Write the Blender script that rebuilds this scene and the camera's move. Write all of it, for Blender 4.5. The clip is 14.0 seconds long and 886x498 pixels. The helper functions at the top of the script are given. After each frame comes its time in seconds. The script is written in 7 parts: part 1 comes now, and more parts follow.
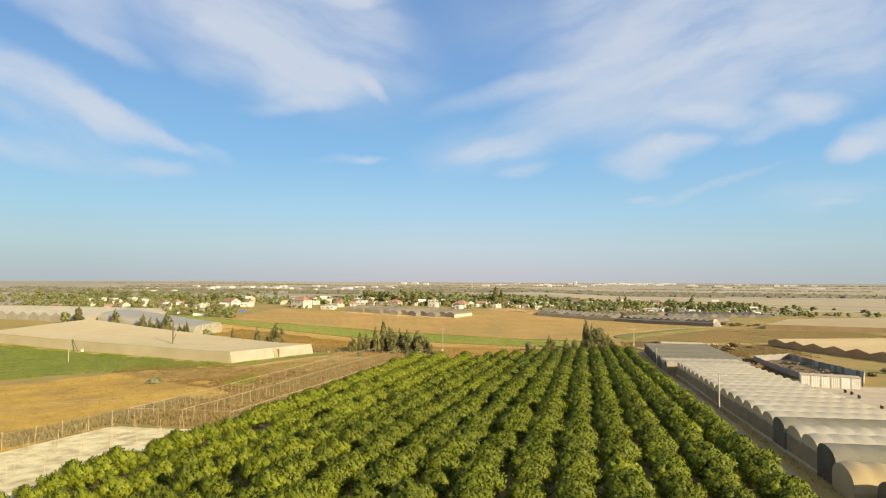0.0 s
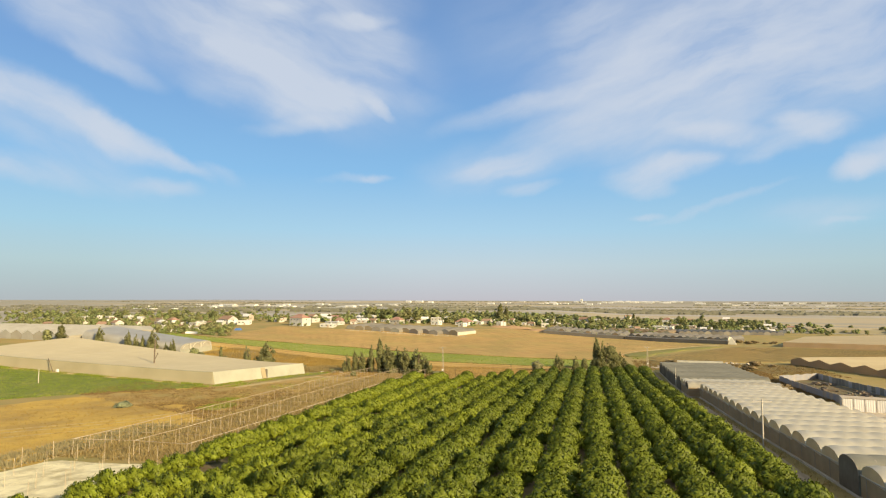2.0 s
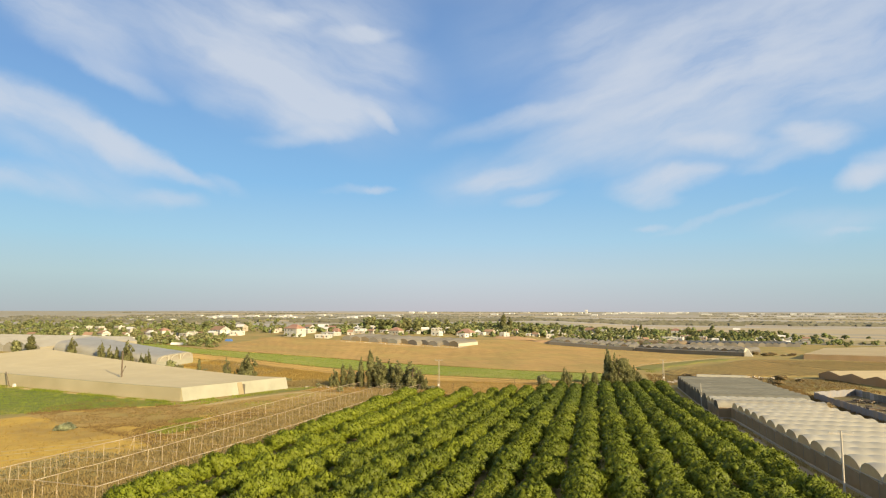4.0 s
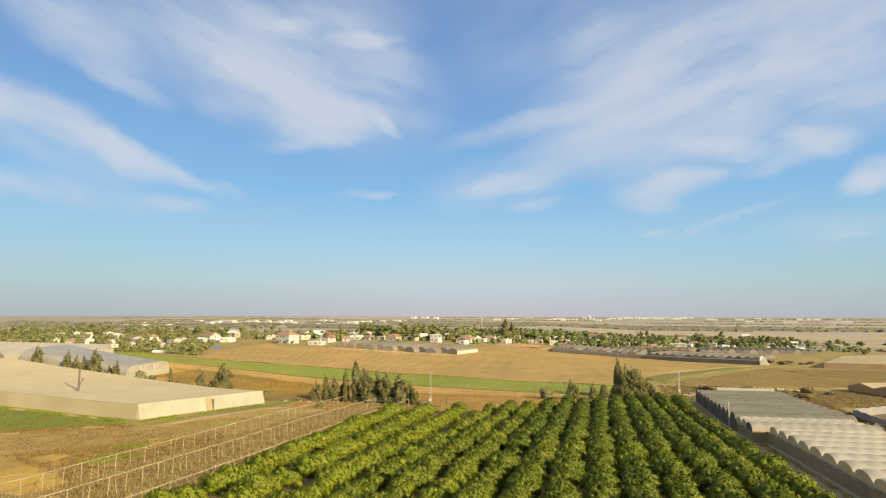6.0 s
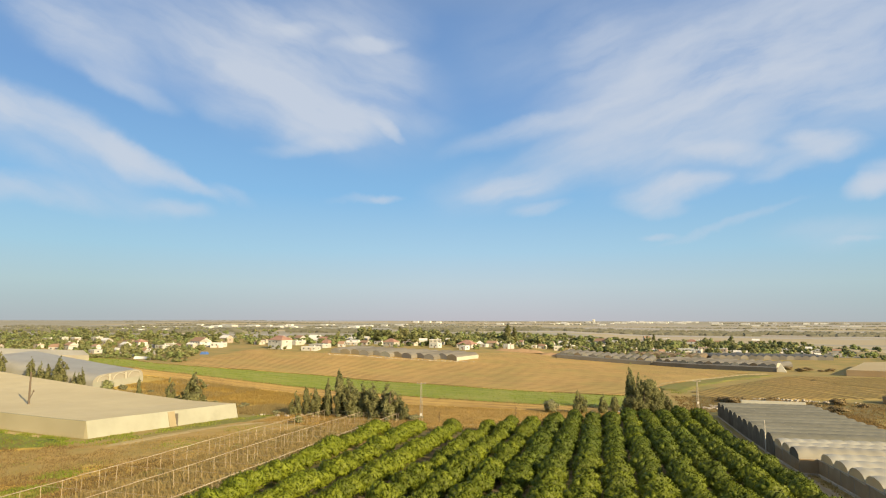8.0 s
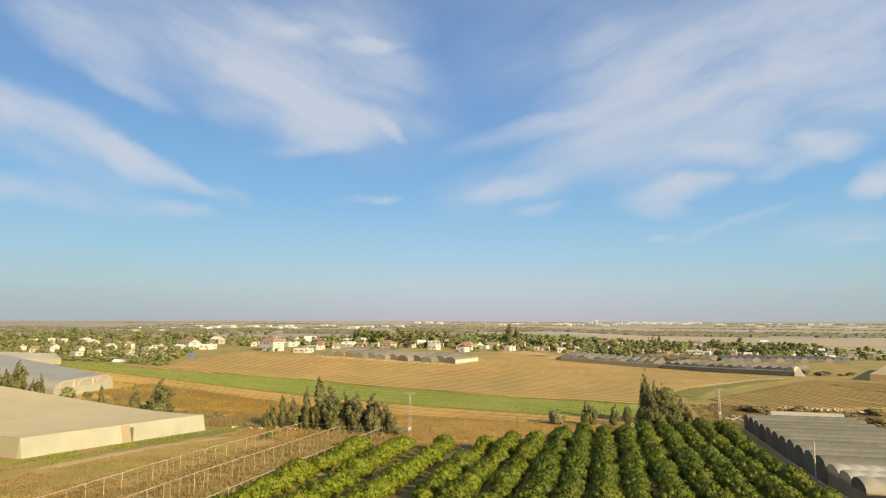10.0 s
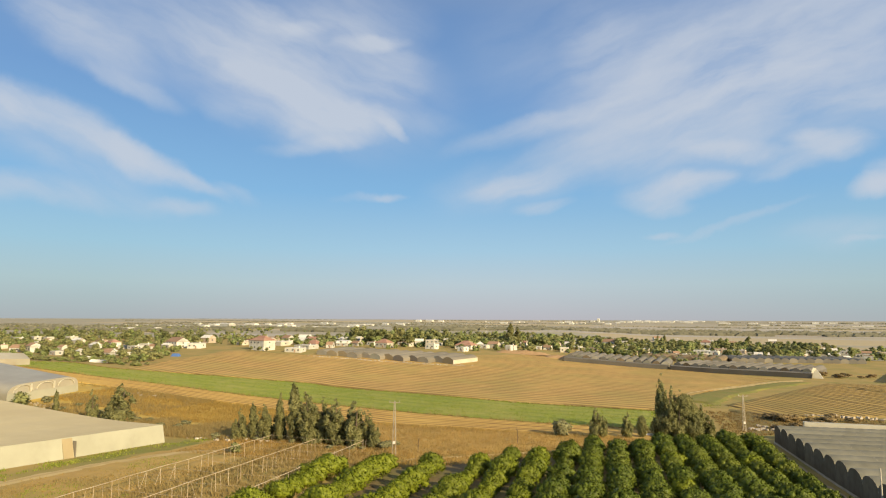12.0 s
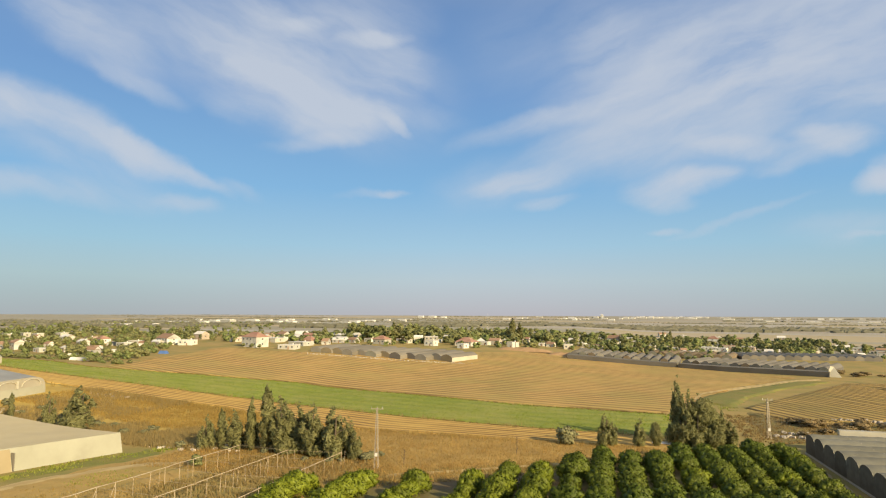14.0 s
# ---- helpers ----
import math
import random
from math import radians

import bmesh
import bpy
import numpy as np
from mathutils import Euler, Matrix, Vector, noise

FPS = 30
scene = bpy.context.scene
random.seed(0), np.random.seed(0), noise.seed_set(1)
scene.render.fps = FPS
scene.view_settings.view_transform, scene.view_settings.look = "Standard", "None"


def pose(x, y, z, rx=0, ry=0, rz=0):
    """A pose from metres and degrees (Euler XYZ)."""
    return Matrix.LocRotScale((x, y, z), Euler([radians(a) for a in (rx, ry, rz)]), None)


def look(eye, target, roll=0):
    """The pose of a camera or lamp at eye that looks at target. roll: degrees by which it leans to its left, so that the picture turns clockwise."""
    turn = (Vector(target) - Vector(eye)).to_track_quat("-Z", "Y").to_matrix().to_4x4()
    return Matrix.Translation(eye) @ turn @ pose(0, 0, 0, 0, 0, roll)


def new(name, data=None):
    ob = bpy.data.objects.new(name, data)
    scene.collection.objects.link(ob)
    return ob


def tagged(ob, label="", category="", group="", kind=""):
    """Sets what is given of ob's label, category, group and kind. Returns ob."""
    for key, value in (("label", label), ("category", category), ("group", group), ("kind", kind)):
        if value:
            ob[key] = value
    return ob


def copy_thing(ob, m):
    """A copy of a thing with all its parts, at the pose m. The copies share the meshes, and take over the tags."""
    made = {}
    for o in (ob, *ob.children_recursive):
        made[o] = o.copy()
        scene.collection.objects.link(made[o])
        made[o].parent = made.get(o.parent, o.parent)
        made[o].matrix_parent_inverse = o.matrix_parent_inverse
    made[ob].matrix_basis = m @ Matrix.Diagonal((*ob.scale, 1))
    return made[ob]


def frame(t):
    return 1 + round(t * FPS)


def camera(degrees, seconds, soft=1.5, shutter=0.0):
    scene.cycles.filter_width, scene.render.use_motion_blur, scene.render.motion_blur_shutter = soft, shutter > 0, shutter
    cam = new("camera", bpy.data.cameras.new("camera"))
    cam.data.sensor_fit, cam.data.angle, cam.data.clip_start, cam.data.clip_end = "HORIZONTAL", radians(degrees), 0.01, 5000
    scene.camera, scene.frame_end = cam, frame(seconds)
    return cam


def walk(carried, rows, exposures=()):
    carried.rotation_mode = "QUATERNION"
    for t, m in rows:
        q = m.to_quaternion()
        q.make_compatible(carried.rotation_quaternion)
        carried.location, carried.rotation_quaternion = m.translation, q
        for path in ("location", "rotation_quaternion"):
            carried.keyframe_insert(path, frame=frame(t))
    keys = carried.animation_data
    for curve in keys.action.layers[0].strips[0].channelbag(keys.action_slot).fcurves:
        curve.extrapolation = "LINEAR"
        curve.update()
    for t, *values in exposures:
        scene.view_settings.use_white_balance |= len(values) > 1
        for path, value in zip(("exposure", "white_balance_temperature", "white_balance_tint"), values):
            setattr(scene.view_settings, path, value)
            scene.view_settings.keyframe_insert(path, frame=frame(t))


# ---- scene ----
cam = camera(72.0, 14.0, soft=1.15)
PATH = [
    (0, (1.648, 3.455, 23.316), (1.123, 5.382, 23.421), 0.3),
    (0.5, (1.352, 6.979, 23.013), (0.822, 8.903, 23.136), 0.2),
    (1, (0.554, 11.466, 22.86), (0.02, 13.389, 23.0), 0.2),
    (1.5, (-0.137, 16.064, 22.376), (-0.674, 17.984, 22.529), 0.2),
    (2, (-0.973, 21.394, 21.638), (-1.513, 23.312, 21.803), 0.2),
    (2.5, (-1.74, 26.937, 20.749), (-2.283, 28.854, 20.924), 0.2),
    (3, (-2.634, 32.905, 20.127), (-3.181, 34.82, 20.31), 0.3),
    (3.5, (-3.579, 39.051, 20.138), (-4.129, 40.964, 20.331), 0.2),
    (4, (-4.598, 45.409, 20.267), (-5.149, 47.321, 20.468), 0.2),
    (6.5, (-8.411, 75.423, 20.734), (-8.974, 77.329, 20.955), 0.2),
    (7, (-9.319, 81.257, 20.609), (-9.885, 83.162, 20.834), 0.2),
    (7.5, (-10.001, 86.796, 20.727), (-10.569, 88.7, 20.955), 0.2),
    (8, (-10.645, 92.521, 20.789), (-11.215, 94.424, 21.02), 0.2),
    (10.5, (-15.279, 120.466, 20.992), (-15.856, 122.367, 21.225), 0.2),
    (11, (-16.091, 125.925, 20.897), (-16.669, 127.826, 21.129), 0.2),
    (11.5, (-16.967, 131.26, 20.97), (-17.548, 133.16, 21.201), 0.3),
    (12, (-17.803, 136.546, 21.034), (-18.385, 138.446, 21.261), 0.3),
    (12.5, (-18.323, 141.162, 21.035), (-18.908, 143.061, 21.258), 0.3),
    (13, (-18.945, 145.809, 20.998), (-19.532, 147.708, 21.217), 0.3),
    (13.5, (-19.483, 150.07, 20.921), (-20.073, 151.969, 21.136), 0.4),
    (14, (-20.157, 154.625, 20.927), (-20.749, 156.524, 21.141), 0.3),
]
walk(cam, [(t, look(eye, target, roll)) for t, eye, target, roll in PATH], [(0, 0.72), (4, 0.70), (10, 0.61), (14, 0.55)])

# ---- world, sun, exposure ----
SUN_AZ = math.atan2(0.84, -0.54)      # clockwise from +y to the sun
SUN_EL = radians(21)
SKY_FWD = Vector((-0.2756, 0.9613, 0.0))
SKY_RIGHT = Vector((0.9613, 0.2756, 0.0))
# cirrus: place across and up in the sky, half length, half width, lean in degrees, density
CIRRUS_LEFT = [(-0.678, 0.340, 0.194, 0.037, -24, 0.8), (-0.539, 0.271, 0.134, 0.026, -27, 0.85), (-0.440, 0.223, 0.081, 0.013, -28, 0.5), (-0.368, 0.203, 0.052, 0.013, -20, 0.22), (-0.837, 0.380, 0.166, 0.044, -18, 0.7),
               (-0.664, 0.274, 0.221, 0.050, -22, 0.27), (-0.640, 0.208, 0.229, 0.025, -10, 0.27), (-0.457, 0.181, 0.062, 0.015, -8, 0.35), (-0.794, 0.227, 0.163, 0.029, -6, 0.25), (-0.405, 0.486, 0.421, 0.113, -14, 0.4), (-0.24, 0.41, 0.27, 0.12, -20, 0.42),
               (-0.651, 0.497, 0.187, 0.054, -36, 0.5), (-0.551, 0.395, 0.117, 0.019, -22, 0.28), (-0.344, 0.420, 0.175, 0.047, -30, 0.6), (-0.279, 0.380, 0.145, 0.029, -28, 0.6), (-0.205, 0.324, 0.120, 0.038, 5, 0.65),
               (-0.168, 0.350, 0.077, 0.029, -38, 0.6), (-0.108, 0.321, 0.038, 0.011, -42, 0.8), (-0.224, 0.289, 0.105, 0.017, 8, 0.4), (-0.141, 0.474, 0.068, 0.017, 2, 0.95), (-0.264, 0.504, 0.059, 0.015, 0, 0.5),
               (-0.318, 0.522, 0.098, 0.029, -20, 0.4), (-0.171, 0.517, 0.147, 0.059, -5, 0.35), (-0.101, 0.415, 0.068, 0.058, -50, 0.28), (-0.341, 0.350, 0.116, 0.029, -15, 0.3), (-0.052, 0.330, 0.086, 0.019, -10, 0.13),
               (-0.146, 0.197, 0.071, 0.008, 4, 0.28), (-0.106, 0.197, 0.034, 0.007, 3, 0.4)]
CIRRUS_RIGHT = [(0.533, 0.435, 0.421, 0.182, 18, 0.6), (0.387, 0.365, 0.324, 0.114, 25, 0.45), (0.661, 0.485, 0.249, 0.144, 10, 0.2), (0.20, 0.48, 0.24, 0.12, 20, 0.14), (0.148, 0.329, 0.181, 0.021, 17, 0.55), (0.341, 0.425, 0.163, 0.031, 40, 0.3),
               (0.256, 0.465, 0.087, 0.077, 40, 0.3), (0.099, 0.219, 0.089, 0.022, 14, 0.75), (0.146, 0.181, 0.052, 0.012, 10, 0.5), (0.081, 0.219, 0.151, 0.047, 12, 0.28), (0.362, 0.214, 0.103, 0.026, 12, 0.95),
               (0.414, 0.229, 0.061, 0.017, 10, 0.45), (0.342, 0.184, 0.061, 0.015, 0, 0.4), (0.468, 0.279, 0.132, 0.021, -8, 0.5), (0.631, 0.291, 0.086, 0.026, 12, 0.95), (0.592, 0.306, 0.052, 0.011, 15, 0.5),
               (0.542, 0.246, 0.080, 0.017, 10, 0.4), (0.695, 0.224, 0.061, 0.022, 18, 0.85), (0.767, 0.253, 0.103, 0.037, 15, 0.6), (0.472, 0.162, 0.139, 0.007, 17, 0.28), (0.341, 0.138, 0.041, 0.007, 3, 0.28),
               (0.647, 0.144, 0.148, 0.028, 3, 0.18), (0.674, 0.130, 0.059, 0.006, 0, 0.22), (0.484, 0.395, 0.200, 0.029, 18, 0.3), (0.682, 0.375, 0.133, 0.021, 15, 0.28), (0.204, 0.282, 0.142, 0.038, 16, 0.25)]


def build_world():
    world = bpy.data.worlds.new("sky")
    scene.world = world
    world.use_nodes = True
    nt = world.node_tree
    nt.nodes.clear()
    N, L = nt.nodes.new, nt.links.new

    def math_node(op, a, b=None, c=None):
        n = N("ShaderNodeMath")
        n.operation = op
        for k, v in enumerate((a, b, c)):
            if v is None:
                continue
            if isinstance(v, (int, float)):
                n.inputs[k].default_value = v
            else:
                L(v, n.inputs[k])
        return n.outputs[0]

    def dot(vec, axis):
        n = N("ShaderNodeVectorMath")
        n.operation = "DOT_PRODUCT"
        L(vec, n.inputs[0])
        n.inputs[1].default_value = axis
        return n.outputs["Value"]

    way = N("ShaderNodeTexCoord").outputs["Generated"]
    up = dot(way, (0, 0, 1))
    ahead = math_node("MAXIMUM", dot(way, SKY_FWD), 0.05)
    across = math_node("DIVIDE", dot(way, SKY_RIGHT), ahead)
    high = math_node("DIVIDE", up, ahead)
    flat = N("ShaderNodeCombineXYZ")
    L(across, flat.inputs[0])
    L(high, flat.inputs[1])
    # warp by two noises so that the cloud edges fray
    warp = N("ShaderNodeTexNoise")
    warp.inputs["Scale"].default_value = 6.0
    warp.inputs["Detail"].default_value = 6.0
    warp.inputs["Roughness"].default_value = 0.56
    L(flat.outputs[0], warp.inputs["Vector"])
    centred = N("ShaderNodeVectorMath")
    centred.operation = "SUBTRACT"
    L(warp.outputs["Color"], centred.inputs[0])
    centred.inputs[1].default_value = (0.5, 0.5, 0.5)
    scaled = N("ShaderNodeVectorMath")
    scaled.operation = "MULTIPLY"
    L(centred.outputs[0], scaled.inputs[0])
    scaled.inputs[1].default_value = (0.08, 0.06, 0.0)
    moved = N("ShaderNodeVectorMath")
    L(flat.outputs[0], moved.inputs[0])
    L(scaled.outputs[0], moved.inputs[1])
    total = None
    for u, v, length, width, lean, dense in CIRRUS_LEFT + CIRRUS_RIGHT:
        place = N("ShaderNodeMapping")
        place.vector_type = "TEXTURE"
        place.inputs["Location"].default_value = (u, v, 0)
        place.inputs["Rotation"].default_value = (0, 0, radians(lean))
        place.inputs["Scale"].default_value = (length * 1.12, width * 1.3, 1)
        L(moved.outputs[0], place.inputs["Vector"])
        far = N("ShaderNodeVectorMath")
        far.operation = "LENGTH"
        L(place.outputs[0], far.inputs[0])
        fall = N("ShaderNodeMapRange")
        fall.interpolation_type = "SMOOTHSTEP"
        fall.inputs["From Min"].default_value, fall.inputs["From Max"].default_value = 1.0, 0.1
        fall.inputs["To Max"].default_value = dense
        L(far.outputs["Value"], fall.inputs["Value"])
        total = fall.outputs[0] if total is None else math_node("ADD", total, fall.outputs[0])
    # streaky fine structure, leaning one way on each side of the sky
    fibres = []
    for lean in (-27, 22):
        stretch = N("ShaderNodeMapping")
        stretch.vector_type = "TEXTURE"
        stretch.inputs["Rotation"].default_value = (0, 0, radians(lean))
        stretch.inputs["Scale"].default_value = (0.42, 0.11, 1)
        L(moved.outputs[0], stretch.inputs["Vector"])
        fine = N("ShaderNodeTexNoise")
        fine.inputs["Scale"].default_value = 1.7
        fine.inputs["Detail"].default_value = 6.0
        fine.inputs["Roughness"].default_value = 0.55
        L(stretch.outputs[0], fine.inputs["Vector"])
        fibres.append(fine.outputs["Fac"])
    half = N("ShaderNodeMapRange")
    half.inputs["From Min"].default_value, half.inputs["From Max"].default_value = -0.08, 0.06
    L(across, half.inputs["Value"])
    fibre = N("ShaderNodeMix")
    L(half.outputs[0], fibre.inputs["Factor"])
    L(fibres[0], fibre.inputs["A"])
    L(fibres[1], fibre.inputs["B"])
    grain = N("ShaderNodeMapRange")
    grain.inputs["From Min"].default_value, grain.inputs["From Max"].default_value = 0.32, 0.66
    grain.inputs["To Min"].default_value, grain.inputs["To Max"].default_value = 0.3, 1.12
    L(fibre.outputs["Result"], grain.inputs["Value"])
    cover = math_node("MULTIPLY", total, grain.outputs[0])
    front = N("ShaderNodeMapRange")
    front.inputs["From Min"].default_value, front.inputs["From Max"].default_value = 0.05, 0.3
    L(dot(way, SKY_FWD), front.inputs["Value"])
    cover = math_node("MULTIPLY", cover, front.outputs[0])
    cover = math_node("SUBTRACT", 1.0, math_node("POWER", 2.718, math_node("MULTIPLY", cover, -1.9)))
    cover = math_node("MINIMUM", cover, 0.85)
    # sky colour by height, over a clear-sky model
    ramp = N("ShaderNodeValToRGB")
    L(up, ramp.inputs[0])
    # last two stops, overhead and unseen, are paled to warm shaded sides
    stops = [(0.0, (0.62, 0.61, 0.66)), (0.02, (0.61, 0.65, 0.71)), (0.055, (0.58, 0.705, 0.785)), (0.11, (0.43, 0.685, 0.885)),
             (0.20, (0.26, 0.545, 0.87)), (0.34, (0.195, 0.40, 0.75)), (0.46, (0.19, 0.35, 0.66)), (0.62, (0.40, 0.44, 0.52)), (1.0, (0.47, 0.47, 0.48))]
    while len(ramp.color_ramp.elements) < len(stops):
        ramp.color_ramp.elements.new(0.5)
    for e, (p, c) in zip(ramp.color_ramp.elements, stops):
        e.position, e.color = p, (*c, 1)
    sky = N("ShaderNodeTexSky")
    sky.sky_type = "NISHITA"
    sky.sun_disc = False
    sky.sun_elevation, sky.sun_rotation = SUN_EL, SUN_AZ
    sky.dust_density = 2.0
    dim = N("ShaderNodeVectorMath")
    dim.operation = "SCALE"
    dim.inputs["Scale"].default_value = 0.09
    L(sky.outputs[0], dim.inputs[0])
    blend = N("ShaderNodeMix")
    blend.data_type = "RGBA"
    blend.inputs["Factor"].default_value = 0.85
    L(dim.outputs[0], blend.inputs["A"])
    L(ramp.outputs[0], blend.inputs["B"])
    # dusty haze near the ground, greener to both sides and rosier ahead
    low = N("ShaderNodeMapRange")
    low.inputs["From Min"].default_value, low.inputs["From Max"].default_value = 0.20, 0.03
    L(up, low.inputs["Value"])
    side = N("ShaderNodeMapRange")
    side.inputs["From Min"].default_value, side.inputs["From Max"].default_value = 0.08, 0.65
    L(math_node("ABSOLUTE", math_node("ADD", across, -0.06)), side.inputs["Value"])
    tint = N("ShaderNodeMix")
    tint.data_type, tint.blend_type = "RGBA", "MULTIPLY"
    L(math_node("MULTIPLY", low.outputs[0], side.outputs[0]), tint.inputs["Factor"])
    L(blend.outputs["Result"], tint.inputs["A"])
    tint.inputs["B"].default_value = (0.83, 0.93, 0.90, 1)
    veil = N("ShaderNodeMix")
    veil.data_type = "RGBA"
    L(cover, veil.inputs["Factor"])
    L(tint.outputs["Result"], veil.inputs["A"])
    veil.inputs["B"].default_value = (0.635, 0.69, 0.78, 1)
    back = N("ShaderNodeBackground")
    L(veil.outputs["Result"], back.inputs["Color"])
    back.inputs["Strength"].default_value = SKY_POWER
    out = N("ShaderNodeOutputWorld")
    L(back.outputs[0], out.inputs["Surface"])


SKY_POWER = 0.61
build_world()
sun = new("sun", bpy.data.lights.new("sun", "SUN"))
sun.data.energy, sun.data.angle, sun.data.color = 5.0, radians(0.6), (1.0, 0.80, 0.48)
sun.matrix_world = look(Vector((0.84, -0.54, math.tan(SUN_EL) * 0.9986)) * 100, (0, 0, 0))

# ---- materials ----


def material(name, a, b, size=1.0, rough=0.85, bump=0.0, bump_size=None, c=None, c_size=None, island=0.0, objects=0.0,
             metal=0.0, through_light=0.0, band=None, sheen=0.3):
    """Two tones a and b mixed by a noise of that size in metres; c: stains at a larger size; island, objects: change of value from
    piece to piece; band: (direction in degrees or None for along the field's rows, width, colour) of furrow stripes."""
    m = bpy.data.materials.new(name)
    m.use_nodes = True
    nt = m.node_tree
    N, L = nt.nodes.new, nt.links.new
    bsdf = nt.nodes["Principled BSDF"]
    bsdf.inputs["Roughness"].default_value = rough
    bsdf.inputs["Metallic"].default_value = metal
    bsdf.inputs["Specular IOR Level"].default_value = sheen
    where = N("ShaderNodeNewGeometry")

    def grain(scale, detail=5.0):
        n = N("ShaderNodeTexNoise")
        n.inputs["Scale"].default_value = scale
        n.inputs["Detail"].default_value = detail
        n.inputs["Roughness"].default_value = 0.6
        L(where.outputs["Position"], n.inputs["Vector"])
        return n.outputs["Fac"]

    def spread(value, lo, hi, to=1.0):
        n = N("ShaderNodeMapRange")
        n.inputs["From Min"].default_value, n.inputs["From Max"].default_value = lo, hi
        n.inputs["To Max"].default_value = to
        L(value, n.inputs["Value"])
        return n.outputs[0]

    def mix(fac, x, y):
        n = N("ShaderNodeMix")
        n.data_type = "RGBA"
        for key, v in (("Factor", fac), ("A", x), ("B", y)):
            if isinstance(v, (int, float)):
                n.inputs[key].default_value = v
            elif isinstance(v, tuple):
                n.inputs[key].default_value = (*v, 1)
            else:
                L(v, n.inputs[key])
        return n.outputs["Result"]

    colour = mix(spread(grain(1.0 / size), 0.32, 0.68), a, b)
    if c:
        colour = mix(spread(grain(1.0 / (c_size or size * 9), 6.0), 0.42, 0.66, 0.85), colour, c)
    if band:
        turn = N("ShaderNodeMapping")
        if band[0] is None:
            along = N("ShaderNodeAttribute")
            along.attribute_name = "rows"
            L(along.outputs["Vector"], turn.inputs["Vector"])
        else:
            turn.inputs["Rotation"].default_value = (0, 0, radians(-band[0]))
            L(where.outputs["Position"], turn.inputs["Vector"])
        wave = N("ShaderNodeTexWave")
        wave.bands_direction = "Y"
        wave.inputs["Scale"].default_value = 0.314 / band[1]
        wave.inputs["Distortion"].default_value = 0.8
        wave.inputs["Detail"].default_value = 3.0
        wave.inputs["Detail Scale"].default_value = 0.6
        L(turn.outputs[0], wave.inputs["Vector"])
        lines = spread(wave.outputs["Fac"], 0.5, 0.78, band[3] if len(band) > 3 else 0.8)
        patchy = N("ShaderNodeMath")
        patchy.operation = "MULTIPLY"
        L(lines, patchy.inputs[0])
        L(spread(grain(1.0 / 28, 4.0), 0.22, 0.56), patchy.inputs[1])
        colour = mix(patchy.outputs[0], colour, band[2])
    if island or objects:
        vary = N("ShaderNodeHueSaturation")
        pick = where.outputs["Random Per Island"] if island else N("ShaderNodeObjectInfo").outputs["Random"]
        k = island or objects
        n = N("ShaderNodeMapRange")
        n.inputs["To Min"].default_value, n.inputs["To Max"].default_value = 1 - k, 1 + k
        L(pick, n.inputs["Value"])
        L(n.outputs[0], vary.inputs["Value"])
        L(colour, vary.inputs["Color"])
        colour = vary.outputs[0]
    L(colour, bsdf.inputs["Base Color"])
    if bump:
        b_node = N("ShaderNodeBump")
        b_node.inputs["Strength"].default_value = bump
        b_node.inputs["Distance"].default_value = bump_size or size * 0.3
        L(grain(2.2 / size, 6.0), b_node.inputs["Height"])
        L(b_node.outputs[0], bsdf.inputs["Normal"])
    if through_light:
        glow = N("ShaderNodeBsdfTranslucent")
        L(colour, glow.inputs["Color"])
        both = N("ShaderNodeMixShader")
        both.inputs[0].default_value = through_light
        L(bsdf.outputs[0], both.inputs[1])
        L(glow.outputs[0], both.inputs[2])
        L(both.outputs[0], nt.nodes["Material Output"].inputs["Surface"])
    return m


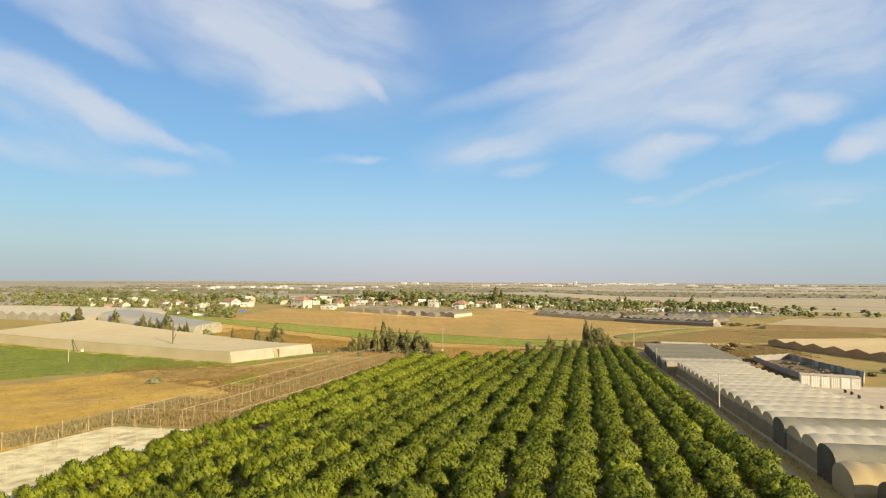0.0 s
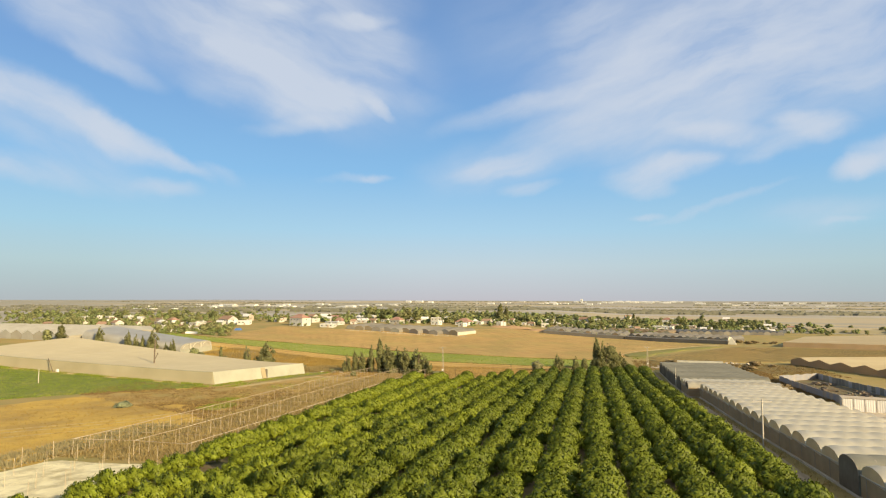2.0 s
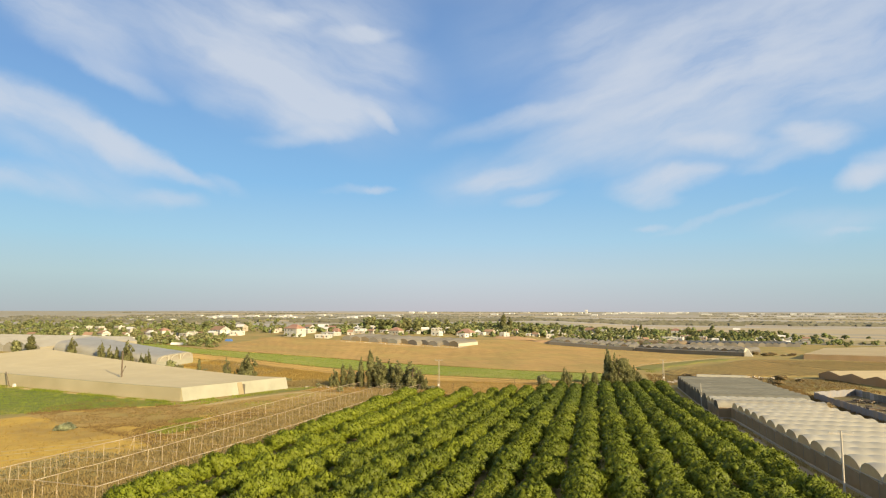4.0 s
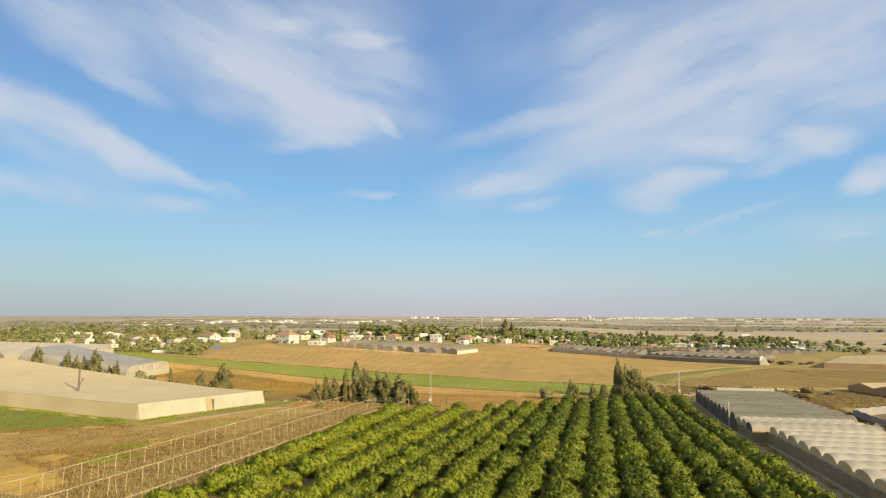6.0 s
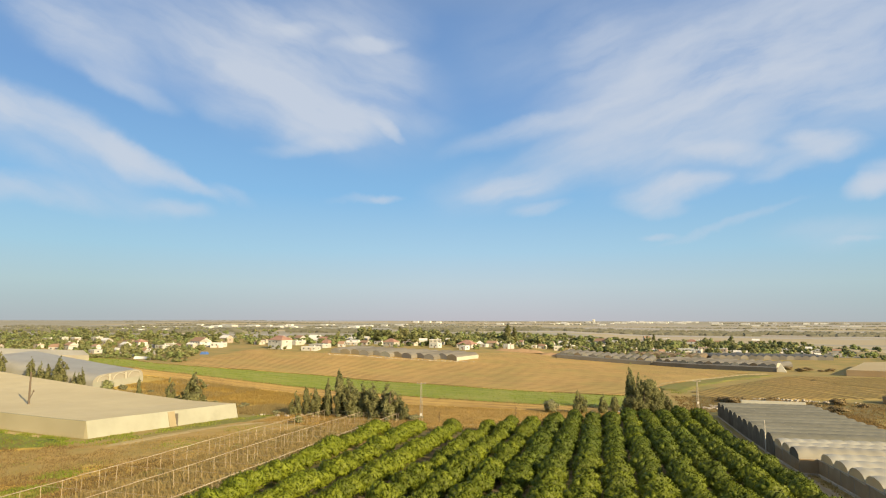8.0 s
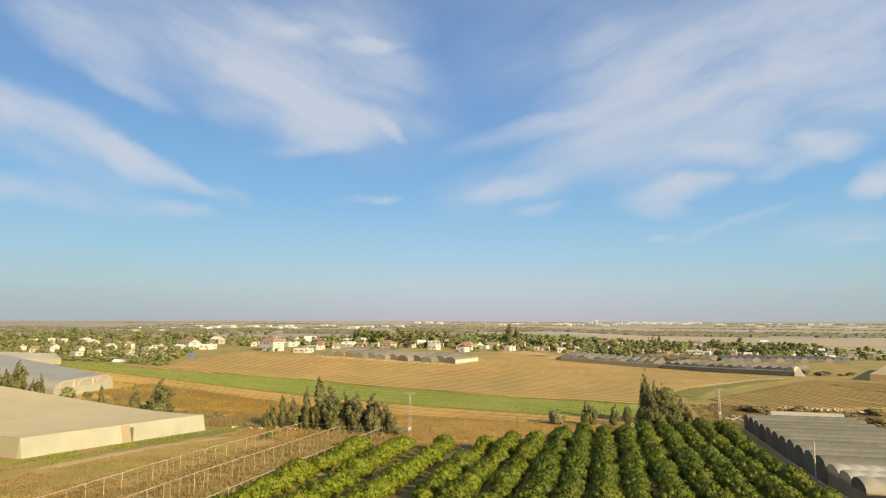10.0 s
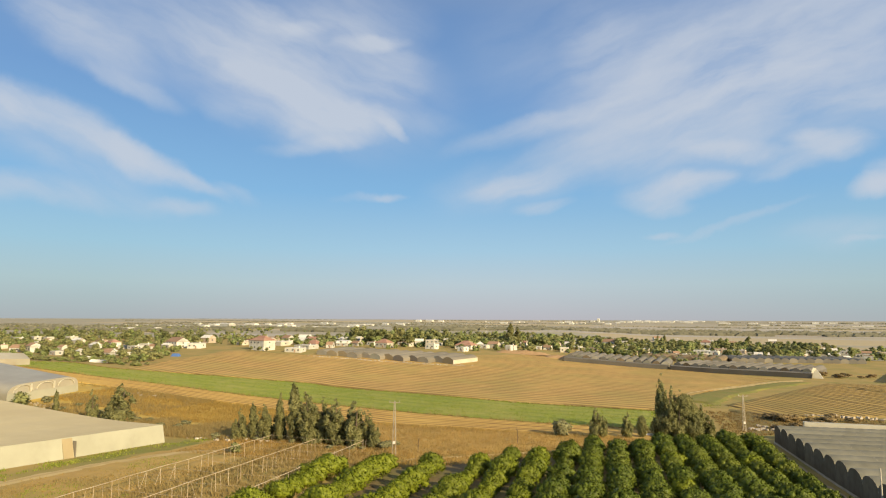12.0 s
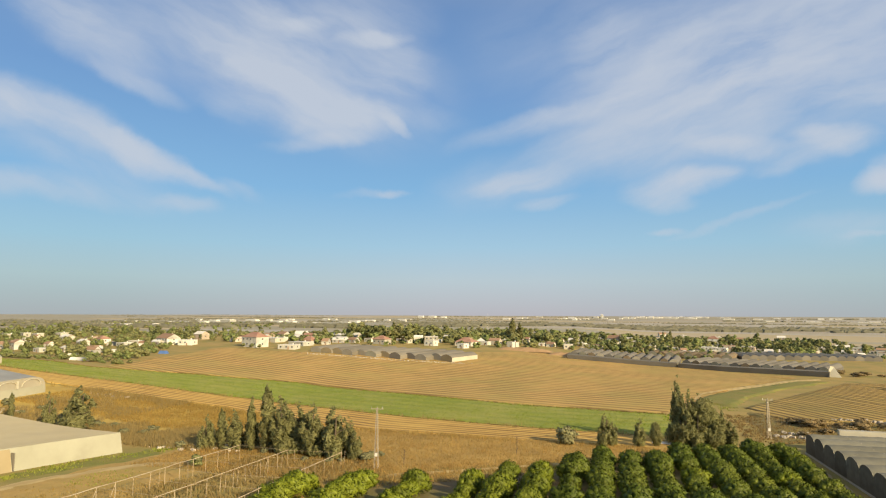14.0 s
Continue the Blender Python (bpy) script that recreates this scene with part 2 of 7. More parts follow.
M = {
    "soil": material("soil", (0.15, 0.105, 0.05), (0.20, 0.145, 0.07), 3.0, 0.95, 0.5, 0.3, (0.17, 0.16, 0.06), 9),
    # far ground paled and greyed in base colour, in place of haze
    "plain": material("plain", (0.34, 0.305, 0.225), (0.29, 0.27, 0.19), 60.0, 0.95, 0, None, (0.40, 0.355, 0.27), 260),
    "rust_grass": material("rust_grass", (0.53, 0.36, 0.115), (0.46, 0.31, 0.095), 3.5, 0.95, 0.4, 0.3, (0.38, 0.26, 0.085), 12),
    "rust_blade": material("rust_blade", (0.61, 0.43, 0.155), (0.53, 0.36, 0.125), 6.0, 0.9, island=0.16, through_light=0.68, c=(0.42, 0.30, 0.11), c_size=10),
    "brown_weeds": material("brown_weeds", (0.48, 0.32, 0.10), (0.40, 0.265, 0.085), 3.0, 0.95, 0.6, 0.3, (0.32, 0.25, 0.075), 9),
    "dry_grass": material("dry_grass", (0.53, 0.375, 0.085), (0.45, 0.315, 0.072), 3.5, 0.95, 0.4, 0.3, (0.38, 0.27, 0.08), 14),
    "grass_blade": material("grass_blade", (0.56, 0.40, 0.12), (0.50, 0.345, 0.10), 6.0, 0.9, island=0.1, through_light=0.65, c=(0.44, 0.30, 0.085), c_size=16),
    "mixed_grass": material("mixed_grass", (0.34, 0.25, 0.085), (0.39, 0.275, 0.09), 4.0, 0.95, 0.6, 0.3, (0.22, 0.21, 0.06), 16),
    "track": material("track", (0.50, 0.375, 0.17), (0.43, 0.32, 0.14), 2.0, 0.95, 0.4, 0.15, (0.56, 0.44, 0.22), 14, band=(82, 3.0, (0.37, 0.265, 0.11), 0.6)),
    "crop": material("crop", (0.20, 0.25, 0.03), (0.30, 0.325, 0.05), 3.6, 0.9, 0.9, 0.5, (0.34, 0.325, 0.08), 20, band=(None, 9.0, (0.15, 0.20, 0.034), 0.35)),
    "crop_dark": material("crop_dark", (0.12, 0.16, 0.022), (0.165, 0.205, 0.032), 2.2, 0.9, 0.9, 0.5, (0.24, 0.24, 0.06), 7, band=(None, 5.0, (0.085, 0.12, 0.018), 0.4)),
    "ploughed": material("ploughed", (0.475, 0.30, 0.09), (0.55, 0.36, 0.12), 5.0, 0.95, 0.6, 0.3, (0.40, 0.31, 0.09), 26,
                         band=(-15.3, 6.0, (0.20, 0.12, 0.04), 0.8)),
    "ploughed_right": material("ploughed_right", (0.51, 0.34, 0.10), (0.45, 0.295, 0.085), 5.0, 0.95, 0.6, 0.3, (0.34, 0.265, 0.08), 40),
    "furrow": material("furrow", (0.14, 0.098, 0.037), (0.18, 0.125, 0.046), 3.0, 0.95, 0.5, 0.3, (0.20, 0.145, 0.055), 14),
    "stubble": material("stubble", (0.57, 0.37, 0.095), (0.63, 0.42, 0.12), 3.0, 0.95, 0.6, 0.3, (0.50, 0.315, 0.085), 30,
                        band=(None, 3.7, (0.24, 0.135, 0.038), 1.0)),
    # the third tone makes uneven darker blotches on the sheet
    "tarp": material("tarp", (0.90, 0.80, 0.48), (0.80, 0.70, 0.40), 2.5, 0.8, 0.25, 0.08, (0.44, 0.36, 0.18), 3.6),
    "road": material("road", (0.33, 0.255, 0.155), (0.39, 0.305, 0.19), 2.5, 0.95, 0.3, 0.1, (0.45, 0.35, 0.22), 12, band=(92.2, 1.9, (0.29, 0.21, 0.12), 0.5)),
    "leaf": material("leaf", (0.092, 0.125, 0.0095), (0.148, 0.176, 0.0135), 2.5, 0.55, island=0.22, through_light=0.15, c=(0.17, 0.20, 0.017), c_size=30, sheen=0.3),
    "leaf_deep": material("leaf_deep", (0.072, 0.106, 0.011), (0.116, 0.149, 0.015), 2.5, 0.55, island=0.22, through_light=0.13, c=(0.135, 0.16, 0.017), c_size=30, sheen=0.3),
    # yellower leaf of the left rows, also lightened for their sunny side
    "leaf_yellow": material("leaf_yellow", (0.168, 0.208, 0.0145), (0.222, 0.255, 0.0205), 2.5, 0.55, island=0.22, through_light=0.18, sheen=0.3),
    "conifer": material("conifer", (0.225, 0.228, 0.094), (0.315, 0.305, 0.132), 2.0, 0.9, island=0.3, through_light=0.47),
    # village foliage lightened in base colour, as haze would do
    "broadleaf": material("broadleaf", (0.25, 0.275, 0.11), (0.325, 0.335, 0.14), 3.0, 0.85, island=0.3, objects=0.25, through_light=0.42, c=(0.38, 0.36, 0.17), c_size=30),
    "shrub": material("shrub", (0.33, 0.32, 0.17), (0.27, 0.265, 0.135), 1.0, 0.8, island=0.3, through_light=0.4),
    "sage": material("sage", (0.33, 0.36, 0.20), (0.40, 0.42, 0.25), 1.0, 0.8, island=0.2, through_light=0.35),
    "bark": material("bark", (0.12, 0.09, 0.06), (0.17, 0.13, 0.09), 0.3, 0.9, 0.5),
    "film": material("film", (0.73, 0.685, 0.55), (0.665, 0.625, 0.50), 2.5, 0.5, 0.2, 0.05, (0.59, 0.55, 0.43), 9, objects=0.05, through_light=0.35, sheen=0.3),
    "film_end": material("film_end", (0.86, 0.76, 0.53), (0.80, 0.70, 0.48), 2.5, 0.6, 0.2, 0.05, (0.72, 0.62, 0.42), 6, through_light=0.65, sheen=0.2),
    "film_tan": material("film_tan", (0.66, 0.53, 0.29), (0.58, 0.46, 0.25), 2.5, 0.45, 0.2, 0.05, (0.52, 0.41, 0.22), 8, through_light=0.25, sheen=0.4),
    "net_grey": material("net_grey", (0.48, 0.345, 0.19), (0.56, 0.41, 0.235), 1.6, 0.8, 0.15, 0.05, (0.42, 0.305, 0.17), 6, through_light=0.35),
    "net_dark": material("net_dark", (0.145, 0.11, 0.07), (0.18, 0.14, 0.09), 1.5, 0.9, 0.1, 0.05, (0.21, 0.165, 0.11), 6, objects=0.2, sheen=0.1),
    "net_roof": material("net_roof", (0.17, 0.163, 0.125), (0.205, 0.197, 0.152), 1.5, 0.85, 0.15, 0.05, (0.24, 0.23, 0.18), 7, objects=0.08, sheen=0.15),
    "screen": material("screen", (0.575, 0.49, 0.30), (0.53, 0.45, 0.275), 5.0, 0.8, 0.12, 0.1, (0.50, 0.42, 0.255), 30, sheen=0.15),
    # screenhouse netting by side: screen_side dimmed for shade, screen_light against full sun
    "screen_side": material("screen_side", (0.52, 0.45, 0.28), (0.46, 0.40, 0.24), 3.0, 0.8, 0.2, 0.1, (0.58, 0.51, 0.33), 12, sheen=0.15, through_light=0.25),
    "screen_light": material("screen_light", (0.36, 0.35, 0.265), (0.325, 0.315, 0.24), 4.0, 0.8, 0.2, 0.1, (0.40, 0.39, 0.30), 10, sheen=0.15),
    "screen_door": material("screen_door", (0.33, 0.27, 0.155), (0.29, 0.235, 0.135), 3.0, 0.8, 0.2, 0.1, (0.37, 0.30, 0.18), 6),
    "net_gold": material("net_gold", (0.73, 0.61, 0.37), (0.67, 0.55, 0.33), 6.0, 0.8, 0.15, 0.1, (0.77, 0.66, 0.43), 30, sheen=0.2, through_light=0.4),
    # copy of the golden netting, toned brown for ends and sides in shade
    "net_brown": material("net_brown", (0.66, 0.53, 0.35), (0.72, 0.58, 0.39), 3.0, 0.85, 0.1, 0.1, (0.60, 0.47, 0.29), 12, through_light=0.68),
    "net_tan": material("net_tan", (0.21, 0.19, 0.15), (0.25, 0.225, 0.175), 3.0, 0.85, 0.1, 0.1, (0.18, 0.16, 0.125), 12, objects=0.15),
    "net_slate": material("net_slate", (0.155, 0.145, 0.125), (0.19, 0.175, 0.15), 3.0, 0.85, 0.1, 0.1, (0.13, 0.12, 0.10), 12, objects=0.15, sheen=0.15),
    "film_grey": material("film_grey", (0.34, 0.31, 0.235), (0.39, 0.355, 0.27), 4.0, 0.55, 0.2, 0.08, (0.30, 0.27, 0.205), 14, sheen=0.25),
    "film_clear": material("film_clear", (0.43, 0.405, 0.33), (0.48, 0.455, 0.375), 4.0, 0.4, 0.2, 0.08, (0.38, 0.35, 0.28), 12, sheen=0.4, through_light=0.2),
    "pole_wood": material("pole_wood", (0.56, 0.50, 0.40), (0.46, 0.41, 0.32), 0.5, 0.85, 0.3),
    "pipe": material("pipe", (0.44, 0.345, 0.22), (0.34, 0.26, 0.165), 0.8, 0.7, 0.2, 0.01, (0.54, 0.45, 0.32), 5),
    "lattice": material("lattice", (0.50, 0.44, 0.34), (0.42, 0.36, 0.27), 1.0, 0.6, metal=0.3),
    "wall_white": material("wall_white", (0.66, 0.645, 0.56), (0.58, 0.56, 0.48), 2.0, 0.85, 0.1, 0.02, (0.40, 0.385, 0.34), 6, objects=0.25),
    "wall_cream": material("wall_cream", (0.48, 0.45, 0.375), (0.43, 0.40, 0.33), 2.0, 0.85, 0.1, 0.02, (0.37, 0.34, 0.27), 6, objects=0.2),
    "wall_stone": material("wall_stone", (0.48, 0.40, 0.31), (0.40, 0.33, 0.25), 2.0, 0.9, 0.1, 0.02, objects=0.15),
    "tile_red": material("tile_red", (0.34, 0.185, 0.13), (0.29, 0.155, 0.11), 1.0, 0.8, 0.3, 0.05, (0.39, 0.25, 0.18), 6, objects=0.2),
    "tile_brown": material("tile_brown", (0.36, 0.23, 0.15), (0.30, 0.19, 0.12), 1.0, 0.8, 0.3, 0.05, objects=0.15),
    "roof_white": material("roof_white", (0.72, 0.69, 0.62), (0.62, 0.59, 0.53), 2.0, 0.7, 0.1, 0.02, objects=0.1),
    "glass": material("glass", (0.06, 0.07, 0.08), (0.09, 0.10, 0.11), 1.0, 0.15, sheen=0.6),
    "concrete": material("concrete", (0.52, 0.44, 0.32), (0.43, 0.36, 0.26), 1.0, 0.9, 0.3, 0.04, (0.58, 0.49, 0.36), 6),
    "sheet_metal": material("sheet_metal", (0.34, 0.34, 0.36), (0.27, 0.27, 0.29), 1.0, 0.5, 0.1, 0.02, (0.38, 0.33, 0.27), 4, metal=0.3),
    "rubble": material("rubble", (0.52, 0.46, 0.37), (0.38, 0.32, 0.24), 0.8, 0.95, 0.5, 0.2),
    "blue_sheet": material("blue_sheet", (0.08, 0.15, 0.36), (0.10, 0.19, 0.42), 1.0, 0.5),
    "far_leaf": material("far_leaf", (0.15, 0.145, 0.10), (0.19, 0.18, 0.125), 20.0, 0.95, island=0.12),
    # field tones of the plain, greyed for haze, the last one palest
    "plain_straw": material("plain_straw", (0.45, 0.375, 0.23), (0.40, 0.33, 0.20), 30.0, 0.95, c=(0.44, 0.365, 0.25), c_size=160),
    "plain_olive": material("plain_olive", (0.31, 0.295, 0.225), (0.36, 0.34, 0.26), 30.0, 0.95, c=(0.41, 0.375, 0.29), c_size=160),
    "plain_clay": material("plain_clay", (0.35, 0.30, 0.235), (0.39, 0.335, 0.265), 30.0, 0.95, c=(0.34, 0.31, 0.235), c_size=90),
    "plain_haze": material("plain_haze", (0.44, 0.40, 0.335), (0.40, 0.365, 0.305), 30.0, 0.95, c=(0.36, 0.33, 0.275), c_size=160),
    "golden_grass": material("golden_grass", (0.58, 0.385, 0.07), (0.50, 0.325, 0.06), 3.5, 0.95, 0.5, 0.3, (0.33, 0.22, 0.065), 16),
    "grey_weed": material("grey_weed", (0.32, 0.27, 0.14), (0.26, 0.225, 0.11), 4.0, 0.9, island=0.2, through_light=0.3),
    "weed_blade": material("weed_blade", (0.47, 0.36, 0.15), (0.41, 0.31, 0.125), 6.0, 0.9, island=0.12, through_light=0.62),
    "scrub_ground": material("scrub_ground", (0.215, 0.155, 0.055), (0.165, 0.125, 0.045), 3.0, 0.95, 0.6, 0.3, (0.225, 0.195, 0.058), 8),
    "dead_weed": material("dead_weed", (0.285, 0.195, 0.076), (0.23, 0.155, 0.062), 6.0, 0.9, island=0.2, through_light=0.4),
    "scrub": material("scrub", (0.27, 0.20, 0.105), (0.34, 0.26, 0.13), 2.0, 0.9, island=0.25, through_light=0.3),
    "dark_leaf": material("dark_leaf", (0.18, 0.20, 0.08), (0.24, 0.25, 0.105), 3.0, 0.85, island=0.25, objects=0.2, through_light=0.42),
    "crop_blade": material("crop_blade", (0.225, 0.295, 0.034), (0.29, 0.345, 0.046), 5.0, 0.8, island=0.32, through_light=0.5, c=(0.35, 0.345, 0.08), c_size=16),
    "verge": material("verge", (0.165, 0.18, 0.037), (0.215, 0.205, 0.052), 3.0, 0.95, 0.6, 0.4, (0.25, 0.20, 0.062), 7),
    "pale_leaf": material("pale_leaf", (0.285, 0.335, 0.12), (0.36, 0.40, 0.16), 3.0, 0.85, island=0.25, objects=0.25, through_light=0.45),
    "berm": material("berm", (0.46, 0.30, 0.16), (0.38, 0.24, 0.12), 3.0, 0.95, 0.4, 0.3),
    "black": material("black", (0.03, 0.03, 0.03), (0.05, 0.05, 0.045), 0.5, 0.6),
}

# ---- ground shape ----
LAND_Y = [-400, 0, 60, 114, 137, 200, 247, 277, 330, 450, 600, 1000, 2000, 4800, 9000]
LAND_Z = [8, 1, -1.0, -3.3, -4.3, -7.6, -9.9, -10.9, -12, -13, -14, -13, -8, 12, 30]
RISE_Y = [150, 200, 240, 285, 340, 420, 480, 560, 600, 800, 1000]
RISE_K = [0.0, 0.025, 0.031, 0.066, 0.090, 0.064, 0.050, 0.029, 0.023, 0.01, 0.0]


def smooth(a, b, v):
    t = np.clip((v - a) / (b - a), 0, 1)
    return t * t * (3 - 2 * t)


def land(x, y):
    """Height of the ground: it falls away from the orchard, rises again to the village and lies lower on both sides of the orchard,
    with a long bank that climbs behind the screenhouse."""
    a = np.interp(y, LAND_Y, LAND_Z)
    s = np.interp(y, [0, 120, 230, 400, 1000], [.02, .02, .011, .004, 0])
    west = np.clip(-150.0 - x, 0, 150)
    return (a + s * np.clip(x, -250, 200) + 8.5 * smooth(430, 640, y) * smooth(40, -150, x) * smooth(2500, 1000, y)
            + np.interp(y, RISE_Y, RISE_K) * (np.sqrt(west * west + 144) - 12)
            - 3.0 * smooth(-30, -95, x) * smooth(260, 110, y) - 0.7 * smooth(21, 27, x) * smooth(225, 160, y))


def at(x, y):
    return float(land(np.float64(x), np.float64(y)))


def mesh_from(name, V, F, mat, smooth_faces=False, normals=None):
    """A mesh from arrays of points and of faces that all have the same number of corners; normals: a shading direction for each point."""
    V, F = np.asarray(V, np.float32), np.asarray(F, np.int32)
    me = bpy.data.meshes.new(name)
    k = F.shape[1]
    me.vertices.add(len(V))
    me.vertices.foreach_set("co", V.ravel())
    me.loops.add(F.size)
    me.loops.foreach_set("vertex_index", F.ravel())
    me.polygons.add(len(F))
    me.polygons.foreach_set("loop_start", np.arange(0, F.size, k, dtype=np.int32))
    if smooth_faces or normals is not None:
        me.polygons.foreach_set("use_smooth", np.ones(len(F), bool))
    me.materials.append(mat)
    me.update(calc_edges=True)
    me.validate()
    if normals is not None:
        me.normals_split_custom_set_from_vertices(np.asarray(normals, np.float32))
    return me


class Shape:
    """Points and faces of one mesh, gathered piece by piece."""

    def __init__(self):
        self.v, self.f = [], []

    def add(self, pts, faces):
        n = len(self.v)
        self.v += [tuple(p) for p in pts]
        self.f += [tuple(n + i for i in f) for f in faces]
        return self

    def box(self, c, s, turn=0.0, taper=1.0):
        hx, hy, hz = s[0] / 2, s[1] / 2, s[2] / 2
        ca, sa = math.cos(radians(turn)), math.sin(radians(turn))
        pts = []
        for z in (-1, 1):
            k = taper if z > 0 else 1
            for x, y in ((-1, -1), (1, -1), (1, 1), (-1, 1)):
                X, Y = x * hx * k, y * hy * k
                pts.append((c[0] + X * ca - Y * sa, c[1] + X * sa + Y * ca, c[2] + z * hz))
        return self.add(pts, [(3, 2, 1, 0), (4, 5, 6, 7), (0, 1, 5, 4), (1, 2, 6, 5), (2, 3, 7, 6), (3, 0, 4, 7)])

    def rod(self, p, q, r, r2=None, n=6):
        p, q = Vector(p), Vector(q)
        r2 = r if r2 is None else r2
        d = (q - p).normalized()
        a = d.orthogonal().normalized()
        b = d.cross(a)
        pts = []
        for o, rad in ((p, r), (q, r2)):
            for i in range(n):
                t = 2 * math.pi * i / n
                pts.append(o + (a * math.cos(t) + b * math.sin(t)) * rad)
        faces = [(i, (i + 1) % n, n + (i + 1) % n, n + i) for i in range(n)]
        return self.add(pts, faces + [tuple(range(n - 1, -1, -1)), tuple(range(n, 2 * n))])

    def mesh(self, name, mat, soft=False):
        me = bpy.data.meshes.new(name)
        me.from_pydata(self.v, [], self.f)
        me.materials.append(mat)
        if soft:
            me.polygons.foreach_set("use_smooth", np.ones(len(me.polygons), bool))
        me.update()
        return me


def part(name, shape, mat, parent, label="", soft=False, where=None):
    """Links a Shape, or a mesh that is made already, as ONE object under a thing or a part."""
    me = shape.mesh(name, mat, soft) if isinstance(shape, Shape) else shape
    ob = new(name, me)
    ob.parent = parent
    if where is not None:
        ob.matrix_basis = where
    return tagged(ob, label) if label else ob


def thing(name, m, label, category, group="", kind=""):
    ob = new(name)
    ob.empty_display_size = 0.5
    ob.matrix_basis = m
    return tagged(ob, label, category, group, kind)


def stand(x, y, turn=0.0, scale=1.0, dz=0.0):
    return pose(x, y, at(x, y) + dz, 0, 0, turn) @ Matrix.Scale(scale, 4)


# ---- ground and fields ----
def build_ground():
    ys = np.unique(np.concatenate([np.linspace(-400, 40, 12), np.arange(40, 340, 4.0), np.arange(340, 800, 10.0), np.arange(800, 2000, 60.0),
                                   np.arange(2000, 7001, 250.0)]))
    xs = np.unique(np.concatenate([-np.geomspace(240, 7000, 40), np.arange(-240, 140, 5.0), np.geomspace(140, 7000, 40)]))
    X, Y = np.meshgrid(xs, ys)
    Z = land(X, Y)
    V = np.stack([X, Y, Z], -1).reshape(-1, 3)
    n = len(xs)
    i, j = np.meshgrid(np.arange(n - 1), np.arange(len(ys) - 1))
    a = (j * n + i).ravel()
    F = np.stack([a, a + 1, a + n + 1, a + n], -1)
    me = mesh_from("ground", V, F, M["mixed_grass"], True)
    # faces far out take the plain tone, which holds haze in its colour
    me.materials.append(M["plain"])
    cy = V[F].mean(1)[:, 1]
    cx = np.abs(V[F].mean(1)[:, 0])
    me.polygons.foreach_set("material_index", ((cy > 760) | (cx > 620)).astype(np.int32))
    tagged(new("ground", me), "dry grassy farmland that falls away to a wide plain", "ground", kind="structure")


def field(name, corners, mat, label, category, lift=0.12, step=4.0, ridge=None, ragged=1.0, seed=3):
    """A field: a sheet over the ground inside four corners, or between two bent edges of as many points each, with ragged rims;
    ridge: (spacing, height) of furrows that run along the first side."""
    if len(corners) == 4:
        A, B, C, D = corners
        corners = ((A, B), (D, C))
    near, back = [np.array(c, float) for c in corners]
    legs = np.concatenate([[0], np.cumsum(np.linalg.norm(np.diff(near, axis=0), axis=1) + np.linalg.norm(np.diff(back, axis=0), axis=1))])
    long, wide = legs[-1] / 2, np.linalg.norm(back - near, axis=1).mean()
    legs = legs / legs[-1]
    nu = max(2, int(long / (step * (3 if ridge else 1))))
    nv = max(2, int(wide / (ridge[0] / 2 if ridge else step)))
    rng = np.random.default_rng(seed)
    u, v = np.meshgrid(np.linspace(0, 1, nu + 1), np.linspace(0, 1, nv + 1))
    near, back = [np.stack([np.interp(u, legs, c[:, k]) for k in (0, 1)], -1) for c in (near, back)]
    P = near * (1 - v)[..., None] + back * v[..., None]
    rim = (u == 0) | (u == 1) | (v == 0) | (v == 1)
    P += rng.normal(0, ragged, P.shape) * rim[..., None]
    Z = land(P[..., 0], P[..., 1]) + lift
    if ridge:
        Z += (np.arange(nv + 1) % 2)[:, None] * ridge[1] * rng.uniform(0.5, 1.2, Z.shape)
    Z = np.where(rim, Z - lift * 1.4, Z)
    V = np.concatenate([P, Z[..., None]], -1).reshape(-1, 3)
    i, j = np.meshgrid(np.arange(nu), np.arange(nv))
    a = (j * (nu + 1) + i).ravel()
    n = nu + 1
    F = np.stack([a, a + 1, a + n + 1, a + n], -1)
    me = mesh_from(name, V, F, mat, not ridge)
    rows = np.stack([u * long, v * wide, np.zeros_like(u)], -1).reshape(-1, 3).astype(np.float32)
    me.attributes.new("rows", "FLOAT_VECTOR", "POINT").data.foreach_set("vector", rows.ravel())
    return tagged(new(name, me), label, category, kind="structure")


# bent edges between the strips of crop, stubble and ploughed earth
CROP_BACK = [(-480, 412), (-342, 399), (-275, 392), (-222, 412), (-176, 422), (-110, 404), (-60, 387), (-10, 380)]
CROP_NEAR = [(-480, 352), (-340, 355), (-268, 359), (-220, 364), (-160, 365), (-90, 346), (-47, 338), (-4, 335)]
STUBBLE_NEAR = [(-430, 330), (-320, 338), (-245, 341), (-205, 343), (-160, 345), (-98, 322), (-55, 320), (-12, 318)]


def edge_y(edge, x):
    return np.interp(x, [p[0] for p in edge], [p[1] for p in edge])


def off(edge, dy):
    return [(x, y + dy) for x, y in edge]



build_ground()
field("dry_field", [(-230, 60), (-100, 50), (-104, 215), (-158, 216)], M["golden_grass"], "golden dry grass beside the bare net frame", "field", 0.10, 5)
field("weedy_slope", [(-176, 186), (-140, 172), (-100, 212), (-134, 224)], M["brown_weeds"], "brown and green patchy weeds beside the screenhouse", "field", 0.22, 4, ragged=2.2)
field("weedy_flat", [(-137, 212), (-103, 210), (-106, 284), (-128, 284)], M["brown_weeds"], "brown weedy ground between the screenhouse and the bare frame", "field", 0.13, 4, ragged=1.2)
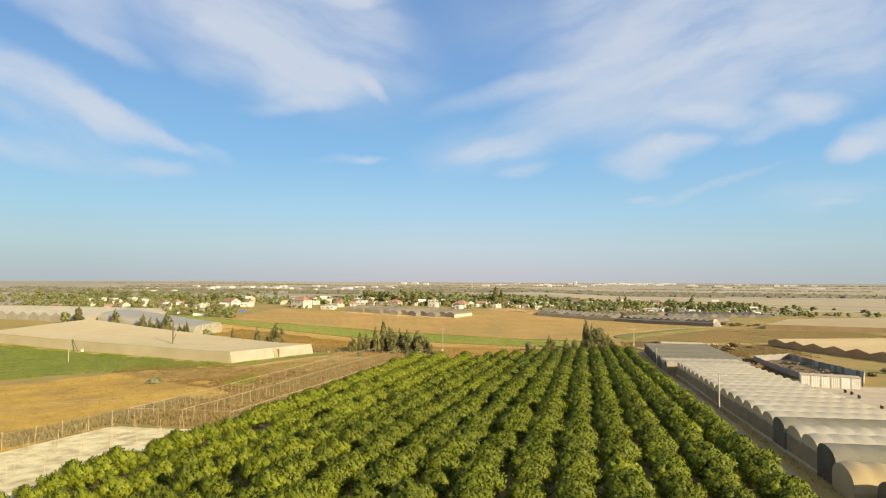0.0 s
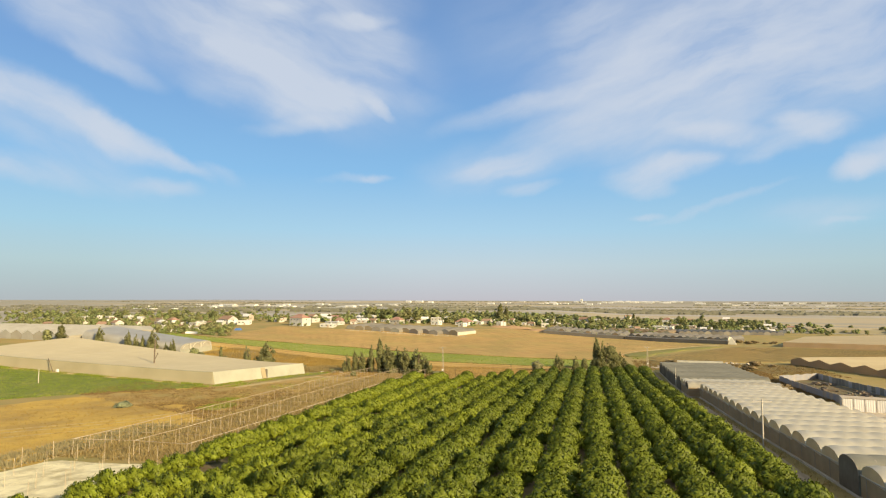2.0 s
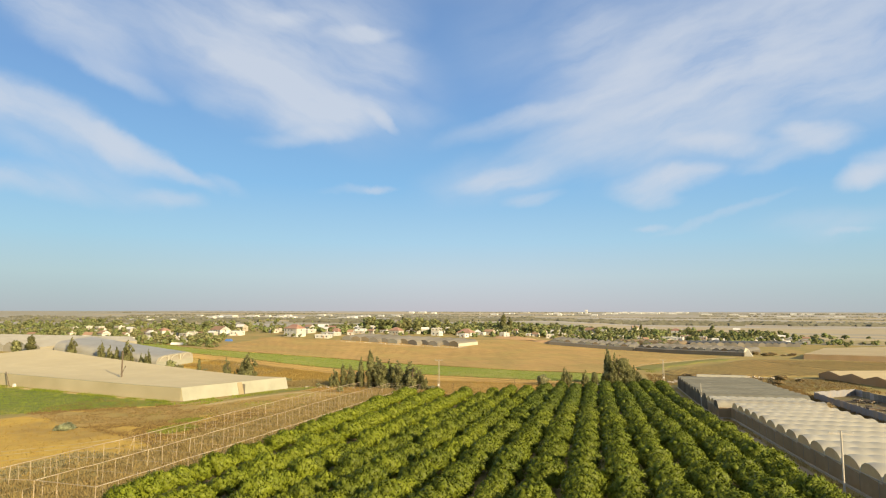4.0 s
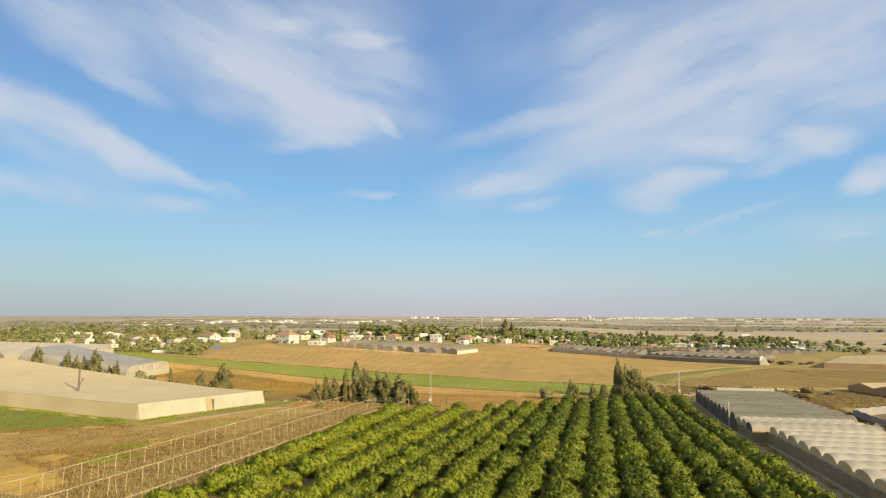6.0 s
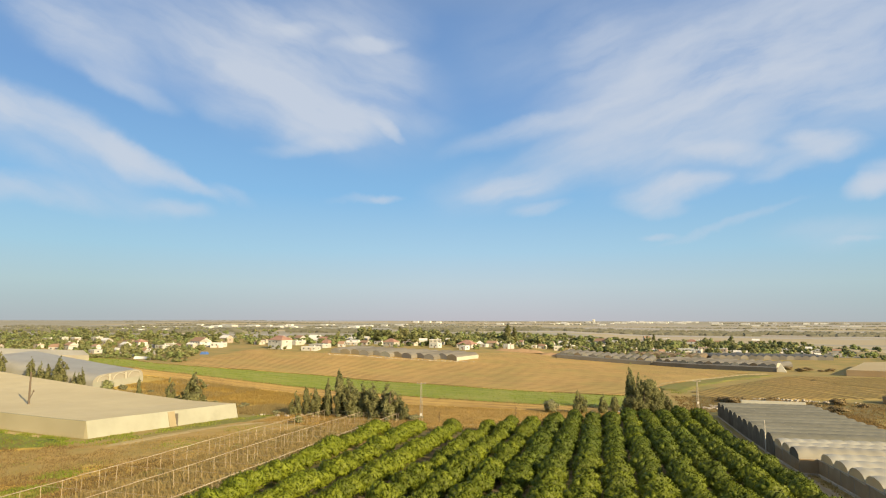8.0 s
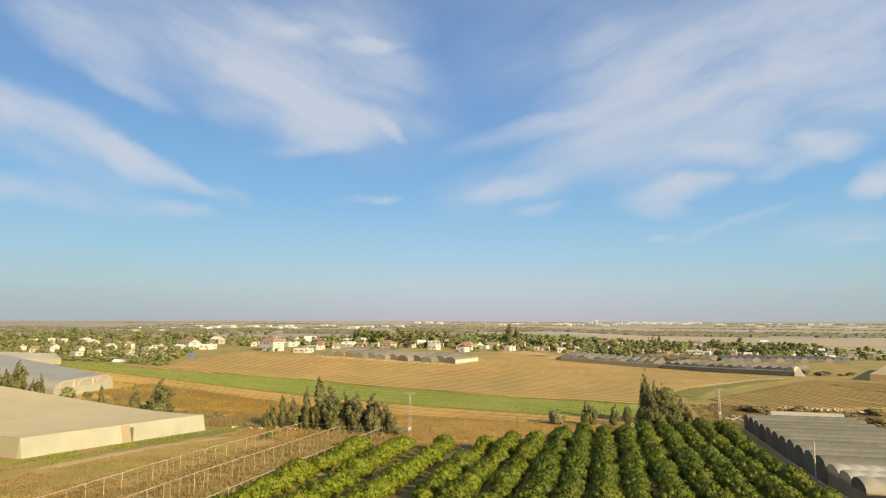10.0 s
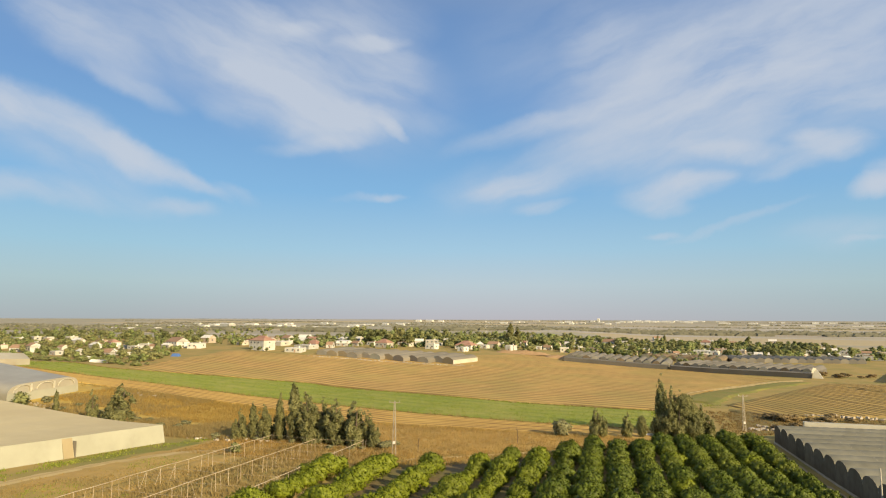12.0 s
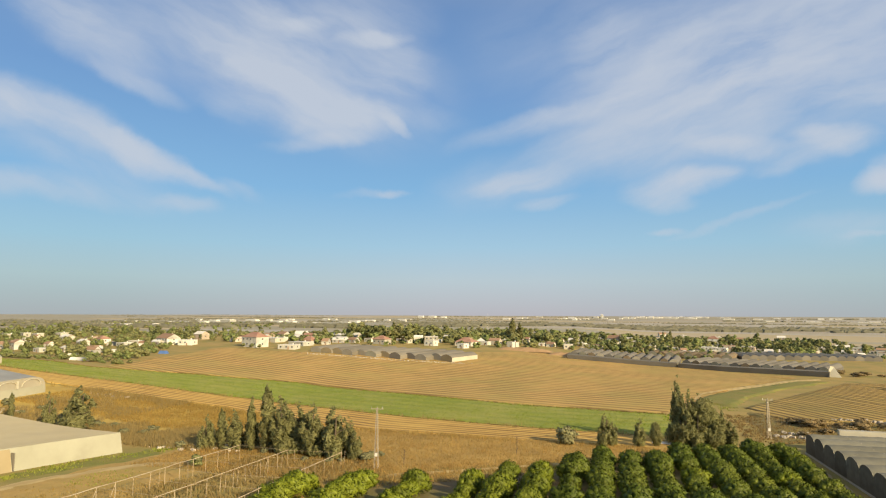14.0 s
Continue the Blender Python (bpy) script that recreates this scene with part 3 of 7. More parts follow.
field("dry_slope", [(-235, 300), (-118, 292), (-118, 334), (-245, 345)], M["dry_grass"], "tall golden dry grass behind the screenhouse", "field", 0.10, 5)
field("dry_verge", (((-122, 284), (-66, 275), (-28, 301), (-8, 320)), ((-122, 335), (-98, 324), (-40, 321), (-6, 324))), M["rust_grass"], "tall rust-golden dry grass past the orchard's end", "field", 0.14, 5)
field("stubble_field", (STUBBLE_NEAR, off(CROP_NEAR, 1)), M["stubble"], "pale straw stubble in parallel rows", "field", 0.2, 4, (2.6, 0.12))
field("crop_strip", (CROP_NEAR, CROP_BACK), M["crop"], "strip of low green crop", "field", 0.25, 4)
field("ploughed_field", (((-275, 393), (-222, 413), (-176, 423), (-110, 405), (-60, 388), (-10, 381), (4, 412), (8, 446)),
                         ((-325, 548), (-250, 548), (-190, 560), (-130, 600), (-92, 628), (-10, 608), (38, 574), (70, 544))),
      M["ploughed"], "orange-brown ploughed field with straight furrows", "field", 0.25, 5, (3.0, 0.05))
field("ploughed_slope", [(16, 404), (27, 372), (112, 405), (84, 524)], M["ploughed_right"], "pale straw rows with dark furrows on a ploughed field", "field", 0.25, 4)
field("ploughed_slope", [(84, 524), (112, 405), (205, 395), (178, 520)], M["ploughed_right"], "pale straw rows with dark furrows on a ploughed field", "field", 0.25, 4, seed=5)


def furrows(corners, angle, spacing, width, label):
    """Dark furrows as long uneven strips across a field of four corners."""
    rng = np.random.default_rng(12)
    d = np.array((math.cos(radians(angle)), math.sin(radians(angle))))
    nrm = np.array((-d[1], d[0]))
    C = [np.array(c, float) for c in corners]
    mid = sum(C) / 4
    V, F = [], []
    offs = [np.dot(c - mid, nrm) for c in C]
    o = min(offs) + spacing * 0.5
    while o < max(offs):
        lo, hi = -1e4, 1e4
        base = mid + nrm * o
        for a, b in zip(C, C[1:] + C[:1]):
            side = np.array((-(b - a)[1], (b - a)[0]))
            if np.dot(mid - a, side) < 0:
                side = -side
            k, m = np.dot(d, side), np.dot(base - a, side)
            if abs(k) > 1e-9:
                if k > 0:
                    lo = max(lo, -m / k)
                else:
                    hi = min(hi, -m / k)
        if hi - lo > 6:
            ts = np.arange(lo + 1, hi - 1, 4.0)
            wob = np.cumsum(rng.normal(0, 0.12, len(ts)))
            for i, t in enumerate(ts):
                w = width * 0.5 * rng.uniform(0.75, 1.2)
                for sgn, up in ((-1, 0.0), (0, 0.06), (1, 0.0)):
                    p = base + d * t + nrm * (sgn * w + wob[i])
                    V.append((p[0], p[1], at(p[0], p[1]) + 0.34 + up))
                if i:
                    n = len(V)
                    F += [(n - 6, n - 5, n - 2, n - 3), (n - 5, n - 4, n - 1, n - 2)]
        o += spacing
    tagged(new("furrows", mesh_from("furrows", V, F, M["furrow"])), label, "furrows", kind="structure")


furrows([(16, 404), (27, 372), (112, 405), (84, 524)], -66.0, 3.9, 1.15, "dark straight furrows between straw rows")
furrows([(84, 524), (112, 405), (205, 395), (178, 520)], -66.0, 3.9, 1.15, "dark straight furrows between straw rows")
field("green_field", (((-330, 150), (-205, 150), (-187, 176), (-170, 195), (-149, 214)), ((-340, 238), (-300, 235), (-250, 230), (-190, 225), (-152, 221))), M["crop_dark"], "dense dark green low crop beside the screenhouse", "field", 0.25, 3)
for inner, outer in ((0.0, 1.7), (3.6, 5.0), (9.0, 10.4)):
    rut = [(-160, 112), (-142, 136), (-132, 146), (-122, 158), (-114, 178), (-110, 205)]
    field("wheel_rut", ([(x + inner, y - inner * 0.8) for x, y in rut], [(x + outer, y - outer * 0.8) for x, y in rut]), M["track"], "faint golden wheel rut worn into dry grass", "track", 0.16, 2.0, ragged=0.45)
field("dirt_track", (((-138, 216), (-136, 232), (-134, 248), (-126, 266), (-112, 276)), ((-131, 213), (-129, 230), (-127, 246), (-121, 261), (-110, 270))), M["track"], "pale dirt track beside the screenhouse", "track", 0.3, 3, ragged=0.9)
field("foot_strip", [(-300, 233), (-151, 221.5), (-151, 224), (-300, 238)], M["track"], "pale bare strip along the screenhouse's foot", "track", 0.3, 3, ragged=0.4)
field("weedy_bank", [(-140, 248), (-136, 246), (-124, 276), (-134, 284)], M["verge"], "green and brown weedy bank", "grass", 0.2, 3, ragged=1.5)
field("dirt_track", (((3, 418), (9, 444), (22, 464), (40, 490), (59, 519), (78, 536)), ((0, 420), (5, 448), (17, 470), (36, 497), (56, 526), (76, 542))), M["track"], "narrow pale dirt track across the fields", "track", 0.45, 3, ragged=0.3)
field("green_verge", (((4, 414), (14, 404), (26, 440), (50, 484), (80, 526)), ((3, 422), (9, 444), (22, 464), (40, 490), (59, 519))), M["verge"], "strip of patchy green weeds beside the track", "grass", 0.55, 2.5, ragged=0.9)
field("scrub_bank", (((12, 338), (40, 332), (64, 330), (96, 352)), ((16, 400), (32, 374), (60, 376), (108, 400))), M["scrub_ground"], "reddish-brown bank of dead weeds past the net tunnels", "grass", 0.12, 4, ragged=1.5)
field("farm_road", [(24.8, 40), (29.4, 40), (22.4, 232), (18.6, 232)], M["road"], "grey-brown dirt road between orchard and greenhouses", "road", 0.08, 3, ragged=0.25)
field("farm_road", [(17.6, 232), (19.9, 232), (16.0, 335), (12.6, 335)], M["road"], "grey-brown dirt road beside the net tunnels", "road", 0.08, 3, ragged=0.3)
field("footpath", [(-69, 271), (-26, 299.5), (-27, 301.5), (-70, 273)], M["track"], "pale narrow path along the orchard's end", "track", 0.3, 2, ragged=0.2)
field("orchard_soil", [(-76, 20), (23, 20), (12, 322), (-76, 262)], M["soil"], "bare brown soil under the orchard rows", "soil", 0.06, 4)
field("ground_tarp", [(-102.5, 30), (-70, 30), (-73, 114.5), (-102.8, 114.5)], M["tarp"], "pale cream ground cover sheet with darker blotches", "tarp", 0.10, 2.5, ragged=0.12)

# ---- plants ----
# rhombic body: eight corners of a cube and a point over each side
KERNEL = np.array([(x, y, z) for x in (-1, 1) for y in (-1, 1) for z in (-1, 1)] + [(-2, 0, 0), (2, 0, 0), (0, -2, 0), (0, 2, 0), (0, 0, -2), (0, 0, 2)], float) * 0.53


def kernel_faces():
    out = []
    for a in range(8, 14):
        for b in range(a + 1, 14):
            if np.dot(KERNEL[a], KERNEL[b]) != 0:
                continue
            c, d = [i for i in range(8) if np.linalg.norm(KERNEL[i] - KERNEL[a]) < 1.0 and np.linalg.norm(KERNEL[i] - KERNEL[b]) < 1.0]
            ring = [a, c, b, d]
            normal = np.cross(KERNEL[c] - KERNEL[a], KERNEL[b] - KERNEL[a])
            out.append(ring if np.dot(normal, KERNEL[a] + KERNEL[b]) > 0 else ring[::-1])
    return np.array(out)


KERNEL_FACES = kernel_faces()


def leaf_cloud(lobes, count, size, seed, up=0.25, inner=0.8, long=1.0, shell=(0.72, 1.16), loose=0.8, rise=0.0, soft=1.0):
    """Many small leaves on lobes (x, y, z, radius, stretch in z), with fill inside the lobes; rise: how far the leaves point upwards; soft: how far the crown is shaded as one."""
    rng = np.random.default_rng(seed)
    lobes = np.array(lobes, float)
    pick = rng.choice(len(lobes), count, p=lobes[:, 3] ** 2 / (lobes[:, 3] ** 2).sum())
    d = rng.normal(0, 1, (count, 3))
    d[:, 2] += up
    d /= np.linalg.norm(d, axis=1)[:, None]
    r = lobes[pick, 3] * rng.uniform(*shell, count)
    P = lobes[pick, :3] + d * r[:, None] * np.stack([np.ones(count), np.ones(count), lobes[pick, 4]], -1)
    nrm = d + rng.normal(0, loose, (count, 3))
    nrm /= np.linalg.norm(nrm, axis=1)[:, None]
    t = np.cross(nrm, rng.normal(0, 1, (count, 3)))
    if rise:
        lift = np.array([0, 0, 1.0]) + 0.5 * d - nrm * (nrm[:, 2:] + 0.5 * (nrm * d).sum(1)[:, None])
        t = t * (1 - rise) + lift * rise
    t /= np.linalg.norm(t, axis=1)[:, None]
    b = np.cross(nrm, t)
    s = (size * rng.uniform(0.6, 1.3, count))[:, None]
    V = np.stack([P - t * s * 0.6 * long, P - b * s * 0.42, P + t * s * 0.6 * long, P + b * s * 0.42], 1).reshape(-1, 3)
    F = np.arange(count * 4).reshape(-1, 4)
    # shading follows the clumps and the whole crown rather than each single leaf
    body = P - lobes[:, :3].mean(0)
    body /= np.linalg.norm(body, axis=1)[:, None] + 1e-6
    Ns = [np.repeat(d * 0.5 + body * 0.65 * soft + nrm * (0.3 + 0.5 * (1 - soft)), 4, axis=0)]
    # fill: a rough twelve-sided body inside each lobe
    Vs, Fs, n = [V], [F], len(V)
    for x, y, z, rad, st in lobes:
        c = KERNEL + rng.normal(0, 0.07, KERNEL.shape)
        Vs.append(np.array([x, y, z]) + c * rad * inner * np.array([1, 1, st]))
        Ns.append(c)
        Fs.append(n + KERNEL_FACES)
        n += len(KERNEL)
    V = np.concatenate(Vs)
    V[:, 2] = np.maximum(V[:, 2], 0.08)
    Ns = np.concatenate(Ns)
    return V, np.concatenate(Fs), Ns / (np.linalg.norm(Ns, axis=1)[:, None] + 1e-9)


def orchard_lobes(seed):
    """A full round body with smaller bulges all over it and a few shoots on top."""
    r = random.Random(seed)
    out = [(0, 0, 1.45, 1.5, 0.88)]
    for i in range(17):
        a = i * 2.4 + r.uniform(-0.4, 0.4)
        el = r.uniform(-0.5, 1.25)
        d = r.uniform(1.2, 1.5)
        out.append((math.cos(a) * math.cos(el) * d, math.sin(a) * math.cos(el) * d, 1.45 + math.sin(el) * d * 0.9, r.uniform(0.4, 0.66), r.uniform(0.95, 1.25)))
    for i in range(4):
        out.append((r.uniform(-0.7, 0.7), r.uniform(-0.7, 0.7), r.uniform(2.5, 2.95), r.uniform(0.28, 0.42), r.uniform(1.2, 1.6)))
    return out


def trunk_shape(h, r, limbs, seed, spread=0.6):
    rnd = random.Random(seed)
    s = Shape()
    bend = (rnd.uniform(-.1, .1) * h, rnd.uniform(-.1, .1) * h)
    s.rod((0, 0, -0.3), (bend[0] * .4, bend[1] * .4, h * .5), r, r * .75, 7)
    s.rod((bend[0] * .4, bend[1] * .4, h * .5), (bend[0], bend[1], h), r * .75, r * .3, 7)
    for i in range(limbs):
        a = i * 2.4 + rnd.uniform(-.5, .5)
        z = h * rnd.uniform(.35, .8)
        l = h * spread * rnd.uniform(.5, 1)
        k = z / h
        s.rod((bend[0] * k, bend[1] * k, z), (bend[0] * k + math.cos(a) * l, bend[1] * k + math.sin(a) * l, z + l * .7), r * .4, r * .12, 5)
    return s


class Plant:
    """A kind of plant: the first call of put() builds it, later ones copy it."""

    def __init__(self, name, label, category, group, crown, trunk, crown_mat):
        self.name, self.label, self.category, self.group = name, label, category, group
        self.crown = mesh_from("crown", crown[0], crown[1], crown_mat, normals=crown[2])
        self.trunk = trunk.mesh("trunk", M["bark"]) if trunk else None
        self.first = None

    def put(self, x, y, scale=1.0, turn=None, dz=0.0, wide=1.0, deep=None, label=""):
        turn = random.uniform(0, 360) if turn is None else turn
        m = pose(x, y, at(x, y) + dz, 0, 0, turn) @ Matrix.Diagonal((scale * wide, scale * (deep or wide), scale, 1))
        if self.first is None:
            self.first = ob = thing(self.name, Matrix(), self.label, self.category, self.group)
            part("crown", self.crown, None, ob)
            if self.trunk:
                part("trunk", self.trunk, None, ob, "rough brown bark")
            ob.matrix_basis = m
            self.scale = ob.scale.copy()
            return ob
        ob = copy_thing(self.first, Matrix())
        ob.matrix_basis = m
        if label:
            ob["label"] = label
        return ob


# ---- orchard ----
ROW_STEP, ROW_SLOPE, TREE_STEP = 5.55, -0.039, 3.9


def row_x(k, y):
    return -1.9 + k * ROW_STEP + ROW_SLOPE * (y - 70)


def build_orchard():
    rnd = random.Random(11)
    crowns = [leaf_cloud(orchard_lobes(20 + i), 2000, 0.17, 40 + i, inner=0.82, long=1.6, shell=(0.84, 1.2), loose=0.6, rise=0.65) for i in range(6)]
    label = "round bushy citrus tree with glossy green leaves, standing in a row"
    kinds = [Plant("orchard_tree", label, "tree", "orchard trees", crowns[i], trunk_shape(2.0, 0.11, 4, 60 + i), M["leaf"]) for i in range(6)]
    pale = [Plant("orchard_tree", "yellowish-green citrus tree in the orchard's edge row, lightened for its sunny side", "tree", "orchard trees", crowns[i], trunk_shape(2.0, 0.11, 4, 70 + i), M["leaf_yellow"])
            for i in range(2)]
    rest_v, rest_f, rest_n, n = ([], [], []), ([], [], []), ([], [], []), [0, 0, 0]
    rows = [(-66.6, -0.066, 1.72, 1.0, 1.1), (-56.0, -0.071, 1.74, 0.95, 1.1), (-47.8, -0.058, 1.42, 0.7, 1.12)]
    rows += [(row_x(k, 80) - (1.0, 0.6, 0.3)[min(k + 7, 2)] * (k < -4), ROW_SLOPE, 1.29 if k < -4 else 1.4, 0.25 if k < -4 else 0.03, 1.12) for k in range(-7, 5)]
    for x80, lean, slim, yellow, tall in rows:
        last = float(np.interp(x80 + lean * 200, [-80, -52, -38, -26, 6], [263, 266, 280, 300, 318]))
        y = 38 + rnd.uniform(0, 2)
        while y < last:
            x = x80 + lean * (y - 80) + rnd.gauss(0, 0.18)
            light = rnd.random() < yellow
            broad = slim * (float(np.interp(y, [90, 230], [0.82, 1.05])) if slim > 1.3 and x80 < -40 else 1.0)
            s = rnd.uniform(0.8, 1.16)
            if rnd.random() < 0.07:
                s *= rnd.uniform(0.55, 0.8)
            if 52 < y < 112:
                rnd.choice(pale if light else kinds).put(x, y, s * tall, rnd.choice((0, 180)), wide=rnd.uniform(0.92, 1.11) * broad / tall, deep=rnd.uniform(0.8, 0.98) / tall)
            else:
                V, F, crown_n = crowns[rnd.randrange(6)]
                w, d, f = s * rnd.uniform(0.92, 1.12) * broad, s * rnd.uniform(0.8, 1.0), rnd.choice((-1, 1))
                P = np.stack([V[:, 0] * w * f + x, V[:, 1] * d * f + y, V[:, 2] * s * tall + at(x, y)], -1)
                g = 1 if light else 2 if y > 205 + rnd.uniform(-15, 15) and x80 > -30 else 0
                rest_v[g].append(P)
                rest_n[g].append(crown_n * (f, f, 1))
                rest_f[g].append(F + n[g])
                n[g] += len(P)
            y += TREE_STEP * rnd.uniform(0.88, 1.14) * (1.12 if x80 < -40 else 1.0)
    for g, mat in enumerate((M["leaf"], M["leaf_yellow"], M["leaf_deep"])):
        me = mesh_from("orchard_rows", np.concatenate(rest_v[g]), np.concatenate(rest_f[g]), mat, normals=np.concatenate(rest_n[g]))
        tagged(new("orchard_rows", me), ("long rows of bushy green citrus trees", "yellowish-green citrus trees at the orchard's edge, lightened for their sunny side", "deep green citrus trees at the rows' far ends")[g], "orchard", kind="stuff")


build_orchard()

# ---- greenhouses beside the road ----
def wall_x(y):
    return 28.3 - 0.0385 * (y - 115)


def far_wall_x(y):
    return 20.9 - 0.026 * (y - 230)


def arch(t, w, rise):
    """A point of the bow over a tunnel of width w, t from 0 to 1."""
    a = math.pi * (1 - t)
    return math.cos(a) * w / 2, (math.sin(a) ** 0.8) * rise


def tunnel(x0, y, length, width, gutter, rise, roof_mat, gable_mat, label, gable_label, ribs=2.6, floor_gable=False, group="tunnels of the greenhouse"):
    """One tunnel that runs along x from x0: bowed roof film that sags between its hoops, two gables and the hoops."""
    z0 = at(x0, y)
    ob = thing("greenhouse_tunnel", pose(x0, y, z0, 0, 0, 1.9), label, "greenhouse", group)
    slope = (at(x0 + length, y) - z0) / length
    n, seg = 12, max(4, int(length / ribs) * 4)
    s = Shape()
    pts, faces = [], []
    for i in range(seg + 1):
        x = length * i / seg
        puff = 1 + (0.05 if roof_mat is M["net_roof"] else 0.13) * abs(math.sin(math.pi * x / ribs))
        for j in range(n + 1):
            yy, zz = arch(j / n, width, rise)
            pts.append((x, yy, gutter + zz * puff + slope * x))
    for i in range(seg):
        for j in range(n):
            a = i * (n + 1) + j
            faces.append((a, a + 1, a + n + 2, a + n + 1))
    part("roof", s.add(pts, faces), roof_mat, ob, "", True)
    base = 0.0 if floor_gable else gutter
    for end, x in (("west", -0.02), ("east", length + 0.02)):
        s = Shape()
        ring = [(x, *(lambda q: (q[0], gutter + q[1] + slope * x))(arch(j / n, width * 0.99, rise * 0.99))) for j in range(n + 1)]
        ring += [(x, width / 2, base + slope * x - 0.2), (x, -width / 2, base + slope * x - 0.2)]
        back = [(px + (0.06 if x < 1 else -0.06), py, pz) for px, py, pz in ring]
        m = len(ring)
        s.add(ring + back, [tuple(range(m)), tuple(range(2 * m - 1, m - 1, -1))])
        part("gable", s, gable_mat, ob, gable_label)
    if floor_gable:
        for side in (-1, 1):
            yy = side * (width / 2 - 0.01)
            s = Shape().add([(0, yy, -0.5), (length, yy, slope * length - 0.5), (length, yy, slope * length + gutter + 0.05), (0, yy, gutter + 0.05),
                             (0, yy - side * 0.05, -0.5), (length, yy - side * 0.05, slope * length - 0.5), (length, yy - side * 0.05, slope * length + gutter), (0, yy - side * 0.05, gutter)],
                            [(0, 1, 2, 3), (7, 6, 5, 4), (3, 2, 6, 7)])
            part("side", s, roof_mat, ob, "film side sheet")
    # one bent tube of square section over the arch
    verts, faces = [], []
    for j in range(0, n + 1, 2):
        for dx, grow in ((-0.02, 0.0), (0.02, 0.0), (0.02, 0.04), (-0.02, 0.04)):
            yy, zz = arch(j / n, width * 1.004 - 0.04 + 2 * grow, rise * 1.01 - 0.02 + grow)
            verts.append((dx, yy, gutter + zz))
    for k in range(len(verts) // 4 - 1):
        for c in range(4):
            d = (c + 1) % 4
            faces.append((4 * k + c, 4 * k + 4 + c, 4 * k + 4 + d, 4 * k + d))
    s = Shape().add(verts, faces)
    hoop = s.mesh("hoop", M["lattice"])
    for i in range(int(length / ribs) + 1):
        x = min(i * ribs, length)
        part("hoop", hoop, None, ob, where=pose(x, 0, slope * x))
    return ob


def net_wall(name, y0, y1, x_of, height, mat, label, step=6.0):
    """Shade-net wall on a low concrete kerb, with its posts."""
    ob = thing(name, pose(x_of(y0), y0, at(x_of(y0), y0)), label, "wall", "greenhouse side walls")
    ox, oy, oz = x_of(y0), y0, at(x_of(y0), y0)
    s, kerb, rail = Shape(), Shape(), Shape()
    k = max(2, int((y1 - y0) / 3))
    cols = []
    for i in range(k + 1):
        y = y0 + (y1 - y0) * i / k
        cols.append((x_of(y) - ox, y - oy, at(x_of(y), y) - oz))
    for a, b in zip(cols, cols[1:]):
        sag = 0.05
        s.add([(a[0], a[1], a[2] + 0.3), (b[0], b[1], b[2] + 0.3), (b[0], b[1], b[2] + height), (a[0], a[1], a[2] + height),
               (a[0] + sag, a[1], a[2] + 0.3), (b[0] + sag, b[1], b[2] + 0.3), (b[0] + sag, b[1], b[2] + height), (a[0] + sag, a[1], a[2] + height)],
              [(3, 2, 1, 0), (4, 5, 6, 7), (3, 7, 6, 2)])
        kerb.add([(a[0] - 0.35, a[1], a[2] - 0.3), (b[0] - 0.35, b[1], b[2] - 0.3), (b[0] - 0.3, b[1], b[2] + 0.42), (a[0] - 0.3, a[1], a[2] + 0.42),
                  (b[0] + 0.1, b[1], b[2] + 0.42), (a[0] + 0.1, a[1], a[2] + 0.42)], [(0, 3, 2, 1), (3, 5, 4, 2)])
        rail.rod((a[0] - 0.05, a[1], a[2] + height), (b[0] - 0.05, b[1], b[2] + height), 0.07, n=5)
    part("net", s, mat, ob)
    part("kerb", kerb, M["concrete"], ob, "stained concrete kerb at the foot of the net")
    part("rail", rail, M["lattice"], ob, "grey top rail")
    pole = Shape().rod((0, 0, -0.2), (0, 0, height), 0.03, n=6).mesh("post", M["lattice"])
    y = y0
    while y <= y1:
        part("post", pole, None, ob, where=pose(x_of(y) - ox - 0.04, y - oy, at(x_of(y), y) - oz))
        y += step
    return ob


WHITE = "translucent white plastic film tunnel, weathered, sagging between hoops"
GREY = "grey shade-net tunnel roof with dark net ends"
GUT, RISE = 3.1, 1.55
for i in range(16):                      # white tunnels between the dark one and the step of the wall
    y = 121.7 + 6.85 * i
    tunnel(wall_x(y), y, 21.5, 6.75, GUT, RISE, M["film"], M["film_end"], WHITE, "white film gable")
tunnel(wall_x(115) - 0.2, 115.0, 24, 6.5, GUT, RISE + 0.2, M["net_roof"], M["net_dark"], GREY, "dark net gable", floor_gable=True)
for y in (108.2, 101.6):
    tunnel(wall_x(y), y, 26, 6.5, GUT, RISE, M["film"], M["film_end"], WHITE, "white film gable")
tunnel(wall_x(95) - 0.2, 95.0, 27, 6.5, GUT, RISE + 0.1, M["net_roof"], M["net_dark"], GREY, "dark net gable", floor_gable=True)
tunnel(28.6, 88.3, 30, 6.8, 1.5, 2.3, M["film_tan"], M["film_tan"], "tan plastic film tunnel with a full-height film end", "tan film gable", floor_gable=True)
tunnel(31.0, 81.4, 30, 6.6, 1.3, 2.2, M["film_tan"], M["net_dark"], "tan plastic film tunnel with a dark net end", "dark net gable", floor_gable=True)
tunnel(30.0, 74.0, 30, 6.6, 1.3, 2.2, M["film_tan"], M["film_tan"], "tan plastic film tunnel with a full-height film end", "tan film gable", floor_gable=True)
net_wall("net_wall", 98, 230, wall_x, GUT, M["net_grey"], "grey shade-net side wall on a concrete kerb")
net_wall("net_wall", 230.6, 324, far_wall_x, GUT, M["net_grey"], "grey shade-net side wall of the farther tunnels")
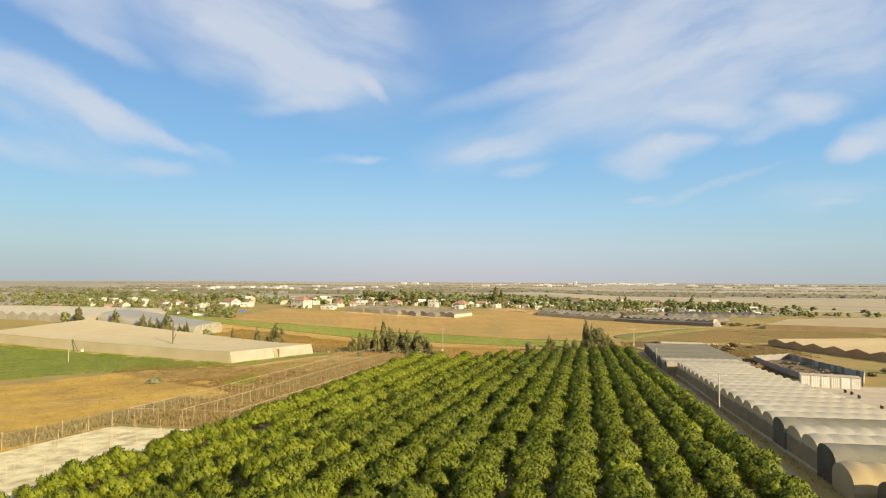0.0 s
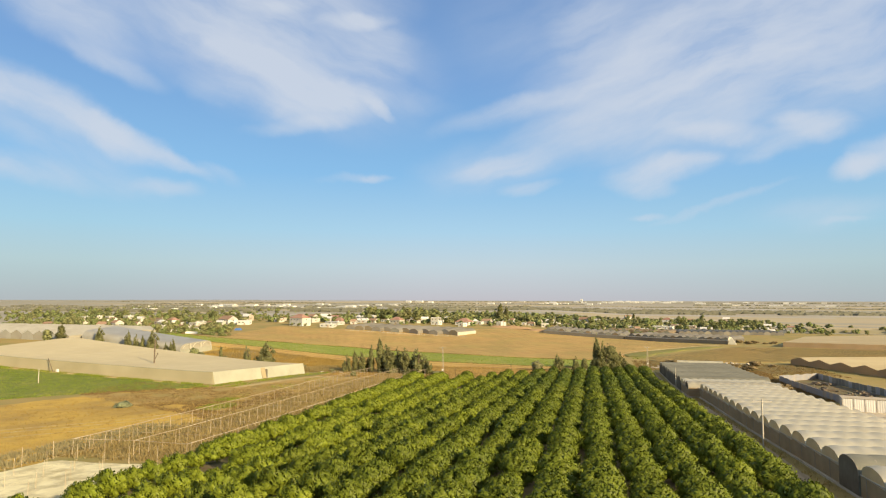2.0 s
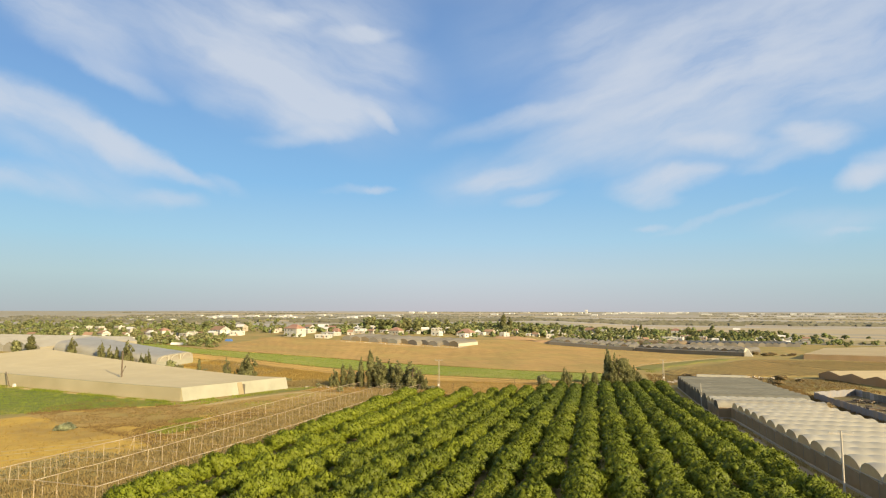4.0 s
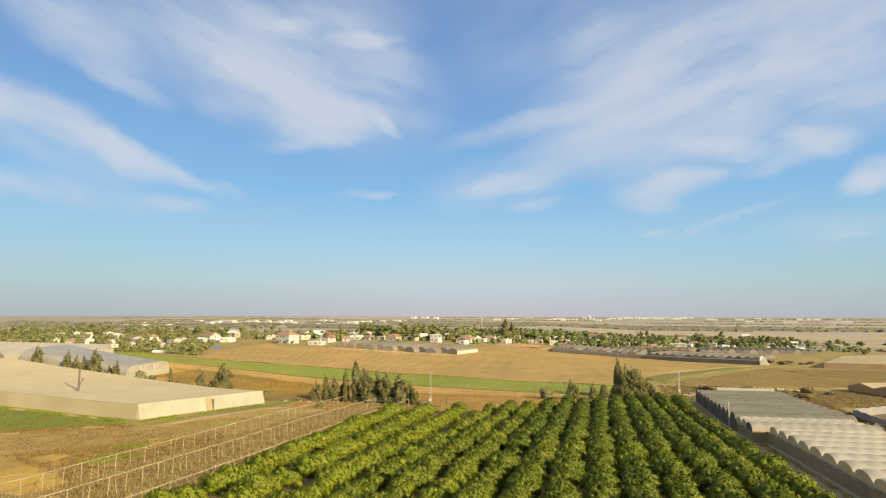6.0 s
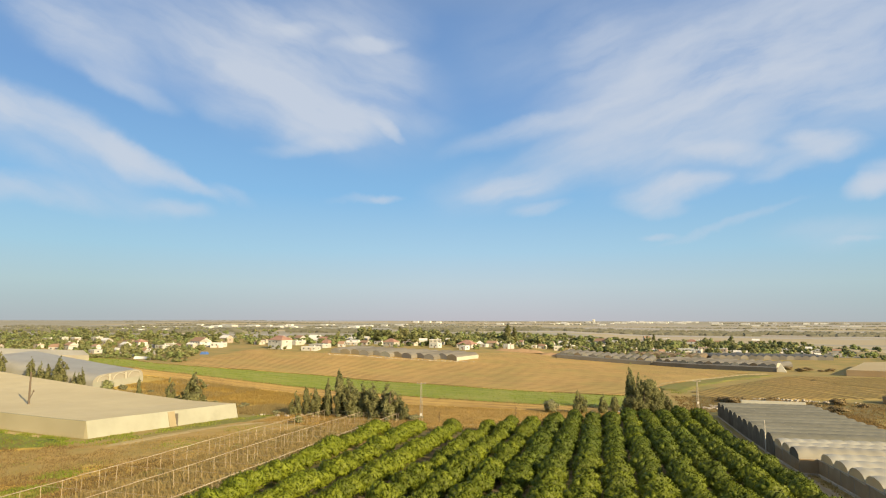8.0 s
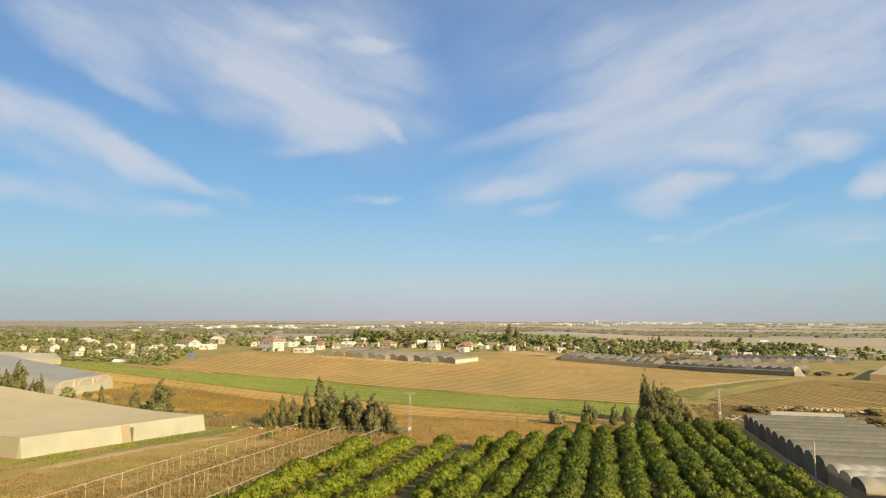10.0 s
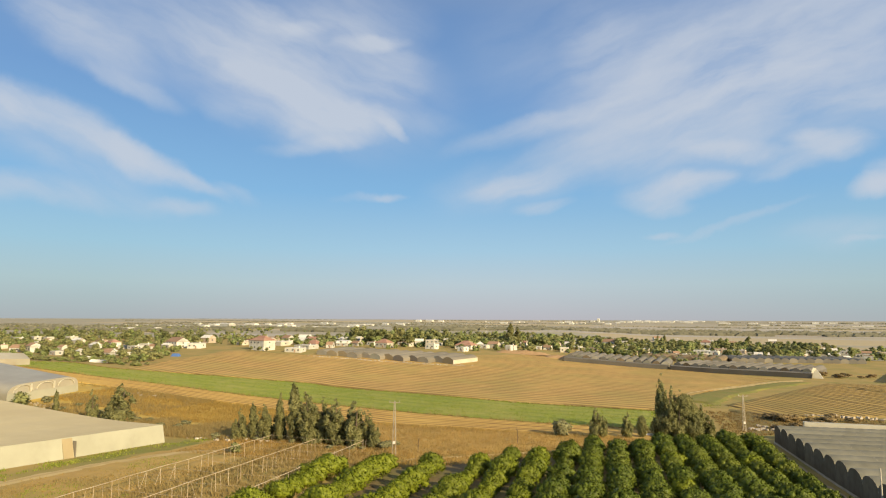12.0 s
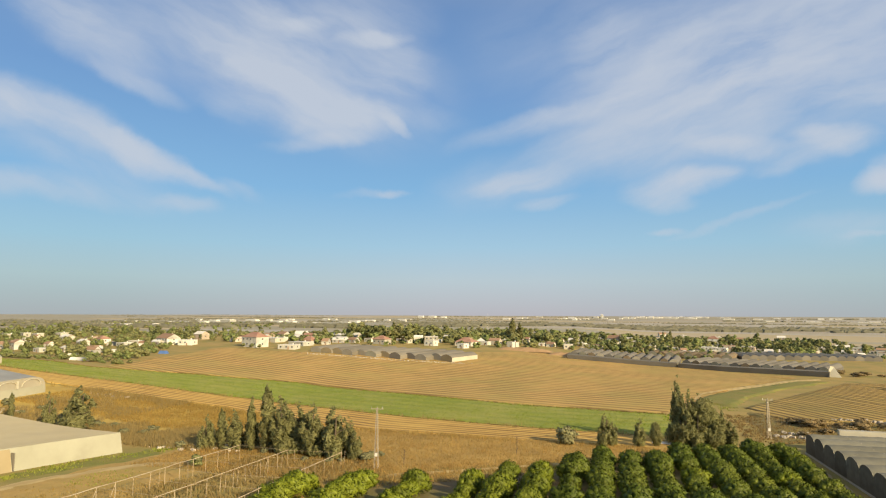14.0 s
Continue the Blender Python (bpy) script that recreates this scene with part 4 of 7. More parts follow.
tunnel(far_wall_x(232.8) - 0.2, 233.2, 27, 6.2, GUT, RISE + 0.1, M["film_grey"], M["net_dark"], "grey film tunnel with a dark net end at the wall's step", "dark net gable", floor_gable=False)
for i in range(2):
    y = 239.6 + 6.4 * i
    tunnel(far_wall_x(y), y, 26, 6.1, GUT, RISE, M["film"], M["film_end"], WHITE, "white film gable")
for i in range(11):
    y = 252.6 + 6.75 * i
    tunnel(far_wall_x(y) - 0.2, y, 28.5, 6.6, GUT, 1.95 + 0.12 * (i % 3 == 0), M["net_roof"], M["net_dark"], GREY, "dark pointed net end", floor_gable=True)
# the short wall at the step
ob = thing("net_wall", pose(far_wall_x(230), 229.6, at(22, 229.6)), "grey shade-net wall at the step between two greenhouse blocks", "wall", "greenhouse side walls")
part("net", Shape().box((1.5, 0, GUT / 2 + 0.1), (3.4, 0.08, GUT - 0.2)), M["net_grey"], ob)
part("kerb", Shape().box((1.5, -0.05, 0.1), (3.6, 0.4, 0.7)), M["concrete"], ob, "stained concrete kerb")
part("rail", Shape().rod((-0.2, 0, GUT), (3.2, 0, GUT), 0.07), M["lattice"], ob, "grey top rail")
ob = thing("white_bench", stand(36, 327), "long low white sheet-covered bed past the net tunnels", "bed")
part("cover", Shape().box((0, 0, 2.9), (20, 1.6, 5.2), 0, 0.98), M["film"], ob)

# ---- big flat screenhouse ----
SCREEN = [(-150, 225.6), (-138.5, 275), (-289, 294), (-301, 240)]


def build_screenhouse():
    ob = thing("screenhouse", pose(-144, 217, at(-150, 225.6)), "large flat-roofed screenhouse covered in tan insect netting", "screenhouse")
    oz = at(-150, 225.6)
    H = 4.5
    A, B, C, D = [Vector((x, y, 0)) for x, y in SCREEN]
    n = 26
    s = Shape()
    pts, faces = [], []
    rnd = random.Random(4)
    for j in range(n + 1):
        for i in range(n * 2 + 1):
            u, v = i / (2 * n), j / n
            p = A * (1 - u) * (1 - v) + D * u * (1 - v) + C * u * v + B * (1 - u) * v
            inside = 0 < i < 2 * n and 0 < j < n
            pts.append((p.x + 144, p.y - 217, at(p.x, p.y) - oz + H + (rnd.uniform(-.12, .05) if inside else 0) + (0.12 if inside and i % 4 == 0 else 0)))
    m = 2 * n + 1
    for j in range(n):
        for i in range(2 * n):
            a = j * m + i
            faces.append((a, a + m, a + m + 1, a + 1))
    part("roof", s.add(pts, faces), M["screen"], ob, "taut tan net roof with faint seams", True)

    def side(p, q, mat, label, lean):
        s = Shape()
        k = max(3, int((q - p).length / 4))
        out = Vector(((q - p).y, -(q - p).x, 0)).normalized() * lean
        cols = []
        for i in range(k + 1):
            c = p.lerp(q, i / k)
            z = at(c.x, c.y) - oz
            bulge = 0.06 * math.sin(i * 2.3)
            cols.append(((c.x + 144 + out.x * (1 + bulge), c.y - 217 + out.y * (1 + bulge), z - 0.1), (c.x + 144, c.y - 217, z + H)))
        n = len(cols)
        s.add([c[0] for c in cols] + [c[1] for c in cols], [(i, i + 1, n + i + 1, n + i) for i in range(n - 1)])
        me = part("side", s, mat, ob, label)
        me.modifiers.new("thickness", "SOLIDIFY").thickness = 0.05

    # the sides differ in tone by how the sun strikes them
    side(A, B, M["screen_light"], "cream net side, tone lowered against full sun", 1.3)
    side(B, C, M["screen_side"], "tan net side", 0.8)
    side(C, D, M["screen_side"], "tan net side", 0.6)
    side(D, A, M["screen_side"], "tan net side in weathered folds, tone lowered for shade", 0.5)
    for c, p, q, lp, lq in ((A, A - D, B - A, 0.5, 1.3), (B, B - A, C - B, 1.3, 0.8)):
        o1, o2 = Vector((p.y, -p.x, 0)).normalized() * lp, Vector((q.y, -q.x, 0)).normalized() * lq
        z = at(c.x, c.y) - oz
        top, low1, low2 = (c.x + 144, c.y - 217, z + H), (c.x + 144 + o1.x, c.y - 217 + o1.y, z - 0.1), (c.x + 144 + o2.x, c.y - 217 + o2.y, z - 0.1)
        part("corner", Shape().add([top, low1, low2, (top[0] - .05, top[1] + .05, top[2])], [(0, 1, 2), (3, 2, 1)]), M["screen_side"], ob)
    out = Vector(((B - A).y, -(B - A).x, 0)).normalized() * 1.3
    ring = []
    for f, up in ((0.485, 0), (0.53, 0), (0.53, 1), (0.485, 1)):
        c = A.lerp(B, f) + out * ((1.16 if up == 0 else 0.12))
        ring.append((c.x + 144, c.y - 217, at(c.x, c.y) - oz + H * 0.97 * up))
    back = [(x - out.x * 0.2, y - out.y * 0.2, z) for x, y, z in ring]
    part("door", Shape().add(ring + back, [(0, 1, 2, 3), (4, 7, 6, 5), (0, 3, 7, 4), (1, 5, 6, 2), (3, 2, 6, 7)]), M["screen_door"], ob, "tan roll-up net door")
    # solid dark-toned box in place of the shade in a slit
    c = A.lerp(B, 0.535) + out * 0.75
    part("door_slit", Shape().box((c.x + 144, c.y - 217, at(c.x, c.y) - oz + H * 0.42), (1.1, 0.2, H * 0.8), -5), M["net_tan"], ob, "dark strip beside the door, standing for a slit's shade")
    rail = Shape()
    for p, q in ((A, B), (D, A)):
        k = 14
        for i in range(k):
            a, b = p.lerp(q, i / k), p.lerp(q, (i + 1) / k)
            rail.rod((a.x + 144, a.y - 217, at(a.x, a.y) - oz + H + 0.03), (b.x + 144, b.y - 217, at(b.x, b.y) - oz + H + 0.03), 0.07, n=5)
    part("rail", rail, M["screen_light"], ob, "pale edge seam")


build_screenhouse()

# ---- bare net-house frame and post field ----
def build_frames():
    ob = thing("bare_net_house", pose(-89, 117, at(-89, 117)), "bare rusty pipe frame of a net house over dry weeds", "net house")
    oz = at(-89, 117)
    rnd = random.Random(8)
    pipe = Shape().rod((0, 0, -0.2), (0, 0, 3.35), 0.055, n=5).mesh("post", M["pipe"])
    thin = Shape().rod((0, 0, -0.2), (0, 0, 3.0), 0.035, n=5).mesh("post", M["pipe"])
    brace = Shape().rod((0, 0, 0), (0, 1.5, 3.1), 0.035, n=5).mesh("brace", M["pipe"])
    lines = [(-101.3, -105.6, 117, 276, 3.3), (-88.0, -92.2, 118, 274, 3.3), (-74.8, -81.0, 116, 277, 3.0)]
    for xa, xb, ya, yb, h in lines:
        k = 40
        prev = None
        for i in range(k + 1):
            y = ya + (yb - ya) * i / k
            x = xa + (xb - xa) * i / k
            z = at(x, y) - oz
            top = (x + 89, y - 117, z + h + rnd.uniform(-.06, .06))
            if prev:
                part("rail", Shape().rod(prev, top, 0.07, n=5), M["pipe"], ob)
            prev = top
            part("post", pipe if rnd.random() < 0.65 else thin, None, ob, where=pose(x + 89, y - 117, z, rnd.uniform(-3, 3), rnd.uniform(-3, 3), 0))
            if rnd.random() < 0.5:
                part("post", thin, None, ob, where=pose(x + 89 + rnd.uniform(-.2, .2), y - 117 + rnd.uniform(1, 3), z, rnd.uniform(-8, 8), rnd.uniform(-4, 4), 0))
            if rnd.random() < 0.16:
                part("brace", brace, None, ob, where=pose(x + 89, y - 117 - 1.5, z, 0, 0, rnd.choice((0, 180)) if i else 0))
    for i in range(0, 41, 2):
        pts = []
        for xa, xb, ya, yb, h in lines:
            y = ya + (yb - ya) * i / 40
            x = xa + (xb - xa) * i / 40
            pts.append((x + 89, y - 117, at(x, y) - oz + h))
        for a, b in zip(pts, pts[1:]):
            part("cross_wire", Shape().rod(a, b, 0.02 if i else 0.05, n=4), M["pipe"], ob)

    ob = thing("post_field", pose(-88, 80, at(-88, 80)), "grid of slim bare posts and wires over a pale ground sheet", "frame")
    oz = at(-88, 80)
    wires = Shape()
    for i in range(6):
        for j in range(11):
            x, y = -102.6 + i * 5.8 + rnd.uniform(-.2, .2), 52 + j * 6.2 + rnd.uniform(-.2, .2)
            if x > -75.5 and y < 96 or x > -73.8:
                continue
            z = at(x, y) - oz
            part("post", thin if i else pipe, None, ob, where=pose(x + 88, y - 80, z, rnd.uniform(-2, 2), rnd.uniform(-2, 2), 0))
            wires.rod((x + 88, y - 80, z + 3), (x + 88, y - 73.8, at(x, y + 6.2) - oz + 3), 0.012, n=3)
    part("wires", wires, M["pipe"], ob, "thin sagging wires")


build_frames()

# ---- poles ----
def wooden_pole(x, y, h, label, arms=True, r=0.15, wood="pole_wood"):
    ob = thing("utility_pole", stand(x, y), label, "pole", "utility poles")
    part("shaft", Shape().rod((0, 0, -0.5), (0, 0, h), r, r * 0.73, 8), M[wood], ob)
    if arms:
        part("cross_arm", Shape().box((0, 0, h - 0.35), (3.0, 0.14, 0.14)), M["pole_wood"], ob)
        ins = Shape().rod((0, 0, 0), (0, 0, 0.22), 0.06, 0.04, 6).mesh("insulator", M["wall_white"])
        for dx in (-1.4, 0, 1.4):
            part("insulator", ins, None, ob, where=pose(dx, 0, h - 0.3))
    return ob


def lattice_pole(x, y, h, label):
    ob = thing("lattice_pole", stand(x, y, 10), label, "pole", "utility poles")
    a, b = 0.42, 0.14
    s = Shape()
    for sx, sy in ((-1, -1), (1, -1), (1, 1), (-1, 1)):
        s.rod((sx * a, sy * a, -0.3), (sx * b, sy * b, h), 0.06, n=4)
    part("leg_frame", s, M["lattice"], ob)
    s = Shape()
    k = 16
    for i in range(k):
        z0, z1 = h * i / k, h * (i + 1) / k
        r0, r1 = a + (b - a) * i / k, a + (b - a) * (i + 1) / k
        f = 1 if i % 2 else -1
        s.rod((-f * r0, -r0, z0), (f * r1, -r1, z1), 0.025, n=4).rod((-f * r0, r0, z0), (f * r1, r1, z1), 0.025, n=4)
        s.rod((-r0, f * r0, z0), (-r1, -f * r1, z1), 0.025, n=4).rod((r0, f * r0, z0), (r1, -f * r1, z1), 0.025, n=4)
    part("lacing", s, M["lattice"], ob)
    part("warning_plate", Shape().box((0, -a * 0.95, h * 0.24), (0.55, 0.06, 0.75)), M["roof_white"], ob, "white plate on the pole")
    part("cross_arm", Shape().box((0, 0, h - 0.2), (2.6, 0.1, 0.12)), M["lattice"], ob)
    for dx in (-1.2, 0, 1.2):
        part("insulator", Shape().rod((dx, 0, h - 0.15), (dx, 0, h + 0.3), 0.07, 0.05, 6), M["wall_white"], ob)
    return ob


wooden_pole(22.9, 138.5, 8.9, "pale wooden utility pole with a cross arm, on the road's edge")
wooden_pole(18.9, 251, 8.0, "slim pale pole beside the net tunnels", False)
lattice_pole(-73, 277.5, 12.6, "slender pale steel lattice power pole beyond the orchard")
lattice_pole(13.9, 342.5, 10.5, "slender steel lattice power pole beyond the net tunnels")
ob = wooden_pole(-193.4, 244.6, 14.6, "weathered bare pole with a broken side branch, piercing the screenhouse roof", False, 0.34, "bark")
part("branch", Shape().rod((0.1, 0, 6.0), (1.3, 0.2, 8.4), 0.16, 0.1, 6).rod((1.3, 0.2, 8.4), (1.5, 0.2, 9.0), 0.28, 0.12, 6), M["bark"], ob, "stub of a broken branch")
part("guy_stub", Shape().rod((-0.2, 0, 13.2), (2.0, 0.3, 13.7), 0.05, 0.04, 5), M["bark"], ob)
ob = thing("leaning_prop", stand(-239, 233.4), "dark pole leaning against the screenhouse side", "pole")
part("shaft", Shape().rod((0, 0, 5.2), (7.0, -3.6, -0.2), 0.16, 0.16, 6), M["bark"], ob)
part("white_block", Shape().box((9.0, -3.4, 0.6), (0.9, 0.8, 1.4)), M["roof_white"], ob, "white block at the prop's foot")
wooden_pole(-209, 203, 5.6, "short white post in the green crop", False)

# ---- trees near the fields ----
def column_lobes(h, r, seed, n=16):
    rnd = random.Random(seed)
    out = []
    for i in range(n):
        f = (i + 0.5) / n
        w = r * (1 - f) ** 0.65 * (0.55 + 0.45 * min(1, f * 5)) + 0.12
        a, d = rnd.uniform(0, 6.28), w * rnd.uniform(0.1, 0.45)
        out.append((math.cos(a) * d * 1.5, math.sin(a) * d * 1.5, h * (0.06 + 0.9 * f), w * rnd.uniform(0.5, 0.85), rnd.uniform(1.3, 2.2)))
    return out


def spray_lobes(h, r, seed):
    """A ragged upright crown of slim sprays: a few leaders of their own height, each with side sprays that thin out upwards."""
    rnd = random.Random(seed)
    out = []
    for k in range(5):
        a, d = k * 2.5 + rnd.uniform(-0.4, 0.4), (0.0 if k == 0 else r * rnd.uniform(0.3, 0.55))
        top = h * (1.0 if k == 0 else rnd.uniform(0.55, 0.9))
        for i in range(9):
            f = (i + 0.5) / 9
            w = r * 0.42 * (1 - f) ** 0.6 + 0.14
            b = rnd.uniform(0, 6.28)
            out.append((math.cos(a) * d * (0.6 + 0.5 * f) + math.cos(b) * w * 0.8, math.sin(a) * d * (0.6 + 0.5 * f) + math.sin(b) * w * 0.8,
                        top * (0.05 + 0.93 * f), w * rnd.uniform(0.45, 0.8), rnd.uniform(1.3, 2.0)))
    return out


def bushy_lobes(h, r, seed, n=18, low=0.12):
    rnd = random.Random(seed)
    out = []
    for i in range(n):
        f = rnd.random() ** 0.8
        a, d = i * 2.4, r * rnd.uniform(0.2, 0.85) * math.sin(math.pi * (0.18 + 0.72 * f))
        out.append((math.cos(a) * d, math.sin(a) * d, h * (low + (0.84 - low) * f), r * rnd.uniform(0.28, 0.42), rnd.uniform(0.8, 1.15)))
    return out


CYPRESS = [Plant("cypress_tree", "dark narrow cypress tree", "tree", "cypresses", leaf_cloud(column_lobes(10, 1.3, 90 + i, 22), 3200, 0.24, 90 + i, 0.9, 0.7, long=2.2),
                 trunk_shape(7, 0.16, 0, 90 + i), M["conifer"]) for i in range(2)]
WISPY = [Plant("casuarina_tree", "grey-green wispy casuarina tree with ragged outline", "tree", "casuarina trees",
               leaf_cloud(spray_lobes(9, 2.4, 95 + i), 4600, 0.27, 95 + i, 0.8, 0.5, long=2.3, shell=(0.5, 1.35), loose=0.7, rise=0.4, soft=0.15), trunk_shape(7, 0.2, 6, 95 + i, 0.25), M["conifer"]) for i in range(3)]
BIG = [Plant("casuarina_tree", "tall dense dark grey-green casuarina, ragged crown", "tree", "casuarina trees",
             leaf_cloud(bushy_lobes(14, 5.0, 104 + i, 70, 0.04), 15000, 0.32, 104 + i, 0.8, 0.5, long=2.2, shell=(0.5, 1.3), loose=0.7, rise=0.2, soft=0.3), trunk_shape(10, 0.35, 8, 104 + i, 0.35), M["conifer"]) for i in range(2)]
BROAD = [Plant("broad_tree", "rounded olive-green broadleaf tree", "tree", "village trees", leaf_cloud(bushy_lobes(8, 3.8, 110 + i, 20, 0.14), 620, 0.78, 110 + i, inner=0.75),
               trunk_shape(4.5, 0.25, 5, 110 + i), M["broadleaf"]) for i in range(4)]
TALL = [Plant("eucalyptus_tree", "tall loose-crowned eucalyptus tree", "tree", "village trees", leaf_cloud(bushy_lobes(15, 3.4, 116 + i, 22, 0.2), 700, 0.9, 116 + i, inner=0.6, long=1.5),
              trunk_shape(10, 0.3, 5, 116 + i), M["broadleaf"]) for i in range(2)]
PALE = [Plant("garden_tree", "light green garden tree", "tree", "village trees", leaf_cloud(bushy_lobes(6, 3.6, 130 + i, 18, 0.08), 560, 0.7, 130 + i, inner=0.75),
              trunk_shape(3, 0.2, 5, 130 + i), M["pale_leaf"]) for i in range(2)]
BUSH = [Plant("bush", "low rounded grey-green bush", "bush", "bushes", leaf_cloud(bushy_lobes(3, 2.0, 120 + i, 12, 0.1), 520, 0.42, 120 + i), trunk_shape(1.2, 0.1, 3, 120 + i), M["shrub"]) for i in range(2)]

# lighter crowns for the groves farther off
FAR_BROAD = [leaf_cloud(bushy_lobes(8, 3.8, 150 + i, 12, 0.14), 300, 0.98, 150 + i, inner=0.9) for i in range(4)]
FAR_TALL = [leaf_cloud(bushy_lobes(15, 3.4, 160 + i, 13, 0.2), 240, 1.3, 160 + i, inner=0.75, long=1.4) for i in range(3)]
FAR_PALE = [leaf_cloud(bushy_lobes(6, 3.6, 170 + i, 11, 0.08), 270, 0.92, 170 + i, inner=0.9) for i in range(3)]
SAGE = Plant("bush", "low domed blue-grey-green bush in golden grass", "bush", "bushes",
             leaf_cloud([(0, 0, 0.6, 1.6, 0.85)] + [(math.cos(i * 2.4) * (1.2 + 0.15 * (i % 5)), math.sin(i * 2.4) * (1.2 + 0.15 * (i % 5)), 0.5 + 0.22 * (i % 4), 0.75 + 0.08 * (i % 3), 0.9) for i in range(12)],
                        1700, 0.24, 128, inner=0.7, long=1.4), trunk_shape(1.0, 0.1, 4, 128), M["sage"])
SCRUB = Plant("bush", "low reddish-brown dry scrub bush", "bush", "bushes", leaf_cloud(bushy_lobes(3, 2.0, 126, 12, 0.1), 620, 0.36, 126), trunk_shape(1.2, 0.1, 3, 126), M["scrub"])


def build_trees():
    r = random.Random(21)
    # clump at the orchard's far corner
    for x, y, s in ((-117.5, 285, 1.05), (-105.5, 286, 1.66)):
        CYPRESS[0].put(x, y, s, 30 * s, wide=0.9)
    CYPRESS[1].put(-109.3, 285.5, 1.35, wide=0.8)
    for x, y, s in ((-121, 284, 0.95), (-114.5, 286, 1.1), (-111.5, 289, 0.9), (-103, 288.5, 1.5), (-100.5, 285, 1.35), (-97.5, 287, 1.4), (-95, 290, 1.3), (-92.5, 285, 1.35),
                    (-89.5, 288, 1.25), (-86.5, 284.5, 1.3), (-84, 287, 1.05), (-81.5, 285, 0.75)):
        WISPY[r.randrange(3)].put(x, y, s, wide=r.uniform(1.0, 1.25))
    # big clump beyond the orchard
    BIG[0].put(-4.0, 328, 0.86, 20, wide=0.9)
    WISPY[2].put(-10.0, 326.5, 2.05, 10, wide=0.62)
    for x, y, s, w in ((-8.6, 325, 1.5, 0.9), (-6.8, 328, 1.6, 0.85), (-4.6, 329.5, 1.5, 0.9), (-1.6, 330, 1.25, 0.95), (0.6, 330.5, 1.0, 1.1), (2.2, 330.5, 0.8, 1.2), (-5.6, 324.5, 1.1, 1.1),
                       (-1.8, 326, 1.0, 1.2), (3.0, 329, 0.6, 1.3)):
        WISPY[r.randrange(3)].put(x, y, s, r.uniform(0, 360), wide=w)
    for x, y, s in ((-28, 317.5, 0.95), (-26, 319, 0.7), (-19.5, 320.5, 0.8)):
        WISPY[r.randrange(3)].put(x, y, s)
    BIG[1].put(-15.5, 322.5, 0.42, 120, wide=0.8, label="small dark dense tree beside dead shrubs")
    BUSH[0].put(-37.7, 317.5, 1.55, 0)
    SAGE.put(-140.3, 171, 1.0, 40, dz=-0.2)
    # behind the screenhouse
    for k, x, y, sc, wd in ((1, -165, 287, 1.52, 1.35), (0, -176, 287.5, 1.2, 0.85), (2, -222.5, 291, 1.2, 0.8), (1, -239, 295.5, 1.5, 1.05), (0, -251, 297, 1.1, 0.7),
                            (2, -255.5, 296, 1.32, 0.9), (1, -279, 300.5, 1.25, 1.0), (0, -229, 293.5, 0.85, 0.9), (2, -170.5, 288, 0.75, 1.2)):
        WISPY[k].put(x, y, sc, wide=wd)
    CYPRESS[0].put(-192, 289, 0.92, wide=0.75)
    CYPRESS[1].put(-246, 296, 0.95, wide=1.25)
    CYPRESS[0].put(-300, 295, 1.12, wide=1.7)
    BROAD[0].put(-309, 294, 0.95)
    BROAD[2].put(-210, 291.5, 0.8)
    BUSH[0].put(-226, 292, 1.5)
    for i in range(16):
        x = r.uniform(-235, -150)
        BUSH[i % 2].put(x, 289 - (x + 150) * 0.1 + r.uniform(0, 13), r.uniform(0.3, 0.6), wide=1.9, label="low brown-green scrub behind the screenhouse")
    for i in range(14):
        BUSH[i % 2].put(r.uniform(-132, -76), r.uniform(279, 292), r.uniform(0.3, 0.6), wide=1.5, label="low scrub under the casuarina trees")


build_trees()

